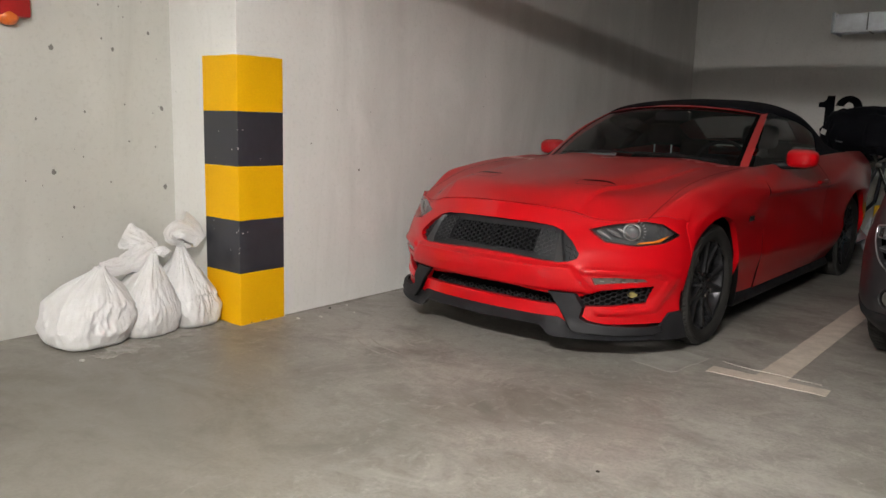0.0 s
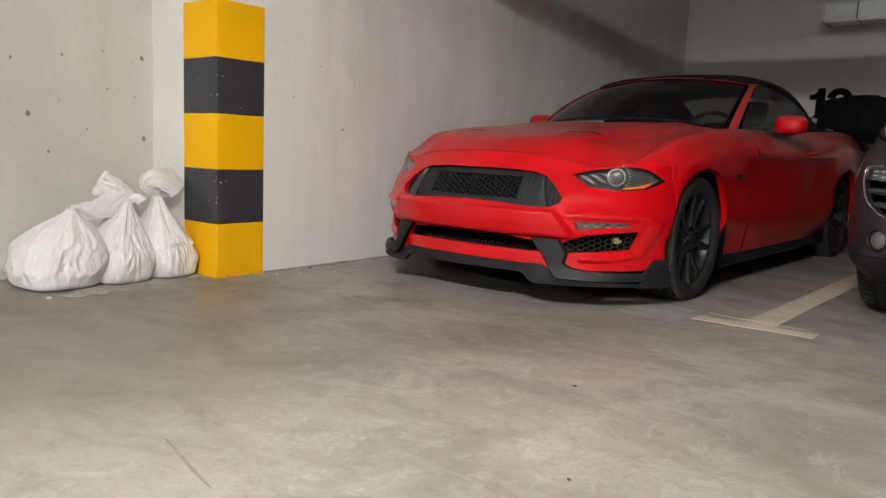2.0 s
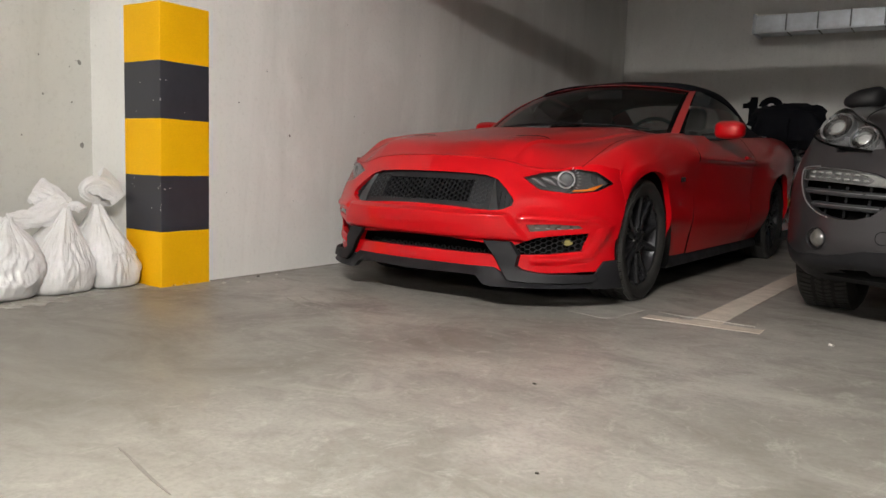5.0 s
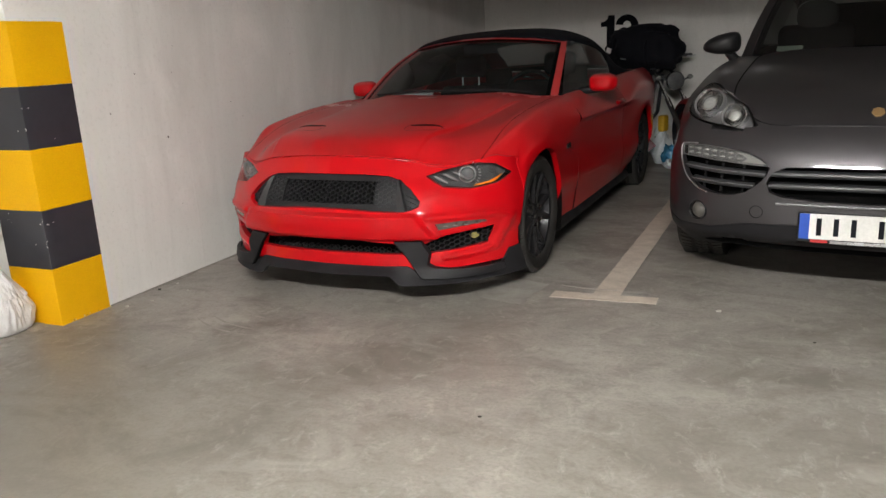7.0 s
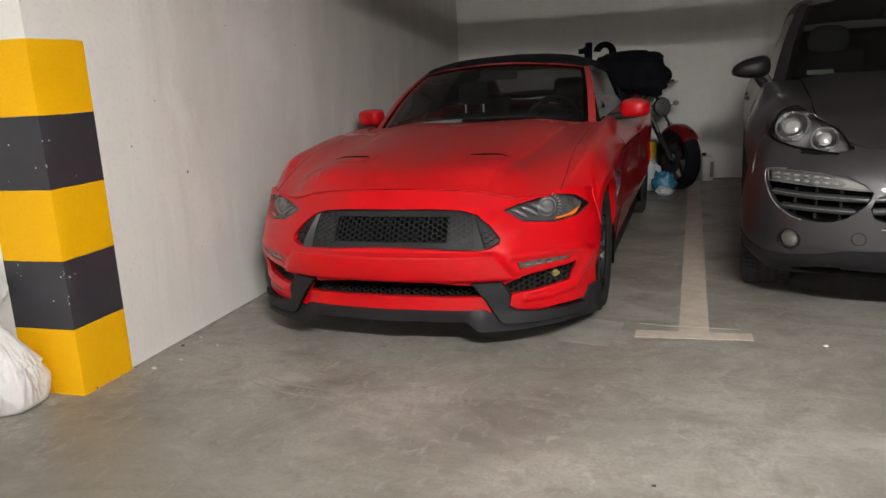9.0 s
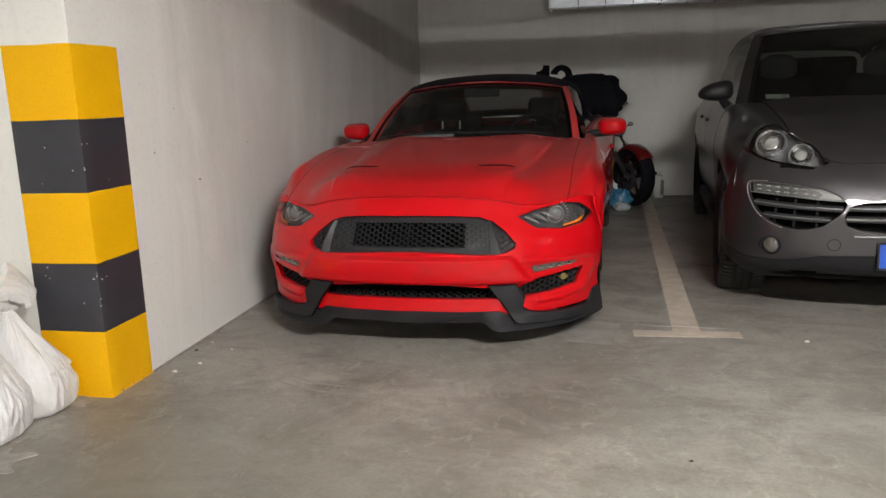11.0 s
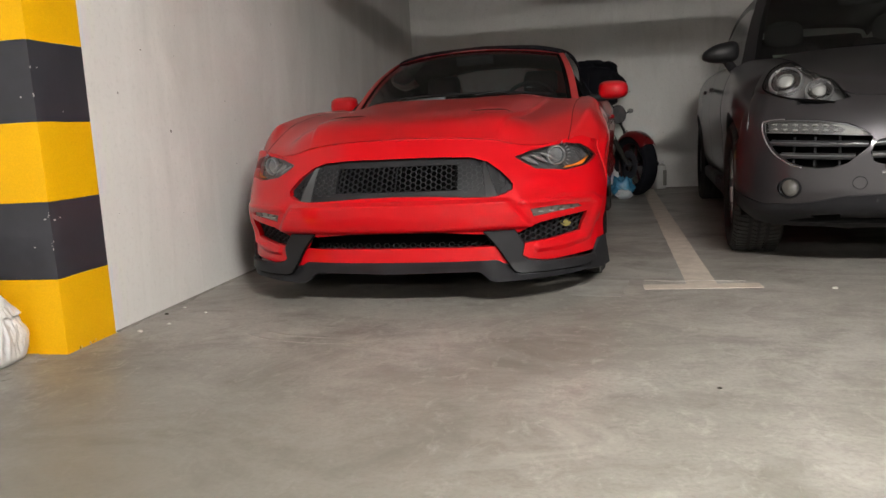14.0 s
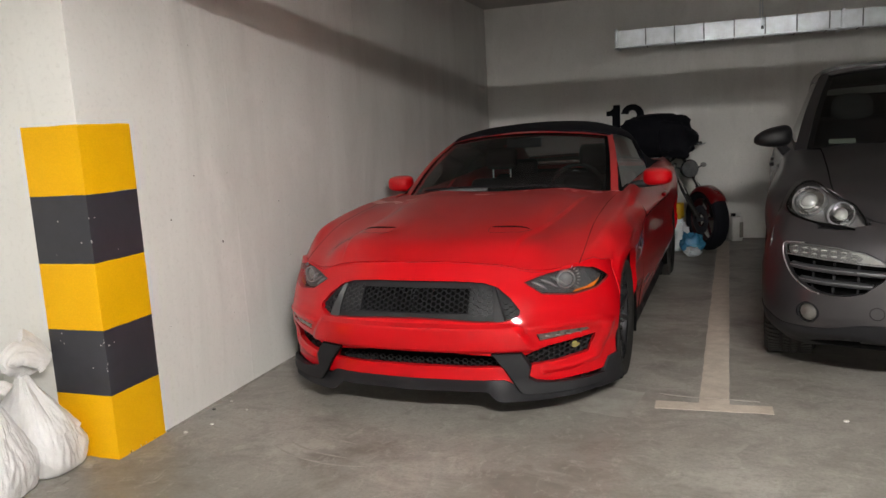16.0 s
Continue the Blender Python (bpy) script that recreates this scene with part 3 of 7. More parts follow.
def debris(x, y, r, material, label):
    bm = ball(r, Matrix.Diagonal((1.3, 1, 0.6, 1)), None, 8, 5)
    for v in bm.verts:
        v.co *= 1 + 0.5 * noise.noise(v.co * 60 + Vector((x, y, 0)) * 9)
        v.co.z = max(v.co.z, -r * 0.25)
    ob = part("debris", bm, material, None, "", 60)
    ob.matrix_basis = Matrix.Translation((x, y, r * 0.25))
    tagged(ob, label, "debris", "crumbs on the floor")


M_CHIP = mat("plaster_chip", (0.66, 0.64, 0.6), 0.8, bump=0.3)
M_SOIL = mat("dark_crumb", (0.06, 0.055, 0.045), 0.8, bump=0.3)
for x, y, r in ((2.906, 0.70, 0.010), (0.10, 0.02, 0.010), (0.16, 0.13, 0.008), (0.22, 0.33, 0.006), (0.07, 0.42, 0.007), (-0.02, -1.13, 0.012)):
    debris(x, y, r, M_CHIP, "small pale plaster chip lying on the floor")
for x, y, r in ((2.23, -0.56, 0.005), (2.55, -1.17, 0.005), (3.28, 0.42, 0.005), (0.05, 0.30, 0.008)):
    debris(x, y, r, M_SOIL, "small dark crumb lying on the floor")


# ---- ducts ----
def duct(x0, x1, y0, y1, z0, z1, label, step=0.272):
    d = thing("ventilation_duct", label, "duct", pose(x0, y0, z0), "ventilation ducts")
    w, h = y1 - y0, z1 - z0
    n = int((x1 - x0) / step)
    for k in range(n):
        bm = box(k * step + 0.002, (k + 1) * step - 0.002, 0, w, 0, h)
        # cross-broken sheet: the front face bellies a little
        r = bmesh.ops.subdivide_edges(bm, edges=bm.edges[:], cuts=2, use_grid_fill=True)
        for v in bm.verts:
            fx = (v.co.x / step) % 1.0
            if v.co.y < 1e-5:
                v.co.y += 0.0012 * noise.noise(Vector((k * 2.3, v.co.z * 20, fx * 3)))
        part("duct_section", bm, M_DUCT, d)
        part("duct_seam", box((k + 1) * step - 0.006, (k + 1) * step + 0.006, -0.006, w + 0.006, -0.006, h + 0.006, 0.002), M_SEAM, d)
    part("duct_flange", box(-0.025, 0.0, -0.018, w + 0.018, -0.018, h + 0.018, 0.003), M_DUCT, d, "bent steel end flange")
    part("duct_flange", box(7.35 * step, 7.35 * step + 0.03, -0.016, w + 0.016, -0.016, h + 0.016, 0.003), M_DUCT, d)
    part("duct_rail", box(0, n * step, -0.012, 0.0, -0.016, -0.004, 0.001), M_DUCT, d)
    for k in range(0, n, 5):
        x = 1.335 + k * step
        if x < n * step:
            part("hanger_rod", cyl(0.005, CEIL - z0 - h * 0.4, Matrix.Translation((x, -0.014, h * 0.4)), 8), M_DUCT, d)
            part("hanger_bolt", cyl(0.012, 0.03, Matrix.Translation((x, -0.014, h * 0.30)), 10), M_BLK, d)
            part("hanger_rod", cyl(0.005, CEIL - z0 - h * 0.4, Matrix.Translation((x, w + 0.014, h * 0.4)), 8), M_DUCT, d)
    return d


duct(1.53, 10.2, 5.24, 5.56, 2.032, 2.182, "galvanised steel ventilation duct hung below the ceiling")
duct(0.30, 10.6, -1.22, -1.0, 2.172, 2.215, "galvanised steel ventilation duct hung over the aisle edge")

# ---- lamps ----
M_HOUSING = mat("white_lamp_housing", (0.72, 0.72, 0.70), 0.45, bump=0.0)
for lx, ly, lz, watts in LAMPS:
    half = TUBE_LENGTH / 2
    lampt = thing("ceiling_lamp", "unseen white twin-tube fluorescent lamp hung from the ceiling, lit", "lamp", pose(lx, ly, lz), "fluorescent lamps")
    part("lamp_housing", box(-half - 0.05, half + 0.05, -0.07, 0.07, 0.05, 0.09, 0.008), M_HOUSING, lampt)
    # side sheets added to hold back light going up and sideways
    for dy in (-0.104, 0.1):
        part("lamp_reflector", box(-half - 0.05, half + 0.05, dy, dy + 0.004, 0.014, 0.075, 0.001), M_HOUSING, lampt, "white sheet-steel side added to cut off stray light")
    part("reflector_top", box(-half - 0.05, half + 0.05, -0.1, 0.1, 0.044, 0.049), M_HOUSING, lampt)
    glow = lit_tube(watts)
    for dy in (-0.06, 0.06):
        part("lamp_tube", cyl(TUBE_RADIUS, 2 * half, Matrix.Translation((-half, dy, 0.02)) @ Matrix.Rotation(radians(90), 4, "Y"), 10), glow, lampt, "glowing white tube")
        for dx in (-half - 0.01, half + 0.01):
            part("tube_holder", box(dx - 0.012, dx + 0.012, dy - 0.016, dy + 0.016, 0.0, 0.05, 0.003), M_HOUSING, lampt)
    for dx in (-half * 0.75, half * 0.75):
        part("hanger_rod", cyl(0.004, max(0.02, CEIL - lz - 0.09), Matrix.Translation((dx, 0, 0.09)), 8), M_DUCT, lampt)

# small white detector under the ceiling at the back
det = thing("smoke_detector", "small white plastic detector under the ceiling", "detector", pose(2.30, 5.55, CEIL))
part("detector_base", cyl(0.035, 0.10, Matrix.Translation((0, 0, -0.10)), 20), M_HOUSING, det, "", 40)
part("detector_head", cyl(0.045, 0.055, Matrix.Translation((0, 0, -0.155)), 20, 0.04), M_HOUSING, det, "", 40)

# bay number stencilled on the back wall
M_NUM = mat("stencil_paint", (0.005, 0.006, 0.009), 0.8, col2=(0.009, 0.010, 0.014), bump=0.1, spec=0.1)


def digit_loops(which):
    """Outlines of heavy stencilled digits, one unit high."""
    if which == 1:
        return [(0.0, 0.70), (0.0, 0.83), (0.10, 0.845), (0.17, 0.90), (0.19, 1.0), (0.36, 1.0), (0.36, 0.0), (0.15, 0.0), (0.15, 0.70)]
    arc = [(0.30 + 0.30 * math.cos(radians(a)), 0.69 + 0.31 * math.sin(radians(a))) for a in range(170, -50, -12)]
    inn = [(0.30 + 0.105 * math.cos(radians(a)), 0.70 + 0.13 * math.sin(radians(a))) for a in range(-40, 181, 15)]
    return arc + [(0.33, 0.22), (0.27, 0.165), (0.60, 0.165), (0.60, 0.0), (0.0, 0.0), (0.02, 0.12), (0.10, 0.25), (0.36, 0.52)] + inn


num = thing("bay_number", "black stencilled number twelve on the back wall", "sign", pose(1.335, 5.84, 1.085))
for which, x in ((1, 0.0), (2, 0.155)):
    loop = [(a * 0.41, b * 0.385) for a, b in digit_loops(which)]
    bm = patch(lambda a, b: Vector((a + x, -0.0025, b)), loop, (), 0.03)
    thicken(bm, 0.002, lambda co: Vector((0, 1, 0)))
    part("numeral", bm, M_NUM, num)

# red alarm box with an orange sounder on the pitted wall
M_ALARM = mat("red_plastic", (0.42, 0.02, 0.02), 0.35, bump=0.0)
M_ORANGE = mat("orange_plastic", (0.72, 0.16, 0.03), 0.3, bump=0.0)
al = thing("alarm_box", "red plastic fire alarm box with orange lens on wall", "alarm", pose(-0.59, -1.20, 1.50))
part("alarm_body", box(0.0, 0.06, -0.14, 0.165, 0.02, 0.24, 0.012), M_ALARM, al, "", 40)
part("alarm_band", box(0.061, 0.064, -0.10, 0.13, 0.10, 0.15), M_HOUSING, al, "pale label band")
part("alarm_lens", ball(0.05, Matrix.Translation((0.03, 0.07, 0.02)) @ Matrix.Diagonal((0.7, 1, 0.8, 1))), M_ORANGE, al, "orange domed lens", 60)


# ---- red convertible ----
# Car coordinates: x across, y backwards from the front axle, z up from the ground.
PLAN_X = [(0, 0), (0.25, 0.25), (0.5, 0.5), (0.68, 0.675), (0.82, 0.80), (0.92, 0.855), (1.02, 0.88)]
PLAN_Y = [(0, -0.815), (0.25, -0.80), (0.5, -0.735), (0.68, -0.63), (0.82, -0.49), (0.92, -0.37), (1.02, -0.25)]
LEAN_BACK = [(0.05, 0.03), (0.2, 0.022), (0.30, 0.026), (0.325, 0.020), (0.35, 0.008), (0.40, 0.0), (0.44, 0.0), (0.48, 0.010), (0.56, 0.05), (0.62, 0.095), (0.70, 0.14), (0.75, 0.17)]
HOOD_EDGE = [(0, 0.708), (0.13, 0.706), (0.3, 0.698), (0.42, 0.682), (0.52, 0.657), (0.57, 0.650), (0.62, 0.659), (0.72, 0.672), (0.78, 0.662), (0.84, 0.62)]


def make_nose(plan_x, plan_y, lean, ease=1.0, relief=None):
    """The curved front of a car, as three functions of its plan and its lean, which eases off round the corners."""
    last = plan_x[-1][0]

    def skin(p, z, out=0.0):
        """p runs along the plan, z up, out stands proud."""
        s = -1 if p < 0 else 1
        p = min(abs(p), last - 0.012)
        a, b = max(0.0, p - 0.01), p + 0.01
        tx, ty = pchip(b, plan_x) - pchip(a, plan_x), pchip(b, plan_y) - pchip(a, plan_y)
        n = math.hypot(tx, ty) or 1
        f = min(1.0, max(0.0, (p - 0.66) / 0.28))
        k = pchip(z, lean) * (1 - (1 - ease) * f * f * (3 - 2 * f)) - out
        if relief:
            k -= relief(pchip(p, plan_x), z)
        return Vector((s * (pchip(p, plan_x) - ty / n * k), pchip(p, plan_y) + tx / n * k, z))

    def plan_of(x, z, out=0.0):
        """The plan parameter at which the skin reaches x at height z."""
        lo, hi = 0.0, last
        for _ in range(24):
            m = (lo + hi) / 2
            lo, hi = (m, hi) if skin(m, z, out).x < abs(x) else (lo, m)
        return math.copysign(lo, x)

    def loop_of(pairs, out=0.0):
        return [(plan_of(x, z, out), z) for x, z in pairs]

    return skin, plan_of, loop_of


def ease_in(x, a, b):
    """Rises smoothly from 0 at a to 1 at b."""
    f = min(1.0, max(0.0, (x - a) / (b - a)))
    return f * f * (3 - 2 * f)


BROW = [(0.535, 0.432), (0.60, 0.436), (0.70, 0.437), (0.80, 0.430), (0.832, 0.405), (0.815, 0.33), (0.79, 0.262), (0.70, 0.243), (0.60, 0.238)]


def nose_relief(x, z):
    """What stands proud on the bumper: the broad bar below the grille, the fold round lamp slot and vent, the grille lip."""
    end = 0.435 + (0.475 - z) * 0.75
    bar = 0.022 * ease_in(z, 0.322, 0.334) * (1 - ease_in(z, 0.440, 0.462)) * (1 - ease_in(x, end, end + 0.045))
    d = 1.0
    for (x0, z0), (x1, z1) in zip(BROW, BROW[1:]):
        dx, dz = x1 - x0, z1 - z0
        f = min(1.0, max(0.0, ((x - x0) * dx + (z - z0) * dz) / (dx * dx + dz * dz)))
        d = min(d, math.hypot(x - x0 - f * dx, z - z0 - f * dz))
    fold = 0.011 * (1 - ease_in(d, 0.004, 0.024))
    hollow = -0.010 * math.exp(-((x - 0.62) / 0.10) ** 2 - ((z - 0.490) / 0.030) ** 2)
    return bar + fold + hollow


nose, plan_at, on_nose = make_nose(PLAN_X, PLAN_Y, LEAN_BACK, 0.42, nose_relief)


def both(pairs):
    """A loop that is mirrored about the middle; pairs run from the middle top, round, to the middle bottom."""
    return pairs + [(-x, z) for x, z in reversed(pairs) if x > 0]


HEAD = [(0.493, 0.618), (0.56, 0.640), (0.62, 0.652), (0.70, 0.664), (0.765, 0.653), (0.822, 0.602), (0.785, 0.565), (0.70, 0.551), (0.645, 0.558), (0.578, 0.566)]
SLOT = [(0.560, 0.404), (0.66, 0.411), (0.752, 0.407), (0.764, 0.394), (0.66, 0.384), (0.572, 0.372)]
VENT = [(0.492, 0.300), (0.60, 0.346), (0.70, 0.362), (0.782, 0.372), (0.752, 0.288), (0.63, 0.268), (0.518, 0.260)]
UPPER = [(0, 0.632), (0.20, 0.631), (0.325, 0.624), (0.388, 0.604), (0.446, 0.562), (0.494, 0.510), (0.490, 0.488), (0.455, 0.470), (0.40, 0.462), (0.30, 0.466), (0.15, 0.474), (0, 0.477)]
LOWER = [(0, 0.324), (0.20, 0.322), (0.405, 0.306), (0.43, 0.256), (0.20, 0.257), (0, 0.258)]

# long lines of the body, by distance behind the front axle
MID_Z = [(-0.68, 0.707), (-0.6, 0.745), (-0.5, 0.772), (-0.32, 0.806), (0, 0.845), (0.3, 0.880), (0.62, 0.918), (0.9, 0.93), (2.3, 0.95), (2.7, 0.965), (3.5, 0.95), (3.75, 0.90)]
CREST_X = [(-0.4, 0.755), (-0.2, 0.788), (0, 0.797), (0.5, 0.795), (0.9, 0.76), (1.5, 0.755), (2.3, 0.775), (2.72, 0.80), (3.3, 0.76), (3.75, 0.66)]
CREST_Z = [(-0.4, 0.690), (-0.3, 0.745), (-0.2, 0.785), (0, 0.826), (0.3, 0.863), (0.6, 0.880), (0.9, 0.890), (1.5, 0.905), (2.2, 0.935), (2.72, 0.955), (3.3, 0.95), (3.75, 0.90)]
WIDE_X = [(-0.33, 0.845), (-0.15, 0.873), (0, 0.882), (0.45, 0.872), (1.0, 0.872), (1.8, 0.885), (2.4, 0.905), (2.72, 0.912), (3.2, 0.88), (3.75, 0.76)]
LOW_X = [(-0.33, 0.84), (0, 0.87), (0.5, 0.850), (1.0, 0.852), (1.8, 0.868), (2.4, 0.90), (2.72, 0.91), (3.2, 0.86), (3.75, 0.74)]


def body_point(i, y):
    xk, zk, xw, xl = pchip(y, CREST_X), pchip(y, CREST_Z), pchip(y, WIDE_X), pchip(y, LOW_X)
    zm = pchip(y, MID_Z)
    # behind the front wheel the side has a crisp shoulder line with a hollow below it
    g = min(1.0, max(0.0, (y - 0.42) / 0.40))
    g = g * g * (3 - 2 * g) * (1 - 0.75 * min(1.0, max(0.0, (y - 1.95) / 0.45)))
    dome = min(0.042, max(0.0, (y + 0.65) * 0.10)) * (1 - 0.62 * min(1.0, max(0.0, (y - 0.1) / 0.45))) if y < 1 else 0.0
    return Vector([
        (0, y, zm),
        (0.22, y, zm + dome * 0.15),
        (0.40, y, zm + dome * 0.1),
        (0.495, y, zm - dome * 0.75 - 0.004),
        (0.60, y, (zm - dome) * 0.45 + zk * 0.55 - 0.006),
        (min(0.715, xk - 0.03), y, zk * 0.93 + zm * 0.07 - 0.004),
        (xk, y, zk),
        (xw - 0.022 + 0.022 * g, y, (zk - 0.085) * (1 - g) + 0.765 * g),
        (xw - 0.014 * g, y, 0.66 + 0.050 * g),
        (xw - 0.012 - 0.012 * g, y, 0.52 + 0.02 * g),
        (xl + 0.004, y, 0.40),
        (xl - 0.03 + 0.018 * g, y, 0.31 - 0.02 * g),
        (0.80 + 0.022 * g, y, 0.19),
    ][i])


NSEC = 13
COWL_Y = [0.60, 0.625, 0.66, 0.71, 0.77, 0.83, 0.90, 0.90, 0.90, 0.90, 0.90, 0.90, 0.90]
FRONT_SIDE = -0.30


def front_point(i):
    """The foremost point of each long line: on the hood edge, then down the side before the wheel."""
    if i <= 5:
        x = (0, 0.22, 0.40, 0.495, 0.60, 0.71)[i]
        z = pchip(x, HOOD_EDGE) + 0.004
        return nose(plan_at(x, z), z)
    if i > 9:
        return body_point(i, FRONT_SIDE)
    z = (0.664, 0.632, 0.575, 0.50)[i - 6]
    lo, hi = 0.7, 1.0
    for _ in range(24):
        m = (lo + hi) / 2
        lo, hi = (m, hi) if nose(m, z).y < FRONT_SIDE else (lo, m)
    return nose(lo, z, 0.001)


FRONT = []
for k_ in range(NSEC):
    y0_, y1_ = front_point(k_).y, COWL_Y[k_]
    line_ = [front_point(k_)]
    for f_ in (0.10, 0.28, 0.52, 0.76, 1.0):
        line_.append(body_point(k_, y0_ + (y1_ - y0_) * f_))
    FRONT.append(line_)
TAU = [0, 0.10, 0.28, 0.52, 0.76, 1.0]


def front_skin(s, t):
    """Hood and fender: s from the middle of the hood down to the sill, t from nose to windscreen."""
    i = 0
    while i < 4 and t > TAU[i + 1]:
        i += 1
    tt = i + (t - TAU[i]) / (TAU[i + 1] - TAU[i])
    return crom([crom(line, tt) for line in FRONT], s)


def side_skin(s, y):
    return crom([body_point(i, y) for i in range(NSEC)], s)


def cut_arch(bm, cy, cz, r):
    """Opens a round wheel arch in a side sheet."""
    def d(v):
        return math.hypot(v.co.y - cy, v.co.z - cz)
    gone = [f for f in bm.faces if all(d(v) < r for v in f.verts)]
    bmesh.ops.delete(bm, geom=gone, context="FACES")
    for v in bm.verts:
        k = d(v)
        if k < r:
            v.co.y, v.co.z = cy + (v.co.y - cy) * r / k, cz + (v.co.z - cz) * r / k
    low = [v for v in bm.verts if not v.link_faces]
    bmesh.ops.delete(bm, geom=low, context="VERTS")
    return bm


def inward_side(co):
    return Vector((-1, 0, 0))


def wheel(parent, m, r, width, rim_r, rim_mat, label, twin=True, caps=None):
    """A tyre with tread on a spoked rim; local z points outward."""
    w = new("wheel")
    w.parent = parent
    w.matrix_basis = m
    h = width / 2
    side = r - rim_r
    prof = [(rim_r, -h * 0.86), (rim_r + side * 0.35, -h * 1.0), (rim_r + side * 0.75, -h * 0.98), (r - 0.012, -h * 0.86), (r - 0.002, -h * 0.72), (r, 0), (r - 0.002, h * 0.72), (r - 0.012, h * 0.86), (rim_r + side * 0.75, h * 0.98), (rim_r + side * 0.35, h * 1.0), (rim_r + side * 0.12, h * 0.93), (rim_r, h * 0.86), (rim_r - 0.006, h * 0.80)]
    tyre = part("tyre", revolve(prof, Matrix(), 72), M_TYRE, w, "worn black rubber tyre", 40)
    bm = bmesh.new()
    for k in range(76):
        a = 2 * math.pi * k / 76
        for zc, zw, tilt in ((-h * 0.62, h * 0.42, 14), (h * 0.62, h * 0.42, -14), (-h * 0.16, h * 0.24, 30), (h * 0.16, h * 0.24, -30)):
            mm = Matrix.Rotation(a, 4, "Z") @ Matrix.Translation((r - 0.001, 0, zc)) @ Matrix.Rotation(radians(tilt), 4, "X")
            box(-0.006, 0.005, -0.0095, 0.0095, -zw / 2, zw / 2, bm=bm, m=mm)
        mm = Matrix.Rotation(a, 4, "Z") @ Matrix.Translation((r - 0.016, 0, h * 0.885)) @ Matrix.Rotation(radians(-48), 4, "Y")
        box(-0.003, 0.004, -0.0095, 0.0095, -0.014, 0.014, bm=bm, m=mm)
    part("tread", bm, M_TREAD, tyre)
    rim = part("rim", revolve([(rim_r + 0.004, h * 0.86), (rim_r + 0.006, h * 0.80), (rim_r - 0.012, h * 0.74), (rim_r - 0.022, h * 0.55), (rim_r - 0.03, -h * 0.8)], Matrix(), 64), rim_mat, w, label, 35)
    part("brake_disc", revolve([(0.02, h * 0.12), (rim_r * 0.72, h * 0.12), (rim_r * 0.72, h * 0.0), (0.02, 0)], Matrix(), 40), M_VOID, w)
    for k in range(5):
        a = 2 * math.pi * k / 5 + math.pi / 2
        bm = bmesh.new()
        for sgn in ((-1, 1) if twin else (0,)):
            hub = Vector((0.045, sgn * 0.014, h * 0.62))
            mid = Vector((rim_r * 0.5, sgn * 0.026, h * 0.60))
            end = Vector((rim_r - 0.012, sgn * 0.062, h * 0.70))
            wd = 0.017 if twin else 0.026
            pts = [hub, mid, end]
            vs = []
            for p, ww in zip(pts, (wd * 1.25, wd, wd * 1.15)):
                vs.append([bm.verts.new(p + Vector(o)) for o in ((0, -ww, -0.035), (0, -ww, -0.003), (0, -ww * 0.55, 0.008), (0, ww * 0.55, 0.008), (0, ww, -0.003), (0, ww, -0.035))])
            for p, q in zip(vs, vs[1:]):
                for i in range(6):
                    bm.faces.new((p[i], p[(i + 1) % 6], q[(i + 1) % 6], q[i]))
        bmesh.ops.transform(bm, matrix=Matrix.Rotation(a, 4, "Z"), verts=bm.verts)
        part("spoke", bm, rim_mat, rim, "", 30)
    part("hub_cap", revolve([(0, h * 0.72), (0.028, h * 0.72), (0.034, h * 0.68), (0.06, h * 0.64), (0.07, h * 0.5), (0.07, 0)], Matrix(), 32), caps or rim_mat, w, "", 35)
    for k in range(5):
        a = 2 * math.pi * (k + 0.5) / 5 + math.pi / 2
        part("wheel_nut", cyl(0.010, 0.03, Matrix.Translation((0.057 * math.cos(a), 0.057 * math.sin(a), h * 0.56)), 6), M_CHROME if twin else M_SILVER, w)
    return w


M_SLOT = mat("smoked_strip", (0.055, 0.052, 0.045), 0.3, col2=(0.09, 0.085, 0.075), scale=30, bump=0.0)
M_BLADE = mat("light_blade", (0.22, 0.22, 0.22), 0.35, col2=(0.14, 0.14, 0.14), bump=0.0)


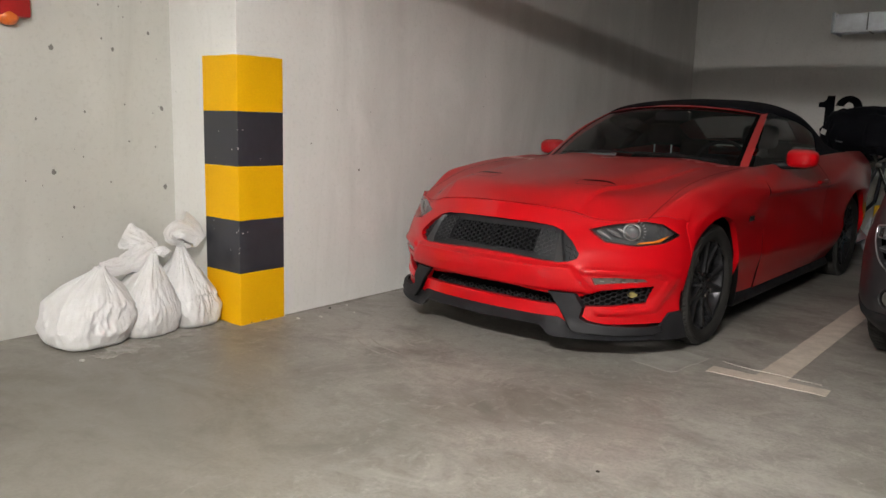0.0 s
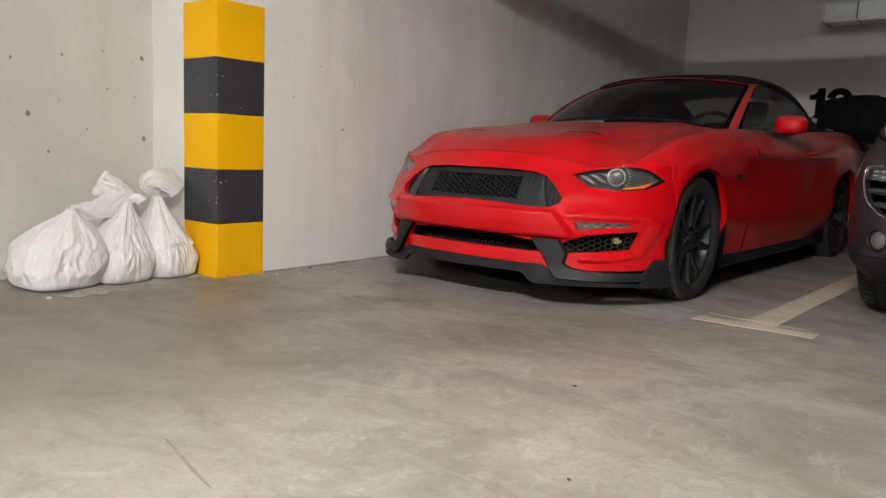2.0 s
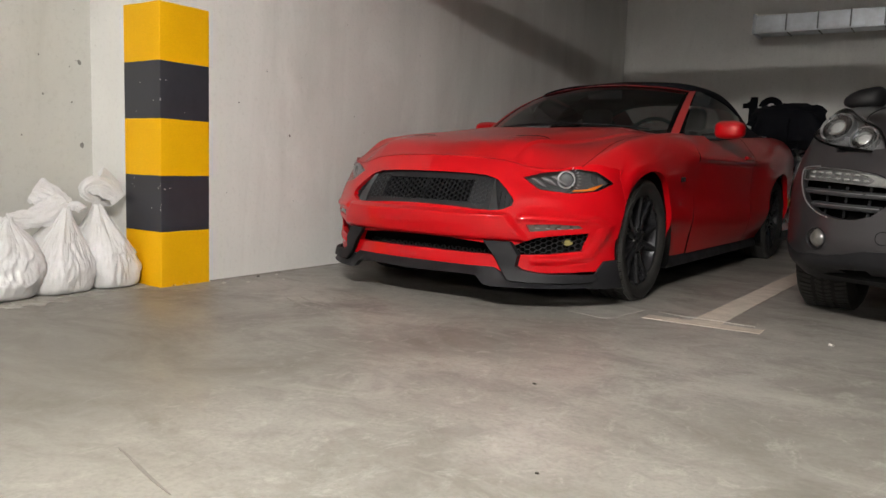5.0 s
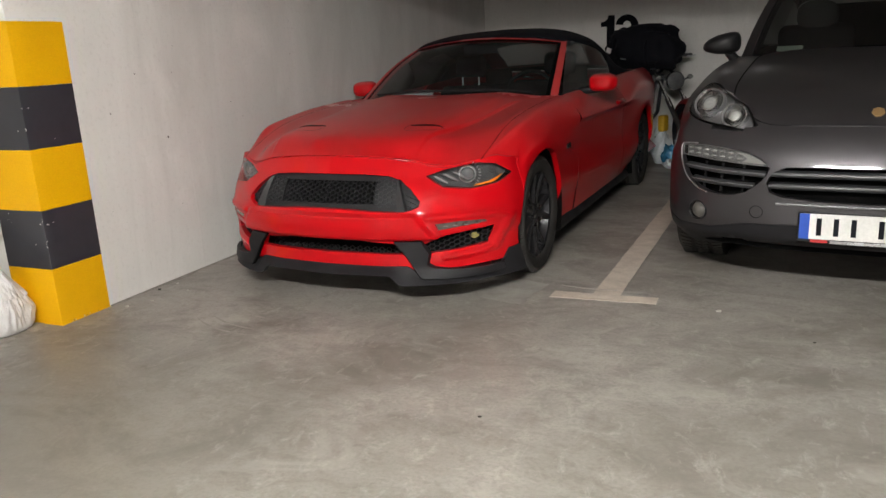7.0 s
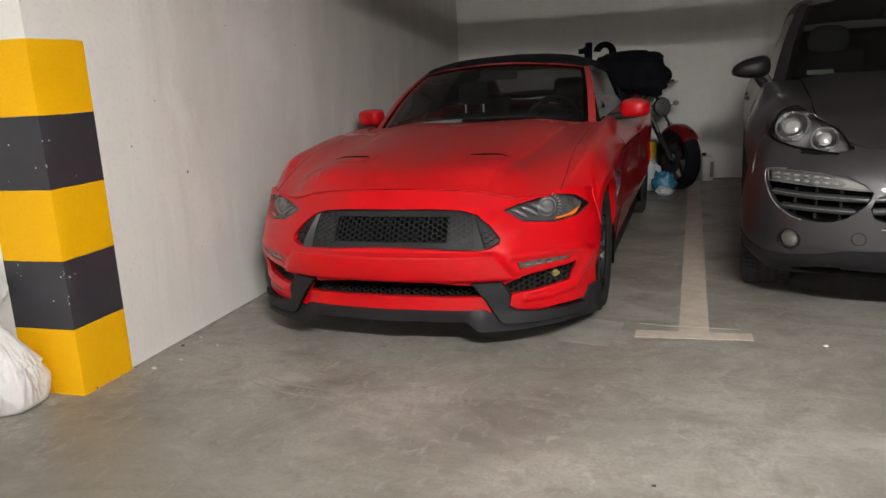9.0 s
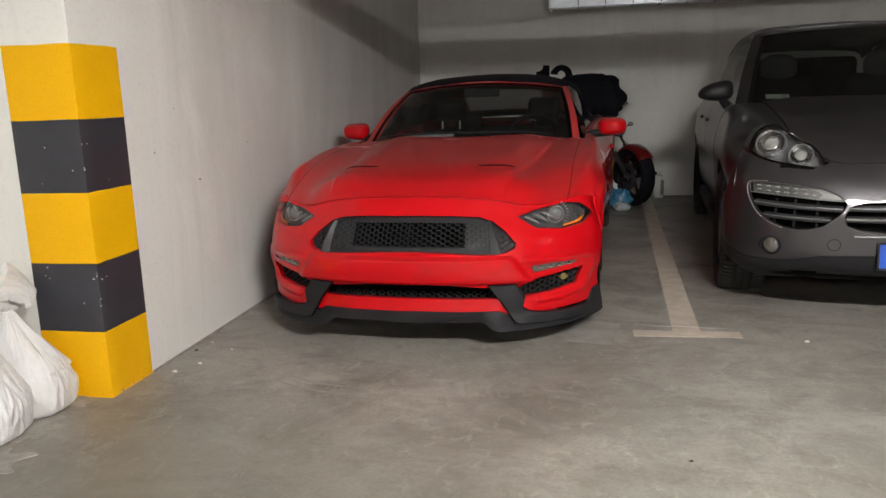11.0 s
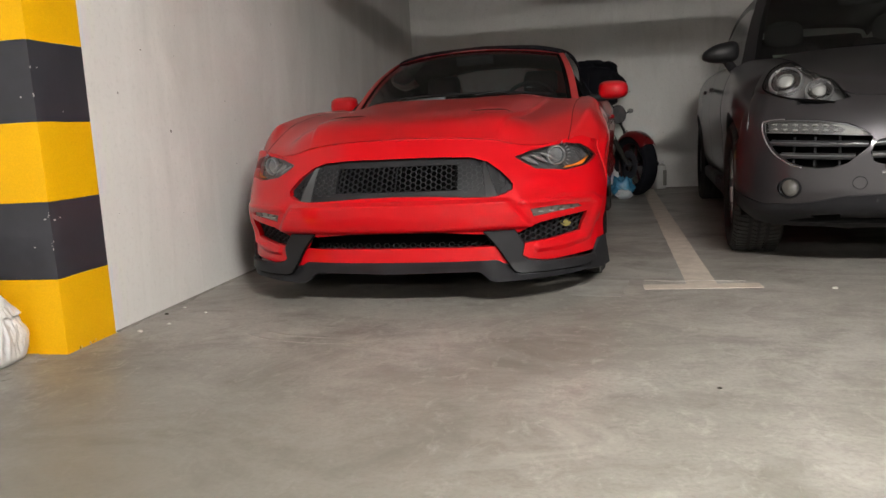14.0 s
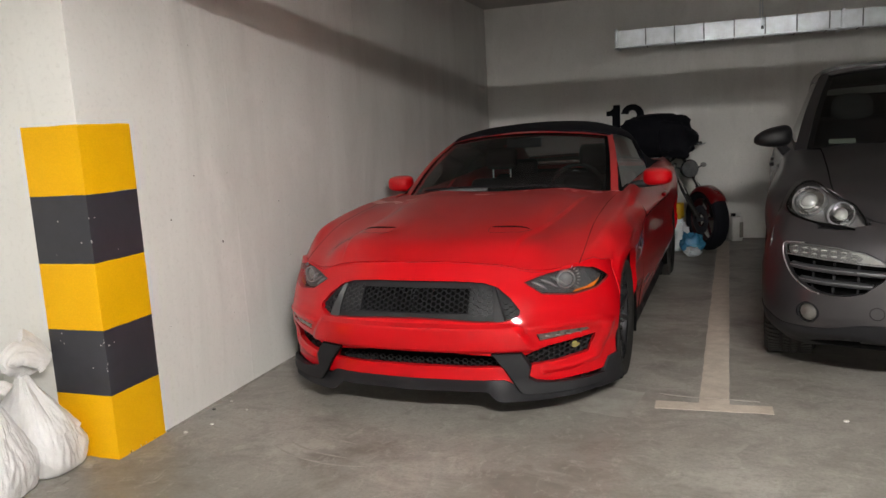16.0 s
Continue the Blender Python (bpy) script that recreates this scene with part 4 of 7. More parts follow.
def convertible():
    car = thing("convertible_car", "dusty red convertible with black soft top, closed, parked beside the wall", "car", pose(1.12, 1.17, 0, 0, 0, -2.2))

    # front bumper skin, cut for the grilles, vents, lamps and wheels
    def arch_end(z):
        lo, hi = 0.7, 1.02
        for _ in range(20):
            m = (lo + hi) / 2
            q = nose(m, z)
            ok = math.hypot(q.y - 0.008, q.z - 0.305) > 0.362 and q.y < FRONT_SIDE + 0.016
            lo, hi = (m, hi) if ok else (lo, m)
        return lo
    top = [(plan_at(x, z), z) for x, z in ((x, pchip(x, HOOD_EDGE) + 0.024 * min(1, max(0, (x - 0.70) / 0.05))) for x in steps(0, 0.80, 24))]
    side = [(arch_end(z), z) for z in (0.672, 0.655, 0.63, 0.60, 0.56, 0.52, 0.48, 0.44, 0.40, 0.36, 0.32, 0.28, 0.24, 0.20)]
    half = top + side + [(0.62, 0.180), (0.30, 0.182), (0, 0.184)]
    outline = both(half)
    holes = [both(on_nose(UPPER)), both(on_nose(LOWER))]
    for sgn in (1, -1):
        for loop in (HEAD, SLOT, VENT):
            holes.append([(sgn * p, z) for p, z in on_nose(loop)])
    def bumper_skin(p, z):
        q = nose(p, z)
        tucked = q.y > FRONT_SIDE - 0.003 or (abs(q.x) > 0.69 and z > pchip(abs(q.x), HOOD_EDGE) + 0.003)
        return nose(p, z, -0.0015) if tucked else q
    bm = patch(bumper_skin, outline, holes, 0.0075)
    thicken(bm, 0.028, lambda co: Vector((-co.x * 0.5, 0.9, 0)).normalized())
    bumper = part("front_bumper", bm, M_RED, car, "glossy red bumper skin", 28)

    # lamp slots and side vents
    for sgn in (1, -1):
        hole = [(sgn * p, z) for p, z in on_nose(SLOT)]
        bm = patch(lambda p, z: nose(p, z, -0.010), [(p * 1.01, z) for p, z in hole], (), 0.02)
        slot = part("daytime_lamp", bm, M_SLOT, bumper, "smoked clear plastic lamp strip", 40)
        for k in range(4):
            p = plan_at(0.605 + k * 0.04, 0.39)
            part("diode", box(-0.012, 0.012, -0.002, 0.002, -0.0025, 0.0025, 0.001, m=Matrix.Translation(nose(sgn * p, 0.39, -0.007))), M_LENS, slot)
        # honeycomb of the side vent
        v = on_nose(VENT)
        zs = [z for _, z in v]
        ps = [p for p, _ in v]
        bm = honeycomb(lambda p, z, d: nose(sgn * p, z, -0.03 - d), min(ps), max(ps) + 0.02, min(zs), max(zs), 0.0135, 0.0017, lambda p, z: True, 0.015)
        part("vent_mesh", bm, M_GRILLE, bumper, "black honeycomb vent")
        # black sheet that stands in for the shade inside the vent
        part("vent_shade_sheet", patch(lambda p, z: nose(sgn * p, z, -0.05), [(min(ps) - 0.02, min(zs) - 0.02), (max(ps) + 0.03, min(zs) - 0.02), (max(ps) + 0.03, max(zs) + 0.02), (min(ps) - 0.02, max(zs) + 0.02)], (), 0.05), M_VOID, bumper)

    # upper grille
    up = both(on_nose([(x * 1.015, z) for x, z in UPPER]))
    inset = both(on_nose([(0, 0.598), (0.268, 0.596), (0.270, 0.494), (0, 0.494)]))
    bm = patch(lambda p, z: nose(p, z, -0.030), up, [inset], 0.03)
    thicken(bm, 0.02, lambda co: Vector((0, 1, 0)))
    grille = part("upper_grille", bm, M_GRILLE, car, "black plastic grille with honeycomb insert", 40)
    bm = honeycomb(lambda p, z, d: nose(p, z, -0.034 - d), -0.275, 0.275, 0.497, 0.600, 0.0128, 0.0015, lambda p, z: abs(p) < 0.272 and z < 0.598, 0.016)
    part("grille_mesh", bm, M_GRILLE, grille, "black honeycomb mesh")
    # black sheet in place of the shade behind the mesh
    part("grille_shade_sheet", patch(lambda p, z: nose(p, z, -0.062), both([(0, 0.61), (0.30, 0.61), (0.30, 0.485), (0, 0.485)]), (), 0.06), M_VOID, grille)
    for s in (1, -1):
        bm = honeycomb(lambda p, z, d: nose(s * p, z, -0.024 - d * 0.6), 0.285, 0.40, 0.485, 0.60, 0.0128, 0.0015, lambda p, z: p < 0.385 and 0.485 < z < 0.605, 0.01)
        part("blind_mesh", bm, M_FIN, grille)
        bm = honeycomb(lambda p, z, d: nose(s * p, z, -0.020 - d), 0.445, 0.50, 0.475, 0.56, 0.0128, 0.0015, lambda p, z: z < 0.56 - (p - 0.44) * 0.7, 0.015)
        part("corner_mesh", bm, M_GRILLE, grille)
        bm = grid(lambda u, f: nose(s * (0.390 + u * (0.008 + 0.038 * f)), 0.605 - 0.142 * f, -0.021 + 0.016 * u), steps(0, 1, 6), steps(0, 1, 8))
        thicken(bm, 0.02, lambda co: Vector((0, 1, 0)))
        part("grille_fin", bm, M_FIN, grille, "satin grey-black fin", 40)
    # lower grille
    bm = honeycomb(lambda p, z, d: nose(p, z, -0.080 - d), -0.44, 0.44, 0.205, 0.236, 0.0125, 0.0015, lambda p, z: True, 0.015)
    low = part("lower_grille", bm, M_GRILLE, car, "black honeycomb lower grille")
    # shade behind the lower grille, put in as a black sheet
    part("grille_shade_sheet", patch(lambda p, z: nose(p, z, -0.11), both([(0, 0.36), (0.46, 0.36), (0.46, 0.24), (0, 0.24)]), (), 0.06), M_VOID, low)

    # black splitter: a low lip, and on it the wings that rise into struts
    lip_top = [(0, 0.199), (0.42, 0.199), (0.47, 0.175), (0.80, 0.165), (1.0, 0.17)]
    lip_bot = [(0, 0.158), (0.30, 0.162), (0.345, 0.162), (0.395, 0.121), (0.43, 0.116), (0.60, 0.118), (0.80, 0.119), (1.0, 0.112)]
    lip_out = [(0, 0.040), (0.34, 0.042), (0.40, 0.055), (0.70, 0.042), (0.82, 0.010), (0.93, -0.004)]

    def lip(p, v):
        a = abs(p)
        z = pchip(a, lip_top) * (1 - v) + pchip(a, lip_bot) * v
        return nose(p, z, 0.006 + pchip(a, lip_out) * v ** 1.2)
    bm = grid(lip, steps(-0.93, 0.93, 120), [0, 0.25, 0.5, 0.75, 0.92, 1.0])
    thicken(bm, 0.03, lambda co: Vector((0, 1, 0.0)))
    splitter = part("front_splitter", bm, M_PLASTIC, car, "satin black plastic splitter lip", 35)
    for s in (1, -1):
        loop = [(0.370, 0.322), (0.424, 0.252), (0.474, 0.166), (0.484, 0.152), (0.502, 0.146), (0.59, 0.143), (0.69, 0.143), (0.785, 0.146), (0.800, 0.158), (0.795, 0.180), (0.727, 0.180), (0.65, 0.182), (0.59, 0.186), (0.535, 0.196), (0.512, 0.212), (0.520, 0.262), (0.497, 0.302), (0.487, 0.322)]

        def wing(p, z, rise=0.0):
            a = abs(p)
            return nose(p, z, 0.030 + 0.30 * max(0, 0.20 - z) * min(1, max(0, (0.9 - a) / 0.2)) - 0.12 * max(0, a - 0.74) - 0.25 * max(0, z - 0.285) + rise)
        flat = [(s * p, z) for p, z in on_nose(loop)]
        bm = patch(wing, flat, (), 0.018)
        thicken(bm, 0.032, lambda co: Vector((0, 1, 0)))
        st = part("splitter_wing", bm, M_PLASTIC, splitter, "", 35)
        part("wing_groove", tube([wing(p, z, -0.012) for p, z in flat[:8]], 0.006, 6), M_VOID, st, "dark groove below the wing")
        bm = patch(lambda p, z: nose(s * p, z, 0.010 + 0.06 * max(0, 0.2 - z)), on_nose([(0.770, 0.112), (0.790, 0.152), (0.812, 0.215), (0.822, 0.240), (0.848, 0.244), (0.858, 0.110)]), (), 0.02)
        thicken(bm, 0.014, lambda co: Vector((-s, 0.3, 0)))
        part("end_fin", bm, M_PLASTIC, splitter, "", 35)
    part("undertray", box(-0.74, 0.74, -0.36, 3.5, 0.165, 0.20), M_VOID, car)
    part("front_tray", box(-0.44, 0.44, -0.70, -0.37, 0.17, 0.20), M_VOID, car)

    # headlamps
    for s in (1, -1):
        loop = [(s * p, z) for p, z in on_nose(HEAD)]
        lampob = new("headlamp")
        lampob.parent = car
        lampob["label"] = "clear headlamp with silver blades and amber corner"
        part("lamp_bowl", patch(lambda p, z: nose(p, z, -0.045), [(p * 1.01, z) for p, z in loop], (), 0.02), M_LAMPGREY, lampob, "", 40)
        cover = patch(lambda p, z: nose(p, z, 0.001), loop, (), 0.02)
        part("lamp_cover", cover, M_COVER, lampob, "clear plastic cover", 60).visible_shadow = False
        q = plan_at(0.668, 0.613)
        c = nose(s * q, 0.613, -0.02)
        m = Matrix.Translation(c) @ Matrix.Rotation(radians(90), 4, "X") @ Matrix.Rotation(radians(s * 25), 4, "Y")
        part("lens", ball(0.034, m @ Matrix.Diagonal((1, 1, 0.5, 1))), M_PROJECTOR, lampob, "round projector lens", 60)
        part("lens_ring", revolve([(0.034, 0.0), (0.036, 0.016), (0.040, 0.016), (0.043, 0.0)], m, 40), M_SILVER, lampob, "", 30)
        for k in range(3):
            x0, z0 = 0.535 + 0.038 * k, 0.603 + 0.006 * k
            a = plan_at(x0, z0)
            pts = [nose(s * (a + 0.062 * f), z0 - 0.034 * f ** 1.3 + 0.010, -0.018 - 0.006 * f) for f in steps(0, 1, 6)]
            part("blade", tube(pts, [0.003, 0.007, 0.009, 0.009, 0.008, 0.006, 0.003], 8), M_BLADE, lampob, "frosted silver light blade", 60)
        for k in range(9):
            ang = radians(-50 + k * 14)
            e = Vector((0.060 * math.cos(ang), 0.060 * math.sin(ang), 0.006))
            e.x *= s
            part("lamp_rib", box(-0.006, 0.006, -0.0012, 0.0012, -0.004, 0.004, m=m @ Matrix.Translation(e) @ Matrix.Rotation(ang if s > 0 else math.pi - ang, 4, "Z")), M_SILVER, lampob)
        amber = on_nose([(0.705, 0.558), (0.715, 0.567), (0.76, 0.574), (0.806, 0.600), (0.784, 0.568)])
        part("amber_reflector", patch(lambda p, z: nose(p, z, -0.022), [(s * p, z) for p, z in amber], (), 0.015), M_AMBER, lampob, "amber side reflector", 40)

    # hood with its two heat vents
    def hood_step(q):
        """The raised middle panel of the hood, with a crisp edge on either side."""
        edge = 0.458 + 0.12 * (q.y + 0.3)
        return 0.012 * ease_in(q.y, -0.64, -0.48) * (1 - ease_in(q.y, 0.42, 0.60)) * (1 - ease_in(abs(q.x), edge - 0.004, edge + 0.013))

    def hood_skin(a, t):
        q = front_skin(a, t)
        return q + Vector((0, 0, hood_step(q)))

    def hood_at(x, y, up=0.0):
        """The place on the hood above (x, y)."""
        s0, t0, w = 2.5, 0.5, 1.0
        q = front_skin(s0, t0)
        for _ in range(40):
            e = 1e-3
            jx = (front_skin(s0 + e, t0) - q) / e
            jy = (front_skin(s0, t0 + e) - q) / e
            det = jx.x * jy.y - jy.x * jx.y
            rx, ry = abs(x) - q.x, y - q.y
            s0 = min(5.0, max(0.0, s0 + 0.8 * (rx * jy.y - jy.x * ry) / det))
            t0 = min(1.0, max(0.0, t0 + 0.8 * (jx.x * ry - rx * jx.y) / det))
            q = front_skin(s0, t0)
        return Vector((math.copysign(q.x, x), q.y, q.z + up + hood_step(q)))

    bm = grid(hood_skin, steps(0, 4.95, 110), [0.007 + 0.993 * t for t in steps(0, 1, 60)])
    mirror_x(bm)
    thicken(bm, 0.014, lambda co: Vector((0, 0, -1)))
    hood = part("hood", bm, M_RED, car, "dusty red hood with two heat vents", 34)
    for s in (1, -1):
        def slit(u, v):
            return hood_at(s * (0.262 + 0.180 * u), -0.316 + 0.012 * u - 0.022 * v * math.sin(math.pi * (0.06 + 0.88 * u)) ** 0.6, 0.0020)
        bm = grid(slit, steps(0, 1, 14), (0, 0.5, 1.0))
        thicken(bm, 0.004, lambda co: Vector((0, 0, -1)))
        part("hood_vent", bm, M_VOID, hood, "black slit of a heat vent", 40)
        groove = [(0.252, -0.318), (0.256, -0.37), (0.272, -0.405), (0.32, -0.412), (0.40, -0.402), (0.432, -0.37), (0.452, -0.305)]
        part("vent_groove", tube([hood_at(s * q.x, q.y, -0.0004) for q in (crom([Vector((a, b, 0)) for a, b in groove], f) for f in steps(0, 6, 24))], 0.0015, 6), M_PLASTIC, hood)
        seal = [front_skin(4.975, t) + Vector((0, 0, -0.0012)) for t in steps(0.0, 0.98, 40)]
        part("hood_seal", tube([Vector((s * q.x, q.y, q.z)) for q in seal], 0.0022, 6), M_VOID, hood)
    edge = [front_skin(q, 0.0035) for q in steps(0, 4.35, 30)]
    edge = [Vector((-q.x, q.y, q.z)) for q in reversed(edge[1:])] + edge
    part("hood_seal", tube(edge, 0.0008, 6), M_VOID, hood)

    # fenders, doors and rear quarters
    bm = bmesh.new()
    for s in (1, -1):
        bm = grid(front_skin, steps(5.0, 12, 64), [0.002 + 0.86 * t for t in steps(0, 1, 56)])
        cut_arch(bm, 0.008, 0.305, 0.362)
        thicken(bm, 0.03, inward_side)
        if s < 0:
            flip_x(bm)
        fender = part("front_fender", bm, M_RED, car, "red front fender", 30)
        if s > 0:
            bmesh_badge = box(-0.002, 0.003, -0.036, 0.036, -0.014, 0.014, 0.002)
            bmesh.ops.transform(bmesh_badge, matrix=Matrix.Translation((0.8745, 0.46, 0.625)), verts=bmesh_badge.verts)
            part("badge", bmesh_badge, M_GLOSSBLACK, fender, "small black badge")
        bm = grid(side_skin, steps(6.0, 12, 54), steps(0.745, 1.925, 40))
        thicken(bm, 0.03, inward_side)
        if s < 0:
            flip_x(bm)
        door = part("door", bm, M_RED, car, "red door, shut", 30)
        hd = box(-0.012, 0.014, -0.09, 0.09, -0.013, 0.013, 0.009, 3)
        bmesh.ops.transform(hd, matrix=Matrix.Translation((s * 0.892, 1.74, 0.775)), verts=hd.verts)
        part("door_handle", hd, M_RED, door, "", 60)
        for ys in (0.742, 1.928):
            line = [side_skin(q, ys) for q in steps(6.1, 12, 44)]
            part("door_seal", tube([Vector((s * (q.x - 0.0035), q.y, q.z)) for q in line], 0.0042, 6), M_VOID, door, "dark gap round the door")
        bm = grid(side_skin, steps(6.0, 12, 54), steps(1.931, 3.75, 60))
        cut_arch(bm, 2.71, 0.312, 0.366)
        thicken(bm, 0.03, inward_side)
        if s < 0:
            flip_x(bm)
        part("rear_quarter", bm, M_RED, car, "red rear quarter panel", 30)
        bm = grid(lambda u, v: Vector((s * (0.80 + 0.030 * math.sin(v * math.pi * 0.62)), 0.40 + 1.93 * u, 0.200 - 0.070 * v)), steps(0, 1, 20), steps(0, 1, 8))
        thicken(bm, 0.03, inward_side if s > 0 else (lambda co: Vector((1, 0, 0))))
        part("side_skirt", bm, M_PLASTIC, car, "black plastic sill skirt", 40)
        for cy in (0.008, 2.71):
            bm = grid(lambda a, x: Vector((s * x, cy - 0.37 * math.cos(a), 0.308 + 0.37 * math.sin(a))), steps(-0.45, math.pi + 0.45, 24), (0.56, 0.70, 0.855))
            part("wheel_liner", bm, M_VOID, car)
    # rear deck and tail
    bm = grid(lambda s, y: side_skin(s, y), steps(0, 6.0, 30), steps(2.70, 3.75, 16))
    mirror_x(bm)
    part("rear_deck", bm, M_RED, car, "red boot lid", 30)
    bm = grid(lambda s, v: side_skin(s, 3.75) * (1 - 0.12 * v) + Vector((0, 0.48 * v, 0.05 * v)), steps(0, 12, 40), steps(0, 1, 5))
    ends = [v for v in bm.verts if v.co.y > 3.75]
    mirror_x(bm)
    tail = part("tail_panel", bm, M_RED, car, "", 30)
    part("tail_cover", box(-0.62, 0.62, 3.74, 3.76, 0.2, 0.86), M_VOID, tail)

    # windscreen, its red frame
    def screen(u, v, out=0.0):
        b = Vector((0.70 * u, 0.600 + 0.235 * u * u, 0.925 - 0.040 * u * u))
        t = Vector((0.575 * u, 1.375 + 0.10 * u * u, 1.262 - 0.052 * u ** 2))
        q = b * (1 - v) + t * v
        n = Vector((u * 0.35, -0.45, 0.85)).normalized()
        return q + n * (0.03 * math.sin(math.pi * v) + out)
    bm = grid(lambda u, v: screen(u, v), steps(-0.95, 0.95, 32), steps(-0.02, 0.96, 20))
    glass = part("windscreen", bm, M_GLASS, car, "dusty laminated windscreen", 60)
    glass.visible_shadow = False
    bm = bmesh.new()
    for s in (1, -1):
        grid(lambda u, v: screen(s * u, v, 0.004), (0.942, 0.96, 0.98, 1.0), steps(-0.03, 1.0, 20), bm)
    grid(lambda u, v: screen(u, v, 0.004), steps(-0.942, 0.942, 32), (0.945, 0.963, 0.981, 1.0), bm)
    bmesh.ops.remove_doubles(bm, verts=bm.verts, dist=0.004)
    thicken(bm, 0.035, lambda co: Vector((-co.x * 0.8, 0.5, -0.5)).normalized())
    part("windscreen_frame", bm, M_RED, car, "red windscreen frame", 40)
    bm = grid(lambda u, v: screen(u, v, 0.0015), steps(-0.942, 0.942, 32), (0.90, 0.925, 0.948))
    for s in (1, -1):
        grid(lambda u, v: screen(s * u, v, 0.0015), (0.905, 0.925, 0.944), steps(-0.02, 0.90, 20), bm)
    thicken(bm, 0.0008, lambda co: Vector((0, 0.5, -0.8)))
    part("edge_band", bm, M_VOID, glass, "black enamelled edge of the windscreen", 40)
    bm = grid(lambda u, v: screen(u, -0.03 + 0.035 * v, -0.012 - 0.01 * v), steps(-1, 1, 30), (0, 0.5, 1.0))
    part("cowl", bm, M_PLASTIC, car, "", 40)
    for x0, x1 in ((-0.52, 0.05), (0.02, 0.55)):
        part("wiper", tube([screen(x0 / 0.7 + (x1 - x0) / 0.7 * f, 0.015 + 0.05 * f * (1 - f), 0.012) for f in steps(0, 1, 8)], 0.006, 6), M_PLASTIC, car)

    # soft top
    roof_mid = [(1.36, 1.266), (1.5, 1.292), (1.75, 1.319), (2.05, 1.326), (2.4, 1.278), (2.7, 1.15), (2.95, 0.99)]
    rail_x = [(1.36, 0.575), (1.8, 0.625), (2.2, 0.645), (2.6, 0.64), (2.95, 0.64)]
    rail_z = [(1.36, 1.205), (1.55, 1.228), (1.86, 1.210), (2.25, 1.130), (2.55, 1.05), (2.8, 0.98), (2.95, 0.965)]

    def top_skin(s, y):
        zm, xr, zr = pchip(y, roof_mid), pchip(y, rail_x), pchip(y, rail_z)
        y2 = y + 0.10 * min(s / 4, 1.0) ** 2 * max(0.0, 1 - (y - 1.36) / 0.5)
        return crom([Vector((0, y2, zm)), Vector((xr * 0.35, y2, zm - 0.008)), Vector((xr * 0.65, y2, zm - (zm - zr) * 0.25)), Vector((xr * 0.90, y2, zr + (zm - zr) * 0.35)), Vector((xr, y2, zr)), Vector((xr + 0.012, y2, zr - 0.03))], s)
    bm = grid(top_skin, steps(0, 5, 30), steps(1.36, 2.95, 44))
    win = [f for f in bm.faces if f.calc_center_median().x < 0.40 and 2.56 < f.calc_center_median().y < 2.88]
    bmesh.ops.delete(bm, geom=win, context="FACES")
    mirror_x(bm)
    thicken(bm, 0.012, lambda co: Vector((-co.x, 0, -0.5)).normalized())
    soft = part("soft_top", bm, M_FABRIC, car, "black fabric soft top, closed", 40)
    bm = grid(lambda s, y: top_skin(s, y) + Vector((0, 0, -0.004)), steps(0, 2.6, 8), steps(2.54, 2.90, 6))
    mirror_x(bm)
    part("rear_window", bm, M_REARGLASS, soft, "clear rear window", 60).visible_shadow = False
    for s in (1, -1):
        def quarter(u, y):
            a = Vector((pchip(y, rail_x) + 0.008, y, pchip(y, rail_z) - 0.02))
            b = Vector((pchip(y, CREST_X) - 0.03, y, pchip(y, CREST_Z) + 0.002))
            q = a * (1 - u) + b * u
            return Vector((s * q.x, q.y, q.z))
        bm = grid(lambda u, f: quarter(u, (2.12 + 0.18 * (1 - u)) + f * (2.90 - 2.12 - 0.18 * (1 - u))), steps(0, 1, 8), steps(0, 1, 10))
        thicken(bm, 0.012, lambda co: Vector((-s, 0, 0)))
        part("roof_quarter", bm, M_FABRIC, soft, "", 40)
        # side glass between pillar and roof
        def sideglass(u, f):
            a = screen(1.0, min(1.0, u), -0.012)
            y0, y1 = (0.84 + 0.62 * u), (2.12 + 0.18 * u)
            y = y0 + (y1 - y0) * f
            zb, xb = pchip(y, CREST_Z), pchip(y, CREST_X) - 0.035
            zt, xt = pchip(max(y, 1.46), rail_z) - 0.012, pchip(max(y, 1.46), rail_x) - 0.004
            k = u
            return Vector((s * (xb * (1 - k) + xt * k), y, zb * (1 - k) + zt * k))
        part("side_window", grid(sideglass, steps(0, 1, 8), steps(0, 1, 14)), M_GLASS, car, "side window, wound up", 60).visible_shadow = False
        # mirrors
        mo = new("door_mirror")
        mo.parent = car
        mo["label"] = "red door mirror on black foot"
        shell = ball(1.0, Matrix(), None, 24, 14)
        for v in shell.verts:
            k = v.co.copy()
            w = 0.098 * (1.0 if k.x * s < 0 else 0.88)
            hgt = 0.066 if k.z > 0 else 0.058
            sq = lambda c: math.copysign(abs(c) ** 0.62, c)
            v.co = Vector((s * 0.905 + sq(k.x) * w, 1.205 + (0.035 if k.y > 0 else 0.085) * sq(k.y) * (1 - 0.15 * abs(k.x)), 0.935 + sq(k.z) * hgt * (1 - 0.18 * (k.x * s + 1) * 0.5)))
        part("mirror_shell", shell, M_RED, mo, "", 60)
        part("mirror_foot", tube([(s * 0.735, 1.16, 0.890), (s * 0.78, 1.18, 0.893), (s * 0.84, 1.195, 0.896), (s * 0.93, 1.20, 0.897)], [0.02, 0.024, 0.026, 0.016], 10), M_PLASTIC, mo, "black plastic foot", 60)

    # inside: tub, dashboard, wheel, seats
    part("cabin_floor", box(-0.72, 0.72, 0.7, 2.75, 0.22, 0.30), M_VOID, car)
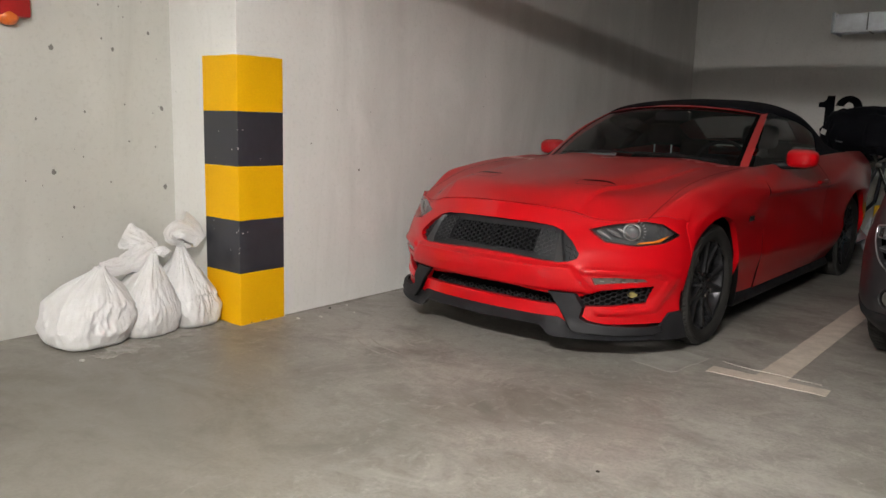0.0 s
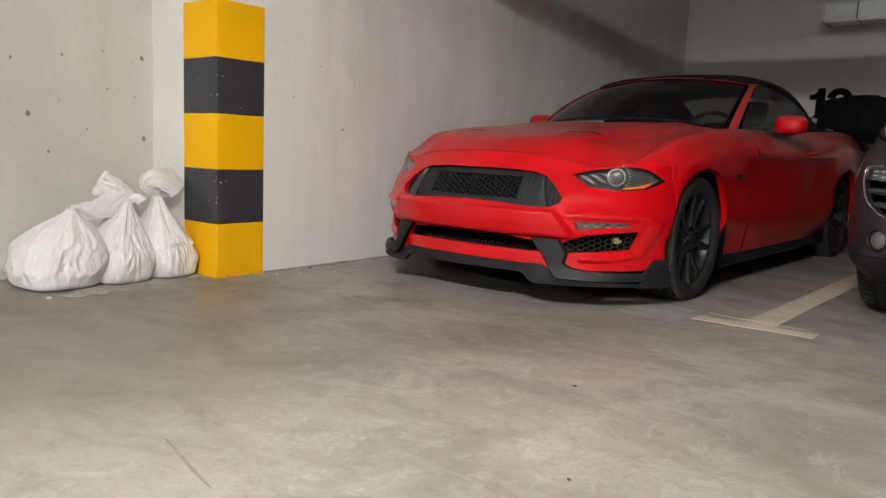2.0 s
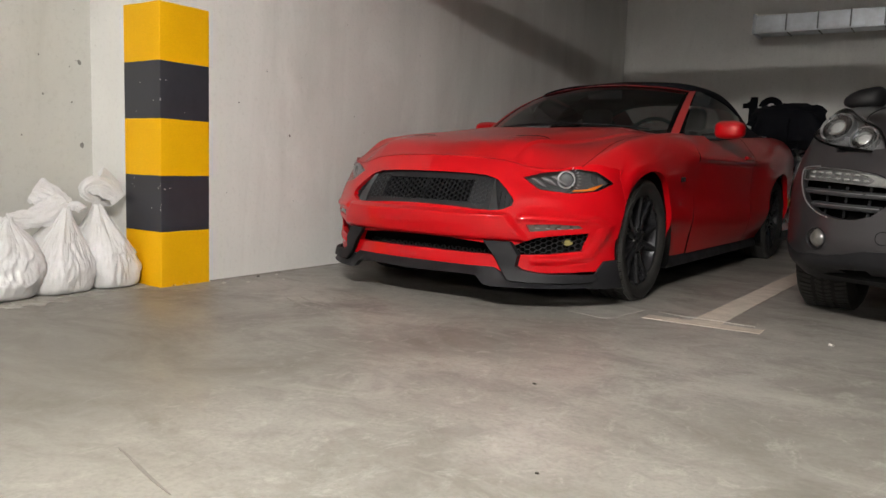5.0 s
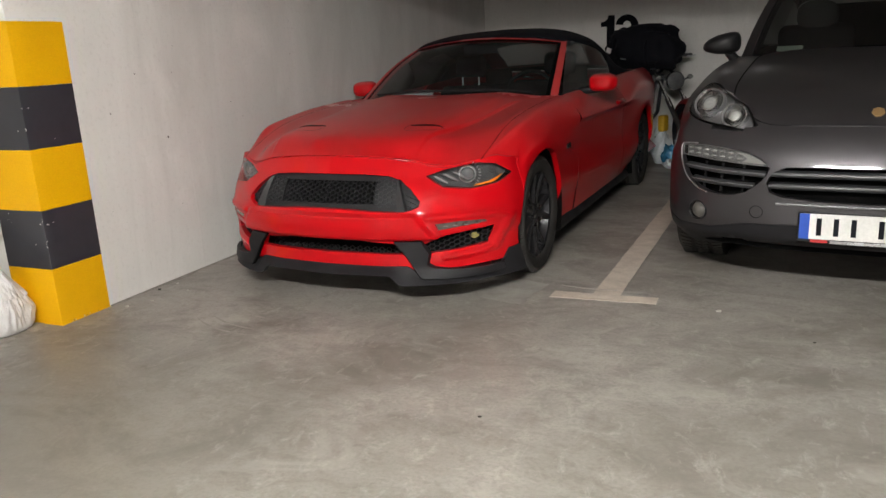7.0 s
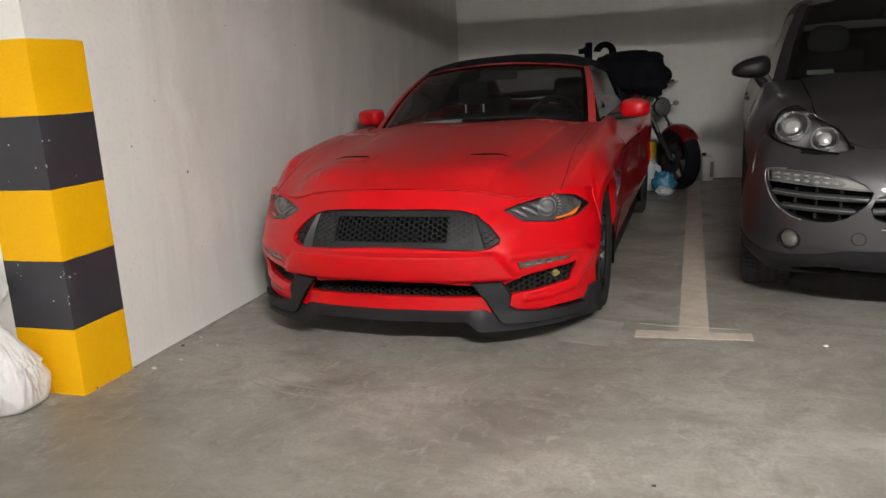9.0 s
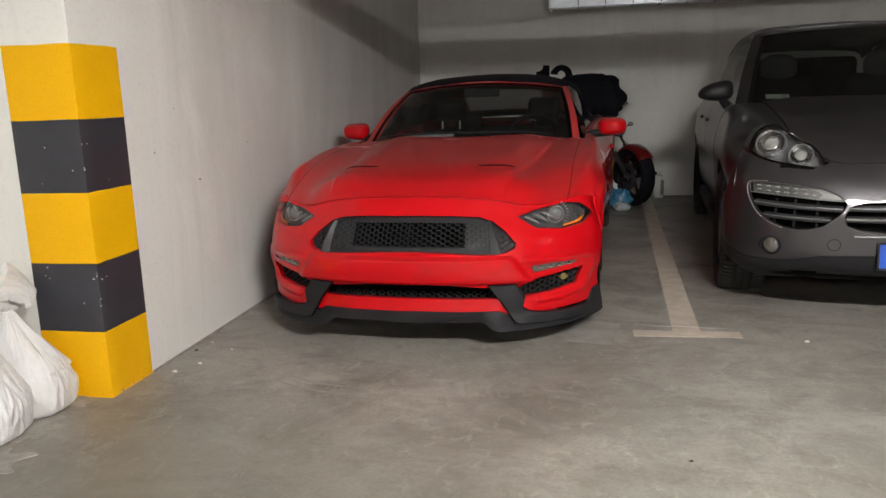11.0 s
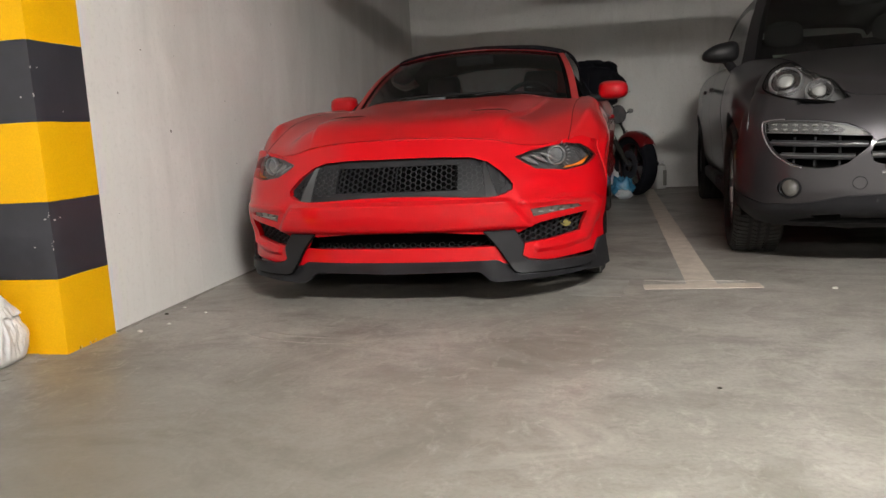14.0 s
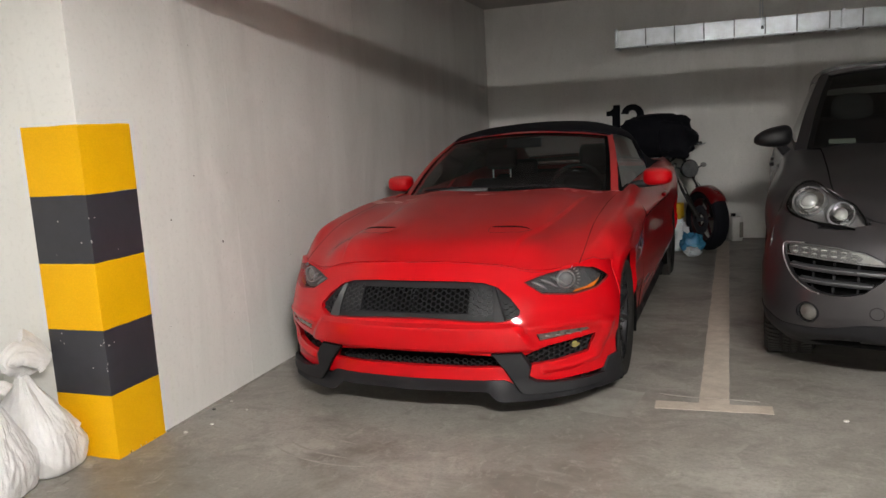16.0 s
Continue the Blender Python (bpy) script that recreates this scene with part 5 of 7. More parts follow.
    bm = grid(lambda u, v: Vector((0.70 * u, 0.74 + 0.42 * v + 0.14 * u * u * (1 - v), 0.895 - 0.03 * u * u - 0.02 * v - 0.5 * max(0, v - 0.8))), steps(-1, 1, 20), steps(0, 1.4, 14))
    dash = part("dashboard", bm, M_LEATHER, car, "dark dashboard", 50)
    bm = revolve([(0.178 + 0.013 * math.cos(a), 0.013 * math.sin(a)) for a in steps(0, 2 * math.pi, 10)[:-1]], Matrix.Translation((0.36, 1.26, 0.86)) @ Matrix.Rotation(radians(65), 4, "X"), 36, closed=True)
    sw = part("steering_wheel", bm, M_LEATHER, car, "black steering wheel", 60)
    part("steering_hub", cyl(0.07, 0.03, Matrix.Translation((0.36, 1.265, 0.85)) @ Matrix.Rotation(radians(65), 4, "X"), 20), M_LEATHER, sw)
    part("steering_trim", tube([(0.33, 1.24, 0.985), (0.36, 1.237, 0.99), (0.41, 1.24, 0.98)], 0.003, 6), M_SILVER, sw)
    for s in (1, -1):
        seat = new("seat")
        seat.parent = car
        seat["label"] = "dark leather front seat"
        part("backrest", box(-0.24, 0.24, -0.07, 0.07, -0.35, 0.33, 0.06, 4, m=Matrix.Translation((s * 0.37, 1.84, 0.59)) @ Matrix.Rotation(radians(-18), 4, "X")), M_LEATHER, seat, "", 60)
        part("headrest", box(-0.125, 0.125, -0.05, 0.05, -0.085, 0.085, 0.045, 4, m=Matrix.Translation((s * 0.371, 1.99, 1.055)) @ Matrix.Rotation(radians(-12), 4, "X")), M_LEATHER, seat, "", 60)
        # one seat's posts carry the painted glint, the other's stay black
        for dx in (-0.071, 0.071):
            part("headrest_post", cyl(0.006, 0.072, Matrix.Translation((s * 0.371 + dx, 1.975, 0.902 if s < 0 else 0.93)), 10), M_POST if s < 0 else M_PLASTIC, seat, "chrome post, its glint put in as pale colour" if s < 0 else "", 60)
        part("cushion", box(-0.25, 0.25, -0.27, 0.27, -0.08, 0.08, 0.06, 4, m=Matrix.Translation((s * 0.36, 1.5, 0.42))), M_LEATHER, seat, "", 60)
        part("rear_headrest", box(-0.12, 0.12, -0.04, 0.04, -0.07, 0.07, 0.035, 3, m=Matrix.Translation((s * 0.33, 2.50, 0.95))), M_LEATHER, car, "", 60)
    part("rear_bench", box(-0.6, 0.6, 2.46, 2.60, 0.3, 0.90, 0.06, 3), M_LEATHER, car, "", 60)
    mi = part("rear_view_mirror", box(-0.125, 0.125, -0.012, 0.02, -0.032, 0.032, 0.012, 3, m=Matrix.Translation((0.0, 1.30, 1.185))), M_PLASTIC, car, "dark rear-view mirror", 60)
    part("mirror_face", box(-0.115, 0.115, 0.021, 0.022, -0.026, 0.026, m=Matrix.Translation((0.0, 1.30, 1.185))), M_CHROME, mi)
    bm = grid(lambda u, v: screen(-0.62 + 0.52 * u, 0.03 + 0.035 * v + 0.01 * u * (1 - u), -0.018), steps(0, 1, 16), steps(0, 1, 2))
    thicken(bm, 0.002, lambda co: Vector((0, 0, -1)))
    part("paper_strip", bm, M_SACK, car, "crumpled white paper strip on the dashboard", 40)

    wm_l = Matrix.Rotation(radians(90), 4, "Y")
    for s in (1, -1):
        for y, x in ((0.02, 0.732), (2.71, 0.752)):
            rot = Matrix.Rotation(radians(90 * s), 4, "Y")
            wheel(car, Matrix.Translation((s * x, y, 0.310)) @ rot, 0.310, 0.236, 0.236, M_RIM, "satin black twin-spoke rim")
    return car


convertible()


def dry_leaf(x, z, size, turn):
    """A small curled leaf caught in the front grilles."""
    bm = grid(lambda u, v: Vector(((u - 0.5) * size * 1.7, 0.012 * math.sin(3 * u) * (v - 0.5), (v - 0.5) * size * (0.15 + math.sin(math.pi * min(0.97, max(0.03, u)))))), steps(0, 1, 8), steps(0, 1, 4))
    thicken(bm, 0.001, lambda co: Vector((0, 1, 0)))
    ob = part("dry_leaf", bm, M_LEAF, None, "", 60)
    ob.matrix_basis = pose(1.12, 1.17, 0, 0, 0, -2.2) @ Matrix.Translation(nose(plan_at(x, z), z, -0.032)) @ Matrix.Rotation(radians(turn), 4, "Y") @ Matrix.Rotation(radians(32 if x > 0.6 else 0), 4, "Z")
    tagged(ob, "small dry yellow-brown leaf caught in the grille", "leaf", "dry leaves")


M_LEAF = mat("dry_leaf", (0.20, 0.17, 0.03), 0.7, col2=(0.12, 0.09, 0.025), scale=40, bump=0.2)
dry_leaf(0.715, 0.326, 0.030, 12)
dry_leaf(0.225, 0.330, 0.020, -20)


# ---- grey sport-utility car ----
SUV_X = [(0, 0), (0.3, 0.3), (0.6, 0.6), (0.78, 0.75), (0.93, 0.85), (1.05, 0.893), (1.2, 0.905)]
SUV_Y = [(0, -0.91), (0.3, -0.898), (0.6, -0.84), (0.78, -0.755), (0.93, -0.62), (1.05, -0.48), (1.2, -0.30)]
SUV_LEAN = [(0.18, 0.06), (0.30, 0.03), (0.40, 0.0), (0.55, 0.0), (0.65, 0.02), (0.72, 0.05), (0.80, 0.11), (0.84, 0.155), (0.889, 0.215), (0.94, 0.29), (1.0, 0.40)]
snose, splan, sloop = make_nose(SUV_X, SUV_Y, SUV_LEAN, 0.5)
S_EDGE = [(0, 0.795), (0.30, 0.797), (0.44, 0.803), (0.52, 0.845), (0.60, 0.905), (0.68, 0.940), (0.75, 0.948), (0.80, 0.93), (0.84, 0.88)]
S_MID = [(-0.82, 0.795), (-0.7, 0.855), (-0.5, 0.925), (-0.2, 0.995), (0.1, 1.045), (0.5, 1.10), (0.9, 1.12), (3.3, 1.1)]
S_CX = [(-0.5, 0.70), (-0.2, 0.745), (0.2, 0.765), (0.9, 0.765), (2.4, 0.77), (3.3, 0.75), (3.75, 0.68)]
S_CZ = [(-0.5, 0.945), (-0.3, 0.985), (0, 1.015), (0.4, 1.045), (0.9, 1.055), (2.4, 1.10), (3.3, 1.10), (3.75, 1.0)]
S_WX = [(-0.45, 0.865), (-0.2, 0.888), (0, 0.898), (0.5, 0.878), (1.2, 0.872), (2.2, 0.89), (2.8, 0.905), (3.3, 0.88), (3.75, 0.80)]


def suv_point(i, y):
    zm, xk, zk, xw = pchip(y, S_MID), pchip(y, S_CX), pchip(y, S_CZ), pchip(y, S_WX)
    return Vector([(0, y, zm), (0.25, y, zm - 0.002), (0.45, y, zm * 0.8 + zk * 0.2 - 0.004), (0.60, y, zm * 0.35 + zk * 0.65 - 0.004), (xk, y, zk), (xw - 0.035, y, zk - 0.10), (xw, y, 0.78), (xw - 0.012, y, 0.62), (xw - 0.022, y, 0.46), (xw - 0.05, y, 0.35), (xw - 0.10, y, 0.28)][i])


def suv_front(i):
    if i <= 3:
        x = (0, 0.25, 0.44, 0.585)[i]
        z = pchip(x, S_EDGE) + 0.003
        return snose(splan(x, z), z)
    if i <= 7:
        x, z = {4: (0.690, 0.952), 5: (0.795, 0.885), 6: (0.842, 0.78), 7: (0.862, 0.66)}[i]
        return snose(splan(x, z), z)
    return suv_point(i, -0.40)


S_COWL = [0.45, 0.50, 0.60, 0.72, 0.86, 0.9, 0.9, 0.9, 0.9, 0.9, 0.9]
S_FRONT = []
for k_ in range(11):
    y0_, y1_ = suv_front(k_).y, S_COWL[k_]
    S_FRONT.append([suv_front(k_)] + [suv_point(k_, y0_ + (y1_ - y0_) * f_) for f_ in (0.12, 0.3, 0.53, 0.76, 1.0)])


def suv_skin(s, t):
    tau = (0, 0.12, 0.3, 0.53, 0.76, 1.0)
    i = 0
    while i < 4 and t > tau[i + 1]:
        i += 1
    return crom([crom(line, i + (t - tau[i]) / (tau[i + 1] - tau[i])) for line in S_FRONT], s)


def suv_side(s, y):
    return crom([suv_point(i, y) for i in range(11)], s)


S_VENT = [(0.800, 0.703), (0.71, 0.711), (0.60, 0.705), (0.485, 0.687), (0.423, 0.657), (0.393, 0.624), (0.405, 0.595), (0.425, 0.568), (0.49, 0.514), (0.545, 0.497), (0.60, 0.493), (0.66, 0.503), (0.71, 0.522), (0.765, 0.570), (0.797, 0.640)]
S_GRILLE = [(0, 0.634), (0.2, 0.634), (0.33, 0.630), (0.385, 0.605), (0.405, 0.56), (0.39, 0.52), (0.34, 0.502), (0.2, 0.490), (0, 0.486)]
S_HEAD = [(0.800, 0.862), (0.775, 0.915), (0.70, 0.934), (0.62, 0.905), (0.55, 0.860), (0.475, 0.812), (0.46, 0.797), (0.50, 0.788), (0.60, 0.790), (0.70, 0.805), (0.77, 0.830)]


# the domed headlamp: outline in its own plane, a towards the middle of the car, b up
POD = [(-0.185, -0.02), (-0.202, 0.04), (-0.175, 0.083), (-0.11, 0.098), (-0.04, 0.080), (0.04, 0.064), (0.12, 0.052), (0.198, 0.0), (0.200, -0.036), (0.09, -0.068), (-0.01, -0.088), (-0.105, -0.084), (-0.16, -0.058)]


def crom_loop(loop, f):
    """A smooth closed curve through the points of a loop."""
    n = len(loop)
    i = int(f) % n
    q = crom([Vector((*loop[(i + k - 1) % n], 0)) for k in range(4)], 1 + f - int(f))
    return (q.x, q.y)


def pod(s, a, b, h):
    q = Vector((-0.635, -0.6365, 0.860)) + a * Vector((0.7821, -0.5528, -0.2876)) + b * Vector((0.4782, 0.2366, 0.8458)) + h * Vector((-0.3995, -0.799, 0.4494))
    return Vector((-s * q.x, q.y, q.z))


def pod_rise(a, b):
    return 0.010 - 0.36 * min(b, 0) - 0.18 * max(b, 0) - 3.0 * max(0, -a - 0.08) ** 2 - 0.9 * max(0, a - 0.1) ** 2 + 0.016 * max(0, 1 - (a / 0.2) ** 2 - (b / 0.1) ** 2)


M_MIRRORSHELL = mat("dark_mirror_paint", (0.010, 0.010, 0.011), 0.45, col2=(0.015, 0.015, 0.016), bump=0.0, spec=0.2)
M_SLAT = mat("satin_slat", (0.030, 0.031, 0.034), 0.4, 0.0, col2=(0.024, 0.025, 0.027), bump=0.0)
M_PODGREY = mat("lamp_inner_grey", (0.13, 0.13, 0.132), 0.35, 0.4, col2=(0.10, 0.10, 0.102), bump=0.0)
M_PALECOVER = mat("pale_cover", (0.04, 0.043, 0.04), 0.8, col2=(0.028, 0.03, 0.028), scale=14, bump=0.3)


def sport_utility():
    car = thing("utility_car", "dark grey metallic utility car parked in the next bay", "car", pose(3.55, 1.68, 0, 0, 0, -5.0))
    inward = lambda co: Vector((-co.x * 0.5, 0.9, 0)).normalized()

    def arch_end(z):
        lo, hi = 0.8, 1.19
        for _ in range(20):
            m = (lo + hi) / 2
            q = snose(m, z)
            ok = math.hypot(q.y, q.z - 0.36) > 0.41 and q.y < (-0.46 if z > 0.6 else -0.40)
            lo, hi = (m, hi) if ok else (lo, m)
        return lo
    top = [(splan(x, pchip(x, S_EDGE)), pchip(x, S_EDGE)) for x in steps(0, 0.80, 24)]
    side = [(arch_end(z), z) for z in (0.86, 0.80, 0.74, 0.68, 0.62, 0.56, 0.50, 0.44, 0.38)]
    low_edge = [(0.80, 0.330), (0.66, 0.337), (0.58, 0.352), (0.50, 0.372), (0.30, 0.384), (0, 0.386)]
    outline = both(top + side + [(splan(x, z), z) for x, z in low_edge])
    holes = [both(sloop(S_GRILLE))]
    fog = [(0.704 + 0.046 * math.cos(a), 0.407 + 0.046 * math.sin(a)) for a in steps(0, 2 * math.pi, 20)[:-1]]
    for s in (1, -1):
        for loop in (S_VENT, S_HEAD, fog):
            holes.append([(s * p, z) for p, z in sloop(loop)])
    bm = patch(lambda p, z: snose(p, z), outline, holes, 0.019)
    for w in bm.verts:
        q = Vector((-abs(w.co.x), w.co.y, w.co.z)) - Vector((-0.635, -0.6365, 0.860))
        a, b, h = q.dot(Vector((0.7821, -0.5528, -0.2876))), q.dot(Vector((0.4782, 0.2366, 0.8458))), q.dot(Vector((-0.3995, -0.799, 0.4494)))
        if (a / 0.19) ** 2 + (b / 0.082) ** 2 < 1 and h > -0.05:
            w.co += (pod_rise(a, b) - 0.06 - h) * Vector((math.copysign(0.3995, w.co.x), -0.799, 0.4494)) if h > pod_rise(a, b) - 0.06 else Vector()
    thicken(bm, 0.03, inward)
    bumper = part("front_bumper", bm, M_GREYPAINT, car, "grey metallic bumper skin", 28)
    val = [(arch_end(z), z) for z in (0.375, 0.34, 0.30, 0.26, 0.232)]
    notch = [(0.628, 0.276), (0.50, 0.288), (0.505, 0.256), (0.595, 0.245)]

    def valance_skin(p, z):
        """Stands just proud of the painted skin at its top and tucks under towards its foot."""
        deep = 0.30 - 0.20 * ease_in(abs(p), 0.55, 0.95)
        return snose(p, z, 0.003 - deep * ease_in(-z, -0.31, -0.17))
    upper = [(0, 0.385), (0.30, 0.383)] + [(splan(x, z), z - 0.001) for x, z in low_edge[3::-1]]
    bm = patch(valance_skin, both(upper + val + [(0.90, 0.222), (0.72, 0.205), (0.56, 0.190), (0.47, 0.182), (0.40, 0.190), (0.20, 0.195), (0, 0.196)]), [[(s * p, z) for p, z in sloop(notch)] for s in (1, -1)], 0.022)
    thicken(bm, 0.05, inward)
    part("bumper_valance", bm, M_PLASTIC, car, "unpainted dark plastic valance", 30)
    part("underbody", box(-0.60, 0.60, -0.50, 3.4, 0.25, 0.34), M_VOID, car)
    # black sheet added as the shade behind grille and side vents
    part("bumper_shade_sheet", patch(lambda p, z: snose(p, z, -0.075), [(-1.0, 0.24), (1.0, 0.24), (1.0, 0.72), (-1.0, 0.72)], (), 0.08), M_VOID, car)

    # middle grille, chrome strip and plate
    for z in (0.600, 0.548):
        bm = grid(lambda p, v: snose(p, z + 0.014 * math.cos(v), -0.018 + 0.013 * math.sin(v)), steps(-0.395, 0.395, 24), steps(0, math.pi, 6))
        thicken(bm, 0.014, inward)
        part("grille_slat", bm, M_SLAT, bumper, "satin grey slat", 40)
    bm = grid(lambda p, v: snose(p, 0.474 + 0.006 * math.cos(v), 0.002 + 0.006 * math.sin(v)), steps(-0.36, 0.36, 24), steps(0, math.pi, 5))
    part("grille_trim", bm, M_TRIM, bumper, "bright trim strip", 60)
    plate = new("number_plate")
    plate.parent = car
    plate["label"] = "white plate with blue end band and dark bars"
    pm = Matrix.Translation((0.0, -0.925, 0.386)) @ Matrix.Rotation(radians(-4), 4, "X")
    part("plate_frame", box(-0.268, 0.268, -0.004, 0.018, -0.064, 0.062, 0.004, m=pm), M_PLASTIC, plate)
    M_PLATE = mat("plate_white", (0.62, 0.62, 0.60), 0.4, bump=0.0)
    part("plate_face", box(-0.260, 0.260, -0.008, -0.0045, -0.050, 0.058, 0.001, m=pm), M_PLATE, plate)
    part("plate_band", box(-0.260, -0.222, -0.010, -0.0085, -0.050, 0.058, m=pm), mat("plate_blue", (0.01, 0.07, 0.42), 0.4, bump=0.0), plate, "blue band")
    for k, x in enumerate((-0.185, -0.120, -0.055, 0.045, 0.105, 0.165, 0.222)):
        part("plate_bar", box(x - 0.010, x + 0.010, -0.010, -0.0085, -0.034, 0.040, m=pm), M_NUM, plate)
    part("plate_sticker", box(-0.215, -0.15, -0.008, -0.006, -0.064, -0.052, m=pm), M_ALARM, plate)
    part("plate_sill", box(-0.14, 0.268, -0.008, -0.004, -0.066, -0.053, m=pm), M_SILVER, plate)

    # round tow-hook cover and parking sensors in the bumper
    tow = [snose(splan(-0.44 + 0.027 * math.cos(a), 0.43), 0.43 + 0.027 * math.sin(a), 0.0005) for a in steps(0, 2 * math.pi, 28)]
    part("tow_cover", tube(tow, 0.0012, 6), M_VOID, bumper, "round seam of a tow cover", 60)
    for x in (-0.26, 0.26):
        q = snose(splan(x, 0.437), 0.437, 0.0005)
        part("parking_sensor", cyl(0.009, 0.002, Matrix.Translation(q) @ Matrix.Rotation(radians(90), 4, "X"), 14), M_GREYPAINT, bumper)
    for s in (1, -1):
        # side vents with lamp strip and slats
        lampo = new("daytime_lamp")
        lampo.parent = car
        lampo["label"] = "clear lamp strip with two rows of diodes"
        strip = [(s * p, z) for p, z in sloop([(0.797, 0.700), (0.71, 0.707), (0.60, 0.700), (0.49, 0.681), (0.43, 0.654), (0.400, 0.632), (0.45, 0.634), (0.51, 0.638), (0.64, 0.648), (0.795, 0.656)])]
        part("strip_bowl", patch(lambda p, z: snose(p, z, -0.022), strip, (), 0.02), M_PODGREY, lampo, "", 40)
        part("strip_rim", tube([snose(p, z, -0.003) for p, z in strip + strip[:1]], 0.0028, 6), M_TRIM, lampo, "thin pale rim", 60)
        blade = [(s * p, z) for p, z in sloop([(0.560, 0.688), (0.49, 0.676), (0.43, 0.650), (0.412, 0.637), (0.45, 0.638), (0.515, 0.642), (0.495, 0.658), (0.52, 0.674)])]
        part("strip_blade", patch(lambda p, z: snose(p, z, -0.012), blade, (), 0.02), M_LENS, lampo, "pale tapered end of the lamp strip", 40)
        part("strip_cover", patch(lambda p, z: snose(p, z, -0.002), strip, (), 0.02), M_STRIPCOVER, lampo, "clear plastic cover", 60).visible_shadow = False
        for k in range(7):
            for zz in (0.664, 0.685):
                p = splan(0.77 - 0.040 * k, zz)
                part("diode", ball(0.0075, Matrix.Translation(snose(s * p, zz + 0.004 - 0.0022 * k, -0.018)) @ Matrix.Diagonal((1.7, 1, 0.8, 1)), None, 8, 6), M_LENS, lampo)
        for z, x0, x1 in ((0.601, 0.412, 0.785), (0.546, 0.46, 0.745)):
            a, b = splan(x0, z), splan(x1, z)
            bm = grid(lambda p, v: snose(s * p, z + 0.035 * (p - (a + b) / 2) + 0.013 * math.cos(v), -0.020 + 0.012 * math.sin(v)), steps(a, b, 12), steps(0, math.pi, 6))
            thicken(bm, 0.014, inward)
            slat = part("vent_slat", bm, M_SLAT, bumper, "satin grey slat", 40)
            part("slat_edge", tube([snose(s * p, z + 0.035 * (p - (a + b) / 2) + 0.004, -0.0075) for p in steps(a, b, 12)], 0.0022, 6), M_TRIM, slat, "thin bright edge", 60)
        for x in (0.52, 0.62, 0.71):
            p = splan(x, 0.57)
            part("vent_post", tube([snose(s * p, 0.50, -0.045), snose(s * p, 0.63, -0.045)], 0.006, 6), M_PLASTIC, bumper)
        trim = [snose(s * splan(x, z), z, 0.001) for x, z in ((0.72, 0.713), (0.78, 0.709), (0.803, 0.696), (0.801, 0.64), (0.769, 0.568), (0.714, 0.519), (0.66, 0.499))]
        part("vent_trim", tube([crom(trim, f) for f in steps(0, 6, 36)], 0.003, 8), M_SILVER, bumper, "bright trim along the vent", 60)
        # fog lamp
        fc = snose(s * splan(0.704, 0.407), 0.407, -0.004)
        fm = Matrix.Translation(fc) @ Matrix.Rotation(radians(90), 4, "X") @ Matrix.Rotation(radians(s * 28), 4, "Y")
        fo = part("fog_lamp", revolve([(0.0, 0.012), (0.022, 0.009), (0.038, 0.0), (0.044, -0.02)], fm, 32), M_SMOKE, car, "round clear fog lamp", 50)
        part("fog_ring", revolve([(0.040, 0.004), (0.044, 0.008), (0.049, 0.002), (0.050, -0.02)], fm, 32), M_PLASTIC, fo, "", 40)
        # headlamps: two round lenses under a domed clear cover
        hl = new("headlamp")
        hl.parent = car
        hl["label"] = "clear headlamp with two round chrome lenses"
        loop = [crom_loop(POD, f) for f in steps(0, len(POD), 52)[:-1]]
        bowl = patch(lambda a, b: pod(s, a, b, pod_rise(a, b) - 0.050), loop, (), 0.025)
        part("lamp_bowl", bowl, M_PODGREY, hl, "satin grey inside of the lamp", 40)
        cover = patch(lambda a, b: pod(s, a, b, pod_rise(a, b)), loop, (), 0.022)
        part("lamp_cover", cover, M_COVER, hl, "clear plastic cover", 60).visible_shadow = False
        rim = [pod(s, a, b, pod_rise(a, b) - 0.004) for a, b in loop + loop[:1]]
        part("lamp_seal", tube(rim, 0.005, 6), M_VOID, hl, "", 60)

        def cheek(k, j):
            a, b = loop[k % len(loop)]
            f, back, low = ((1.025, 0.006, 0.0), (1.07, 0.03, 0.004), (1.12, 0.09, 0.012), (1.16, 0.20, 0.03), (1.16, 0.34, 0.06))[j]
            q = pod(s, a * f, b * f, pod_rise(a, b) - 0.002)
            return q + Vector((0, back, -low))
        part("lamp_cheek", grid(cheek, range(len(loop) + 1), range(5)), M_GREYPAINT, hl, "grey painted rim", 60)
        for a, b, r in ((-0.083, 0.002, 0.072), (0.083, -0.004, 0.056)):
            e = 0.01
            n = (pod(s, a + e, b, pod_rise(a + e, b)) - pod(s, a - e, b, pod_rise(a - e, b))).cross(pod(s, a, b + e, pod_rise(a, b + e)) - pod(s, a, b - e, pod_rise(a, b - e))).normalized()
            n = -n if n.y > 0 else n
            m = Matrix.Translation(pod(s, a, b, pod_rise(a, b) - 0.024)) @ (n + Vector((0, -0.35, -0.05))).to_track_quat("Z", "Y").to_matrix().to_4x4()
            part("lens_bowl", revolve([(r * 0.50, -0.030), (r * 0.58, -0.022), (r * 0.74, -0.008), (r * 0.90, 0.004)], m, 48), M_CHROME, hl, "bright reflector bowl", 40)
            part("lens_ring", revolve([(r * 0.88, 0.002), (r * 0.92, 0.010), (r * 1.0, 0.010), (r * 1.04, 0.0), (r * 1.04, -0.02)], m, 48), M_SILVER, hl, "bright outer ring", 40)
            part("projector_ring", revolve([(r * 0.46, 0.004), (r * 0.50, 0.010), (r * 0.57, 0.008), (r * 0.60, -0.02)], m, 40), M_CHROME, hl, "", 40)
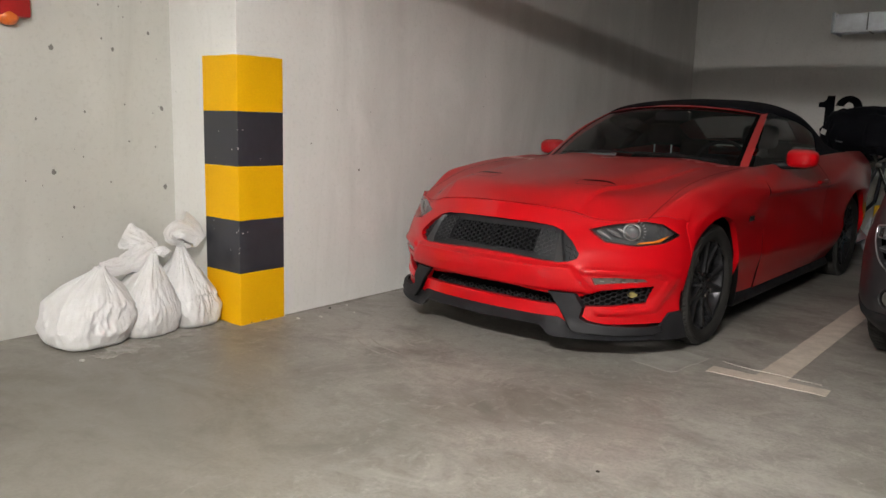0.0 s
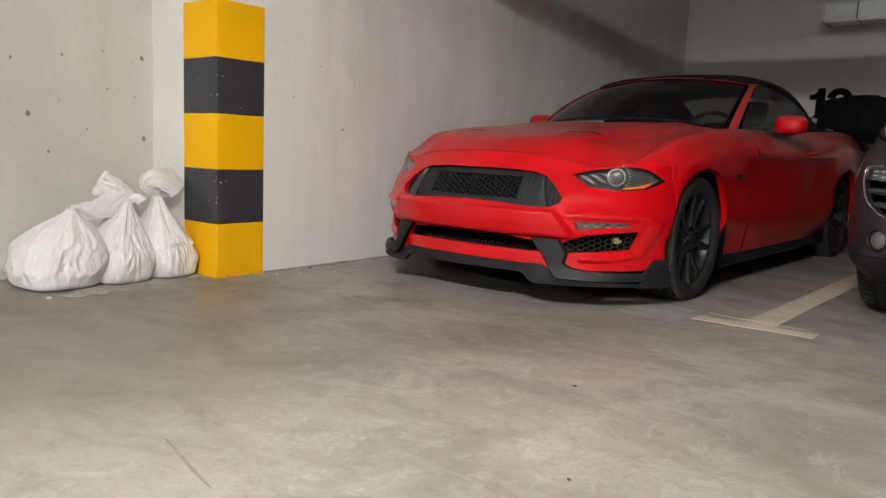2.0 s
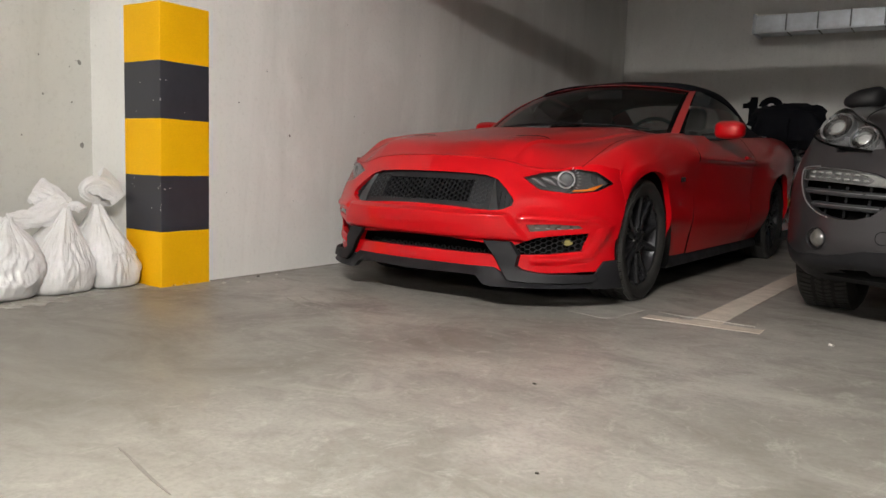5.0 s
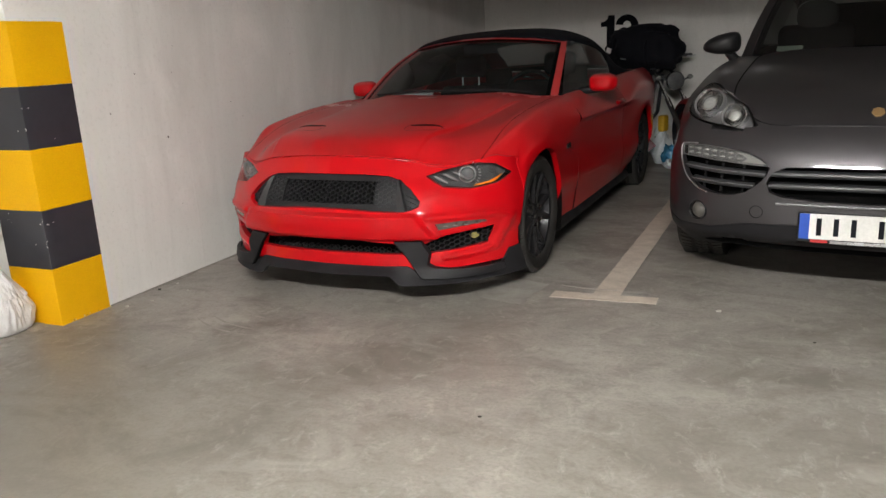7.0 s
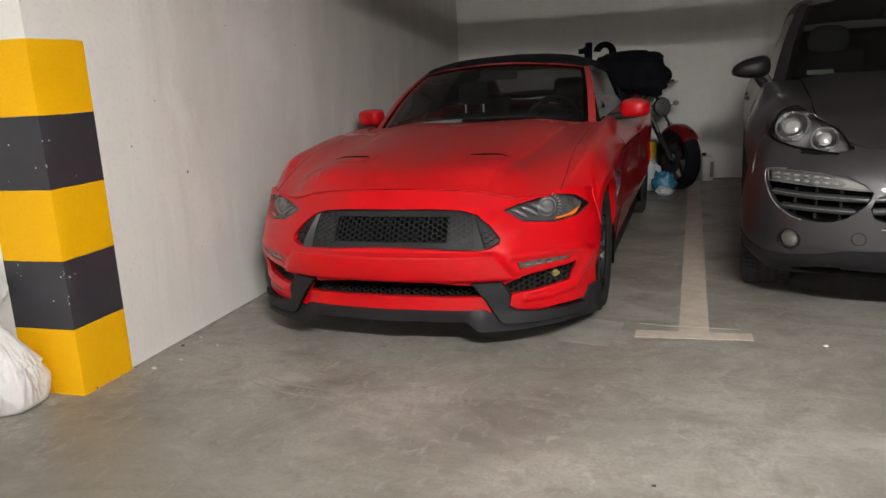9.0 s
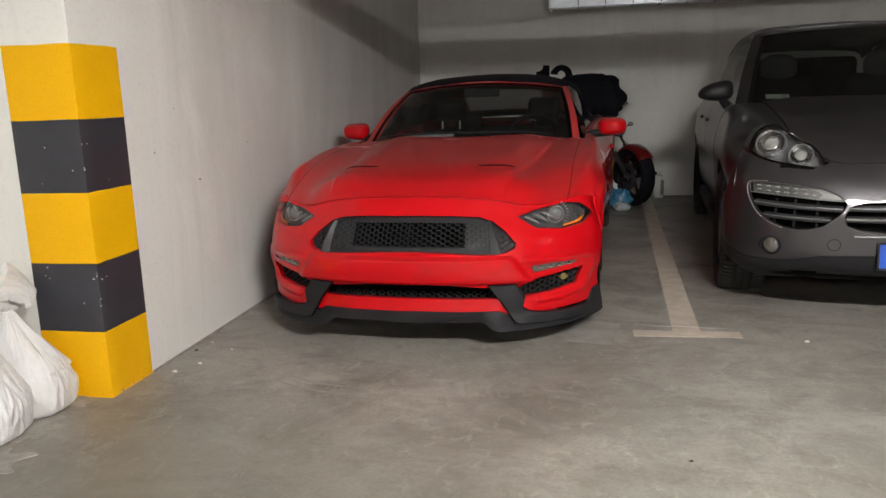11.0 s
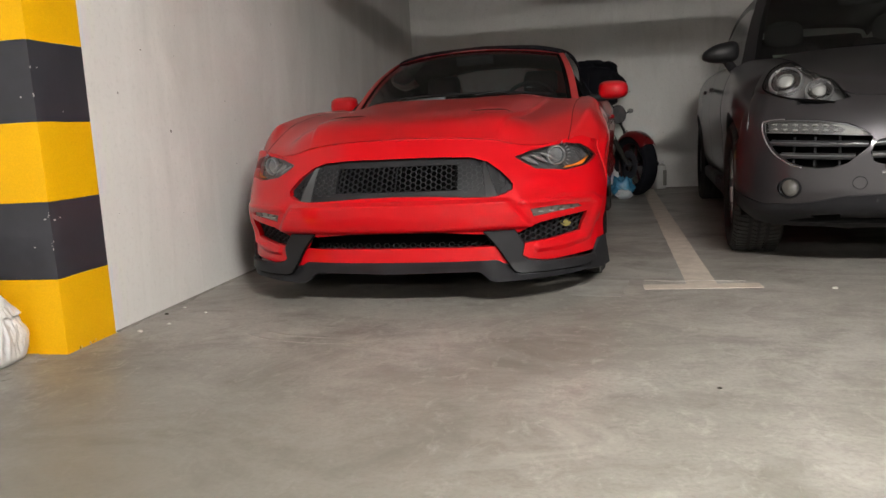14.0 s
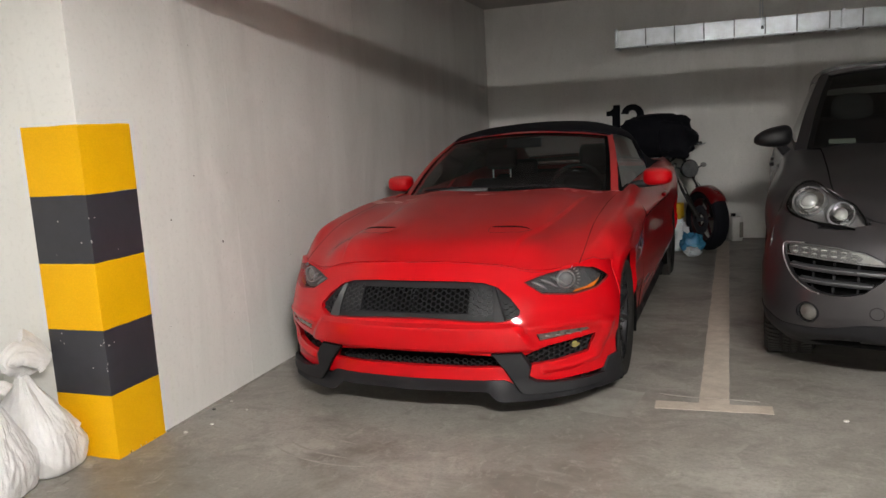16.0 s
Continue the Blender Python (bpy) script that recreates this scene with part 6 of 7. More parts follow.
            part("lens", ball(r * 0.47, m @ Matrix.Translation((0, 0, -0.006)) @ Matrix.Diagonal((1, 1, 0.5, 1))), M_LENS, hl, "round glass lens", 60)
    # hood and crest
    bm = grid(suv_skin, steps(0, 3.0, 40), [0.006 + 0.994 * t for t in steps(0, 1, 34)])
    mirror_x(bm)
    thicken(bm, 0.014, lambda co: Vector((0, 0, -1)))
    hood = part("hood", bm, M_GREYPAINT, car, "dusty grey hood", 34)
    edge = [suv_skin(q, 0.003) for q in steps(0, 2.4, 20)]
    part("hood_seal", tube([Vector((-q.x, q.y, q.z)) for q in reversed(edge[1:])] + edge, 0.0022, 6), M_PLASTIC, hood)
    cq = suv_skin(0.0, 0.075)
    part("crest", cyl(0.030, 0.004, Matrix.Translation(cq + Vector((0, 0, 0.001))) @ Matrix.Rotation(radians(28), 4, "X") @ Matrix.Diagonal((0.85, 1.15, 1, 1)), 7), mat("crest_gold", (0.55, 0.36, 0.16), 0.35, 0.6, bump=0.0), hood, "small plain gold shield")
    for s in (1, -1):
        bm = grid(suv_skin, steps(3.04, 10, 56), [0.002 + 0.9 * t for t in steps(0, 1, 46)])
        cut_arch(bm, 0.0, 0.36, 0.40)
        thicken(bm, 0.03, inward_side)
        if s < 0:
            flip_x(bm)
        part("front_fender", bm, M_GREYPAINT, car, "grey front fender", 30)
        seal = [suv_skin(3.02, t) for t in steps(0.0, 0.98, 30)]
        part("hood_seal", tube([Vector((s * q.x, q.y, q.z - 0.001)) for q in seal], 0.004, 6), M_VOID, hood)
        for y0, y1, nm in ((0.795, 1.745, "front_door"), (1.752, 2.42, "rear_door")):
            bm = grid(suv_side, steps(4.0, 10, 48), steps(y0, y1, 24))
            thicken(bm, 0.03, inward_side)
            if s < 0:
                flip_x(bm)
            d = part(nm, bm, M_GREYPAINT, car, "grey door, shut", 30)
            h = box(-0.01, 0.02, -0.10, 0.10, -0.014, 0.014, 0.009, 3)
            bmesh.ops.transform(h, matrix=Matrix.Translation((s * 0.885, y1 - 0.14, 0.93)), verts=h.verts)
            part("door_handle", h, M_GREYPAINT, d, "", 60)
        bm = grid(suv_side, steps(4.0, 10, 48), steps(2.427, 3.75, 40))
        cut_arch(bm, 2.80, 0.36, 0.40)
        thicken(bm, 0.03, inward_side)
        if s < 0:
            flip_x(bm)
        part("rear_quarter", bm, M_GREYPAINT, car, "grey rear quarter panel", 30)
        for cy in (0.0, 2.80):
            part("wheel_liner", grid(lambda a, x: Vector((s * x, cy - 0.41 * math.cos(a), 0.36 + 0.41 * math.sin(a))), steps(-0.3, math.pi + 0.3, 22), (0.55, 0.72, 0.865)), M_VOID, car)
        part("side_sill", box(min(s * 0.76, s * 0.87), max(s * 0.76, s * 0.87), 0.42, 2.38, 0.24, 0.33, 0.02), M_PLASTIC, car, "dark plastic sill", 40)
        # mirror
        mo = new("door_mirror")
        mo.parent = car
        mo["label"] = "dark grey door mirror on a curved foot"
        shell = ball(1.0, Matrix(), None, 24, 14)
        sq = lambda c: math.copysign(abs(c) ** 0.72, c)
        for v in shell.verts:
            k = v.co.copy()
            o = k.x * s
            v.co = Vector((s * (0.868 + 0.115 * math.copysign(abs(o) ** 0.8, o)), 0.90 + (0.03 if k.y > 0 else 0.10) * sq(k.y), 1.135 + 0.012 * -o + (0.088 if k.z > 0 else 0.070) * sq(k.z) * (0.80 - 0.28 * o)))
        part("mirror_shell", shell, M_MIRRORSHELL, mo, "", 60)
        part("mirror_foot", tube([(s * 0.760, 0.93, 1.02), (s * 0.785, 0.925, 1.035), (s * 0.805, 0.91, 1.06), (s * 0.825, 0.90, 1.09)], [0.035, 0.032, 0.03, 0.03], 10), M_PLASTIC, mo, "black plastic foot", 60)
    # glasshouse
    def screen(u, v, out=0.0):
        b = Vector((0.725 * u, 0.44 + 0.40 * u * u, 1.115 - 0.055 * u * u))
        t = Vector((0.560 * u, 1.27 + 0.17 * u * u, 1.570 - 0.030 * u * u))
        return b * (1 - v) + t * v + Vector((u * 0.3, -0.5, 0.8)).normalized() * (0.03 * math.sin(math.pi * v) + out)
    g = part("windscreen", grid(lambda u, v: screen(u, v), steps(-0.94, 0.94, 26), steps(-0.02, 0.98, 16)), M_TINT, car, "dark tinted windscreen", 60)
    g.visible_shadow = False
    for s in (1, -1):
        bm = grid(lambda u, v: screen(s * u, v, 0.006), (0.93, 0.97, 1.02), steps(-0.05, 1.02, 16))
        thicken(bm, 0.05, lambda co: Vector((-co.x, 0.6, -0.3)).normalized())
        part("roof_pillar", bm, M_GREYPAINT, car, "", 40)

    rz = [(1.27, 1.575), (1.6, 1.612), (2.2, 1.615), (2.9, 1.57), (3.4, 1.50)]

    def roof(s, y):
        zm = pchip(y, rz)
        return crom([Vector((0, y, zm)), Vector((0.3, y + 0.03, zm - 0.008)), Vector((0.5, y + 0.10, zm - 0.020)), Vector((0.578, y + 0.16, zm - 0.048)), Vector((0.60, y + 0.16, zm - 0.090))], s)
    bm = grid(roof, steps(0, 4, 20), steps(1.265, 3.3, 26))
    mirror_x(bm)
    thicken(bm, 0.03, lambda co: Vector((0, 0, -1)))
    part("roof", bm, M_GREYPAINT, car, "grey roof", 40)
    for s in (1, -1):
        def sidewin(u, f):
            y = (0.88 + 0.60 * u) + f * (3.1 - 0.88 - 0.60 * u)
            a = Vector((pchip(y, S_CX) - 0.02, y, pchip(y, S_CZ) - 0.005))
            b = Vector((0.592, y, pchip(max(1.27, y - 0.16), rz) - 0.090))
            q = a * (1 - u) + b * u
            return Vector((s * q.x, q.y, q.z))
        part("side_window", grid(sidewin, steps(0, 1, 8), steps(0, 1, 16)), M_TINT, car, "dark tinted side window", 60).visible_shadow = False
        bm = grid(lambda f, v: sidewin(1.0, f) + Vector((s * 0.004, 0, -0.012 + 0.03 * v)), steps(0, 1, 20), (0, 1))
        part("roof_rail", bm, M_PLASTIC, car, "", 40)
        seat = new("seat")
        seat.parent = car
        seat["label"] = "dark seat with pale headrest cover"
        part("backrest", box(-0.25, 0.25, -0.07, 0.07, -0.40, 0.30, 0.06, 4, m=Matrix.Translation((s * 0.36, 1.72, 0.95)) @ Matrix.Rotation(radians(-14), 4, "X")), M_LEATHER, seat, "", 60)
        rest = ball(1.0, Matrix(), None, 20, 12)
        for v in rest.verts:
            v.co = Vector((s * 0.36 + math.copysign(abs(v.co.x) ** 0.75, v.co.x) * 0.135, 1.76 + v.co.y * 0.06, 1.30 + math.copysign(abs(v.co.z) ** 0.8, v.co.z) * 0.105))
        part("headrest", rest, M_PALECOVER, seat, "pale grey headrest cover", 60)
    bm = grid(lambda u, v: Vector((0.74 * u, 0.62 + 0.40 * v + 0.24 * u * u * (1 - v), 1.075 - 0.02 * v)), steps(-1, 1, 16), steps(0, 1.2, 8))
    dash = part("dashboard", bm, M_LEATHER, car, "dark dashboard", 50)
    part("dash_paper", box(-0.075, 0.075, -0.03, 0.03, 0, 0.004, m=Matrix.Translation((-0.47, 0.93, 1.095)) @ Matrix.Rotation(radians(25), 4, "X")), mat("paper_green", (0.55, 0.62, 0.50), 0.6, bump=0.0), dash, "pale green paper slip")
    part("rear_view_mirror", box(-0.13, 0.13, -0.02, 0.02, -0.035, 0.035, 0.015, 3, m=Matrix.Translation((0.0, 1.15, 1.44))), M_PLASTIC, car, "", 60)
    part("cabin_back", box(-0.54, 0.54, 3.3, 3.4, 0.3, 1.42, 0.05), M_VOID, car)
    part("cabin_floor", box(-0.76, 0.76, 0.5, 3.4, 0.34, 0.40), M_VOID, car)
    part("tail_panel", box(-0.80, 0.80, 3.6, 3.75, 0.34, 1.0, 0.05), M_GREYPAINT, car, "", 40)
    for s in (1, -1):
        for y in (0.0, 2.80):
            wheel(car, Matrix.Translation((s * 0.765, y, 0.352)) @ Matrix.Rotation(radians(90 * s), 4, "Y"), 0.352, 0.255, 0.235, M_SILVER, "dusty silver spoked rim", False)
    return car


sport_utility()


# ---- white sacks by the wall ----
FULL = [(0, 0.80), (0.03, 0.92), (0.10, 0.99), (0.24, 1.03), (0.42, 1.02), (0.56, 0.95), (0.68, 0.80), (0.79, 0.58), (0.88, 0.36), (0.95, 0.20), (1.0, 0.13)]
CONE = [(0, 0.86), (0.03, 0.97), (0.10, 1.03), (0.24, 1.05), (0.38, 0.98), (0.52, 0.83), (0.66, 0.64), (0.79, 0.44), (0.90, 0.27), (1.0, 0.15)]


def sack(x, y, rx, ry, h, seed, lean, tails, prof, cuff=False):
    """A filled woven sack: squarish flat foot, full belly, sharp pleats that run up into a tied neck, loose ends above it."""
    ob = thing("rubble_sack", "full white woven plastic sack, tied, on the floor by the wall", "sack", pose(x, y, 0), "white sacks by the wall")
    r = (rx + ry) / 2

    def skin(a, v):
        ca, sa = math.cos(a), math.sin(a)
        n1 = noise.noise(Vector((ca * 1.2, sa * 1.2, v * 1.8 + seed)))
        n2 = noise.noise(Vector((ca * 3.4, sa * 3.4, v * 4 + seed * 3)))
        n3 = noise.noise(Vector((ca * 8, sa * 8, v * 9 + seed * 5)))
        slant = noise.noise(Vector((ca * 2.2, sa * 2.2, seed * 4)))
        up = ease_in(v, 0.34, 0.95)
        pleat = 0.0
        for k, w in ((7, 0.50), (12, 0.32), (21, 0.18)):
            pleat += w * (1 - abs(math.sin(0.5 * k * (a + 0.5 * slant * v) + seed * k + 1.5 * n1)) ** 0.7)
        tight = noise.noise(Vector((ca * 1.7, sa * 1.7, seed * 6))) * 0.5 + 0.7
        sharp = 1 - abs(noise.noise(Vector((ca * 2.6 + v * 1.3, sa * 2.6 - v * 1.1, v * 2.0 + seed * 2)))) * 4
        rib = 1 - abs(noise.noise(Vector((ca * 5.0 + slant, sa * 5.0, v * 3.0 + seed * 8)))) * 3.2
        rib2 = 1 - abs(noise.noise(Vector((ca * 9.0 - v * 2, sa * 9.0 + v * 2, v * 5.0 + seed * 9)))) * 3.2
        dent = -max(0.0, noise.noise(Vector((ca * 2.0, sa * 2.0, v * 3.2 + seed * 11))) - 0.05)
        k = pchip(v, prof) * (1 + 0.06 * n1 + 0.035 * n2 + 0.012 * n3 + 0.16 * dent * min(1, v * 4) + (0.030 * max(0.0, rib) + 0.018 * max(0.0, rib2)) * min(1.0, 0.25 + v * 2) - up * tight * (0.40 * pleat - 0.10) + 0.035 * max(0.0, sharp) * min(1, v * 5) * (1 - up))
        e = 2.0 + 1.5 * (1 - up)
        q = 1 / (abs(ca) ** e + abs(sa) ** e) ** (1 / e)
        low = max(0.0, 1 - v / 0.16)
        k *= 1 + (q - 1) * 0.75 + low * 0.10 * (q - 1.05)
        return Vector((rx * k * ca + lean[0] * v ** 1.6, ry * k * sa + lean[1] * v ** 1.6, h * v + (0.012 * n2 + 0.02 * n1) * v * (1 - v) + 0.001))
    bm = grid(skin, steps(0, 2 * math.pi, 230), [1 - (1 - f) ** 1.0 for f in steps(0, 1, 84)])
    bmesh.ops.remove_doubles(bm, verts=bm.verts, dist=0.0006)
    bmesh.ops.holes_fill(bm, edges=[e for e in bm.edges if e.is_boundary], sides=0)
    part("sack_body", bm, M_SACK, ob, "", 62)
    if cuff:
        def flap(a, v):
            hem = 0.445 - 0.03 * math.sin(2 * a + 1) + 0.02 * noise.noise(Vector((a * 4, seed, 0)))
            q = skin(a, hem + (0.94 - hem) * v)
            c = Vector((lean[0] * 0.4, lean[1] * 0.4, q.z))
            return c + (q - c) * (1.05 + 0.03 * (1 - v) ** 3 + 0.012 * noise.noise(Vector((a * 7, v * 3, seed))))
        bm = grid(flap, steps(-2.3, 1.9, 120), steps(0, 1, 30))
        thicken(bm, 0.002, lambda co: Vector((-co.x, -co.y, 0)).normalized())
        part("sack_flap", bm, M_SACK, ob, "outer sack folded over", 62)
    neck = Vector((lean[0], lean[1], h))
    part("sack_tie", tube([neck + Vector((0.12 * r * math.cos(a), 0.12 * r * math.sin(a), -0.004 + 0.006 * math.sin(3 * a))) for a in steps(0, 2 * math.pi, 16)], 0.006, 6), M_SACK, ob, "", 60)
    for path, wide in tails:
        pts = [neck * (1 - f) + neck * f for f in (0.0,)] + [Vector(q) for q in path]

        def loose(t, a):
            c = crom(pts, t)
            d = (crom(pts, min(len(pts) - 1, t + 0.05)) - crom(pts, max(0, t - 0.05))).normalized()
            s1 = d.cross(Vector((0.9, 0.1, 0.3))).normalized()
            s2 = d.cross(s1)
            f = t / (len(pts) - 1)
            w = wide * (0.45 + 0.9 * f - 0.35 * f ** 4)
            n = noise.noise(Vector((math.cos(a) * 1.6, math.sin(a) * 1.6, t * 1.1 + seed)))
            rd = 1 - 2 * abs(noise.noise(Vector((math.cos(a) * 3, math.sin(a) * 3, t * 1.0 + seed * 2))))
            fold = 1 + 0.30 * n + 0.55 * rd
            return c + s1 * (w * fold * math.cos(a)) + s2 * (w * 0.34 * fold * math.sin(a))
        bm = grid(loose, steps(0, len(pts) - 1, 34), steps(0, 2 * math.pi, 64))
        bmesh.ops.remove_doubles(bm, verts=bm.verts, dist=0.0008)
        bmesh.ops.holes_fill(bm, edges=[e for e in bm.edges if e.is_boundary], sides=0)
        part("sack_end", bm, M_SACK, ob, "crumpled loose sack end", 62)
    return ob


sack(-0.32, -0.972, 0.215, 0.178, 0.355, 1.3, (0.02, 0.085), [([(0.02, 0.14, 0.345), (0.02, 0.21, 0.352), (0.01, 0.30, 0.385), (0.0, 0.365, 0.42)], 0.040)], FULL)
sack(-0.295, -0.690, 0.185, 0.140, 0.395, 4.1, (-0.01, 0.085), [([(-0.05, 0.09, 0.42), (-0.12, 0.055, 0.455), (-0.16, 0.015, 0.475)], 0.050), ([(0.03, 0.115, 0.405), (0.055, 0.13, 0.385)], 0.022)], CONE)
sack(-0.290, -0.425, 0.182, 0.132, 0.405, 7.7, (-0.01, -0.02), [([(-0.01, -0.035, 0.44), (0.0, -0.085, 0.475), (0.01, -0.03, 0.505), (0.02, 0.04, 0.47), (0.03, 0.07, 0.43)], 0.036), ([(-0.02, 0.06, 0.43), (-0.01, 0.09, 0.48), (-0.01, 0.045, 0.53), (-0.01, 0.0, 0.565)], 0.026)], CONE, True)

# pale plaster dust spilt round the sacks
M_DUST = mat("plaster_dust", (0.40, 0.385, 0.36), 0.8, col2=(0.26, 0.245, 0.22), scale=16, bump=0.3)
for x, y, rx, ry, k in ((-0.10, -0.87, 0.13, 0.10, 1), (-0.13, -0.60, 0.10, 0.11, 2), (-0.17, -0.36, 0.10, 0.07, 3), (-0.02, -1.02, 0.05, 0.04, 4)):
    sheet("dust_patch", lambda f, a: Vector((x + rx * f * math.cos(a) * (1 + 0.9 * noise.noise(Vector((math.cos(a) * 2.4, math.sin(a) * 2.4, k)))), y + ry * f * math.sin(a) * (1 + 0.9 * noise.noise(Vector((math.cos(a) * 2.4, math.sin(a) * 2.4, k)))), 0.0022)), (0.05, 0.5, 1.0), steps(0, 2 * math.pi, 40), M_DUST, "pale plaster dust on the floor by sacks", "stain", 0.0025)


# ---- motorcycle behind the convertible ----
M_BIKERED = mat("red_bike_paint", (0.16, 0.004, 0.006), 0.3, bump=0.0, coat=0.5)
M_DARKRIM = mat("dark_red_rim", (0.035, 0.004, 0.005), 0.5, col2=(0.02, 0.004, 0.005), bump=0.0, spec=0.2)
M_BAGCLOTH = mat("black_nylon", (0.003, 0.0035, 0.007), 0.85, col2=(0.006, 0.0065, 0.010), scale=8, fine=300, bump=0.5, dist=0.001, spec=0.25)


def motorcycle():
    bike = thing("motorcycle", "dark motorcycle with red mudguard parked behind the convertible", "motorcycle")
    ax = Vector((2.37, 5.07, 0.305))
    steer = radians(-60)
    body = Vector((-0.90, 0.42, 0)).normalized()

    def bwheel(c, ang, r, w, name):
        m = Matrix.Translation(c) @ Matrix.Rotation(ang, 4, "Z") @ Matrix.Rotation(radians(90), 4, "X")
        ob = part(name, revolve([(r - 0.095, -w * 0.36), (r - 0.05, -w * 0.5), (r - 0.02, -w * 0.44), (r, -w * 0.12), (r, w * 0.12), (r - 0.02, w * 0.44), (r - 0.05, w * 0.5), (r - 0.095, w * 0.36)], m, 48), M_BAGCLOTH, bike, "black motorcycle tyre", 40)
        part("rim", revolve([(r - 0.09, -w * 0.36), (r - 0.11, -w * 0.2), (r - 0.11, w * 0.2), (r - 0.09, w * 0.36)], m, 48), M_DARKRIM, ob, "dark red rim", 40)
        for k in range(5):
            a = 2 * math.pi * k / 5
            part("spoke", tube([m @ Vector((0.03 * math.cos(a), 0.03 * math.sin(a), 0)), m @ Vector(((r - 0.1) * math.cos(a + 0.15), (r - 0.1) * math.sin(a + 0.15), 0))], 0.013, 8), M_DARKRIM, ob)
        part("brake_disc", revolve([(0.07, w * 0.42), (0.14, w * 0.42), (0.14, w * 0.46), (0.07, w * 0.46)], m, 36, closed=True), M_BLK, ob)
        part("axle", cyl(0.02, w * 1.5, m @ Matrix.Translation((0, 0, -w * 0.75)), 12), M_BLK, ob)
        return ob
    bwheel(ax, steer, 0.305, 0.150, "front_wheel")
    bwheel(ax + body * 1.24 + Vector((0, 0, -0.010)), math.atan2(-body.y, -body.x), 0.295, 0.15, "rear_wheel")
    fwd, left = Vector((math.cos(steer), math.sin(steer), 0)), Vector((-math.sin(steer), math.cos(steer), 0))
    head = Vector((2.06, 5.20, 0.93))
    for s in (1, -1):
        part("fork_tube", tube([ax + left * 0.085 * s, ax + left * 0.085 * s + (head - ax) * 0.52], 0.026, 12), M_TYRE, bike, "black fork leg", 60)
        part("fork_stanchion", tube([ax + left * 0.085 * s + (head - ax) * 0.5, head + left * 0.085 * s], 0.017, 12), M_TYRE, bike, "black fork stanchion", 60)
        a_, b_ = ax + left * 0.085 * s + (head - ax) * 0.40, ax + left * 0.085 * s + (head - ax) * 0.88
        for k in range(6 if s < 0 else 3):
            p0, p1 = a_.lerp(b_, k / 6 + 0.012), a_.lerp(b_, (k + 1) / 6 - 0.012)
            off = Vector((0.012, -0.027, 0.0))
            part("reflective_dash", tube([p0 + off, p1 + off], 0.0045, 6), M_CHIPPED, bike, "pale reflective dash on the fork")
    bm = grid(lambda a, v: ax + fwd * (0.330 * math.cos(a)) + Vector((0, 0, 0.330 * math.sin(a))) + left * (0.086 * v) - (fwd * math.cos(a) + Vector((0, 0, math.sin(a)))) * (0.05 * v ** 4), steps(radians(38), radians(150), 20), steps(-1, 1, 8))
    thicken(bm, 0.004, lambda co: Vector((0, 0, -1)))
    part("front_mudguard", bm, M_BIKERED, bike, "glossy red front mudguard", 50)
    hc = Vector((2.215, 5.07, 0.80))
    hm = Matrix.Translation(hc) @ Matrix.Rotation(steer - radians(90), 4, "Z") @ Matrix.Rotation(radians(-86), 4, "X")
    hl = part("headlamp", revolve([(0.0, -0.10), (0.06, -0.09), (0.088, -0.03), (0.092, 0.0), (0.085, 0.008)], hm, 32), M_GLOSSBLACK, bike, "round black headlamp shell", 50)
    part("lamp_glass", revolve([(0.084, 0.006), (0.06, 0.018), (0.0, 0.026)], hm, 32), M_PROJECTOR, hl, "clear lamp glass", 60)
    part("yoke", box(-0.12, 0.12, -0.04, 0.04, -0.02, 0.02, 0.01, m=Matrix.Translation(head) @ Matrix.Rotation(steer - radians(90), 4, "Z")), M_BLK, bike)
    bar = [head + left * k * 0.37 + Vector((0, 0, 0.10)) - fwd * (0.13 * abs(k) ** 1.5) for k in steps(-1, 1, 12)]
    part("handlebar", tube(bar, 0.012, 10), M_BLK, bike, "black handlebar", 60)
    for s, i in ((1, -1), (-1, 0)):
        e = bar[i]
        part("grip", tube([e, e - left * s * 0.12], 0.018, 10), M_TYRE, bike)
        part("lever", tube([e - left * s * 0.10 + fwd * 0.03, e - left * s * 0.02 + fwd * 0.05 + Vector((0, 0, -0.01)), e + left * s * 0.02 + fwd * 0.05], 0.006, 6), M_SILVER, bike)
        part("indicator", ball(0.03, Matrix.Translation(hc + left * s * 0.16 - fwd * 0.03 + Vector((0, 0, 0.03))) @ Matrix.Diagonal((1, 1, 0.8, 1)), None, 12, 8), M_LENS, bike, "clear indicator", 60)
        part("indicator_stalk", tube([hc + left * s * 0.07, hc + left * s * 0.16 - fwd * 0.03 + Vector((0, 0, 0.03))], 0.008, 6), M_BLK, bike)
    ang = math.atan2(-body.y, -body.x)
    bmx = Matrix.Translation(head + body * 0.33 + Vector((0, 0, -0.02))) @ Matrix.Rotation(ang, 4, "Z")
    tank = ball(1.0, bmx @ Matrix.Diagonal((0.27, 0.145, 0.125, 1)), None, 24, 14)
    part("fuel_tank", tank, M_GLOSSBLACK, bike, "black fuel tank", 60)
    part("seat", box(-0.34, 0.34, -0.12, 0.12, -0.05, 0.05, 0.045, 4, m=Matrix.Translation(head + body * 0.86 + Vector((0, 0, -0.12))) @ Matrix.Rotation(ang, 4, "Z")), M_LEATHER, bike, "black seat", 60)
    eng = Matrix.Translation(head + body * 0.42 + Vector((0, 0, -0.46))) @ Matrix.Rotation(ang, 4, "Z")
    part("engine", box(-0.22, 0.22, -0.17, 0.17, -0.18, 0.17, 0.05, 3, m=eng), M_PLASTIC, bike, "dark engine block", 50)
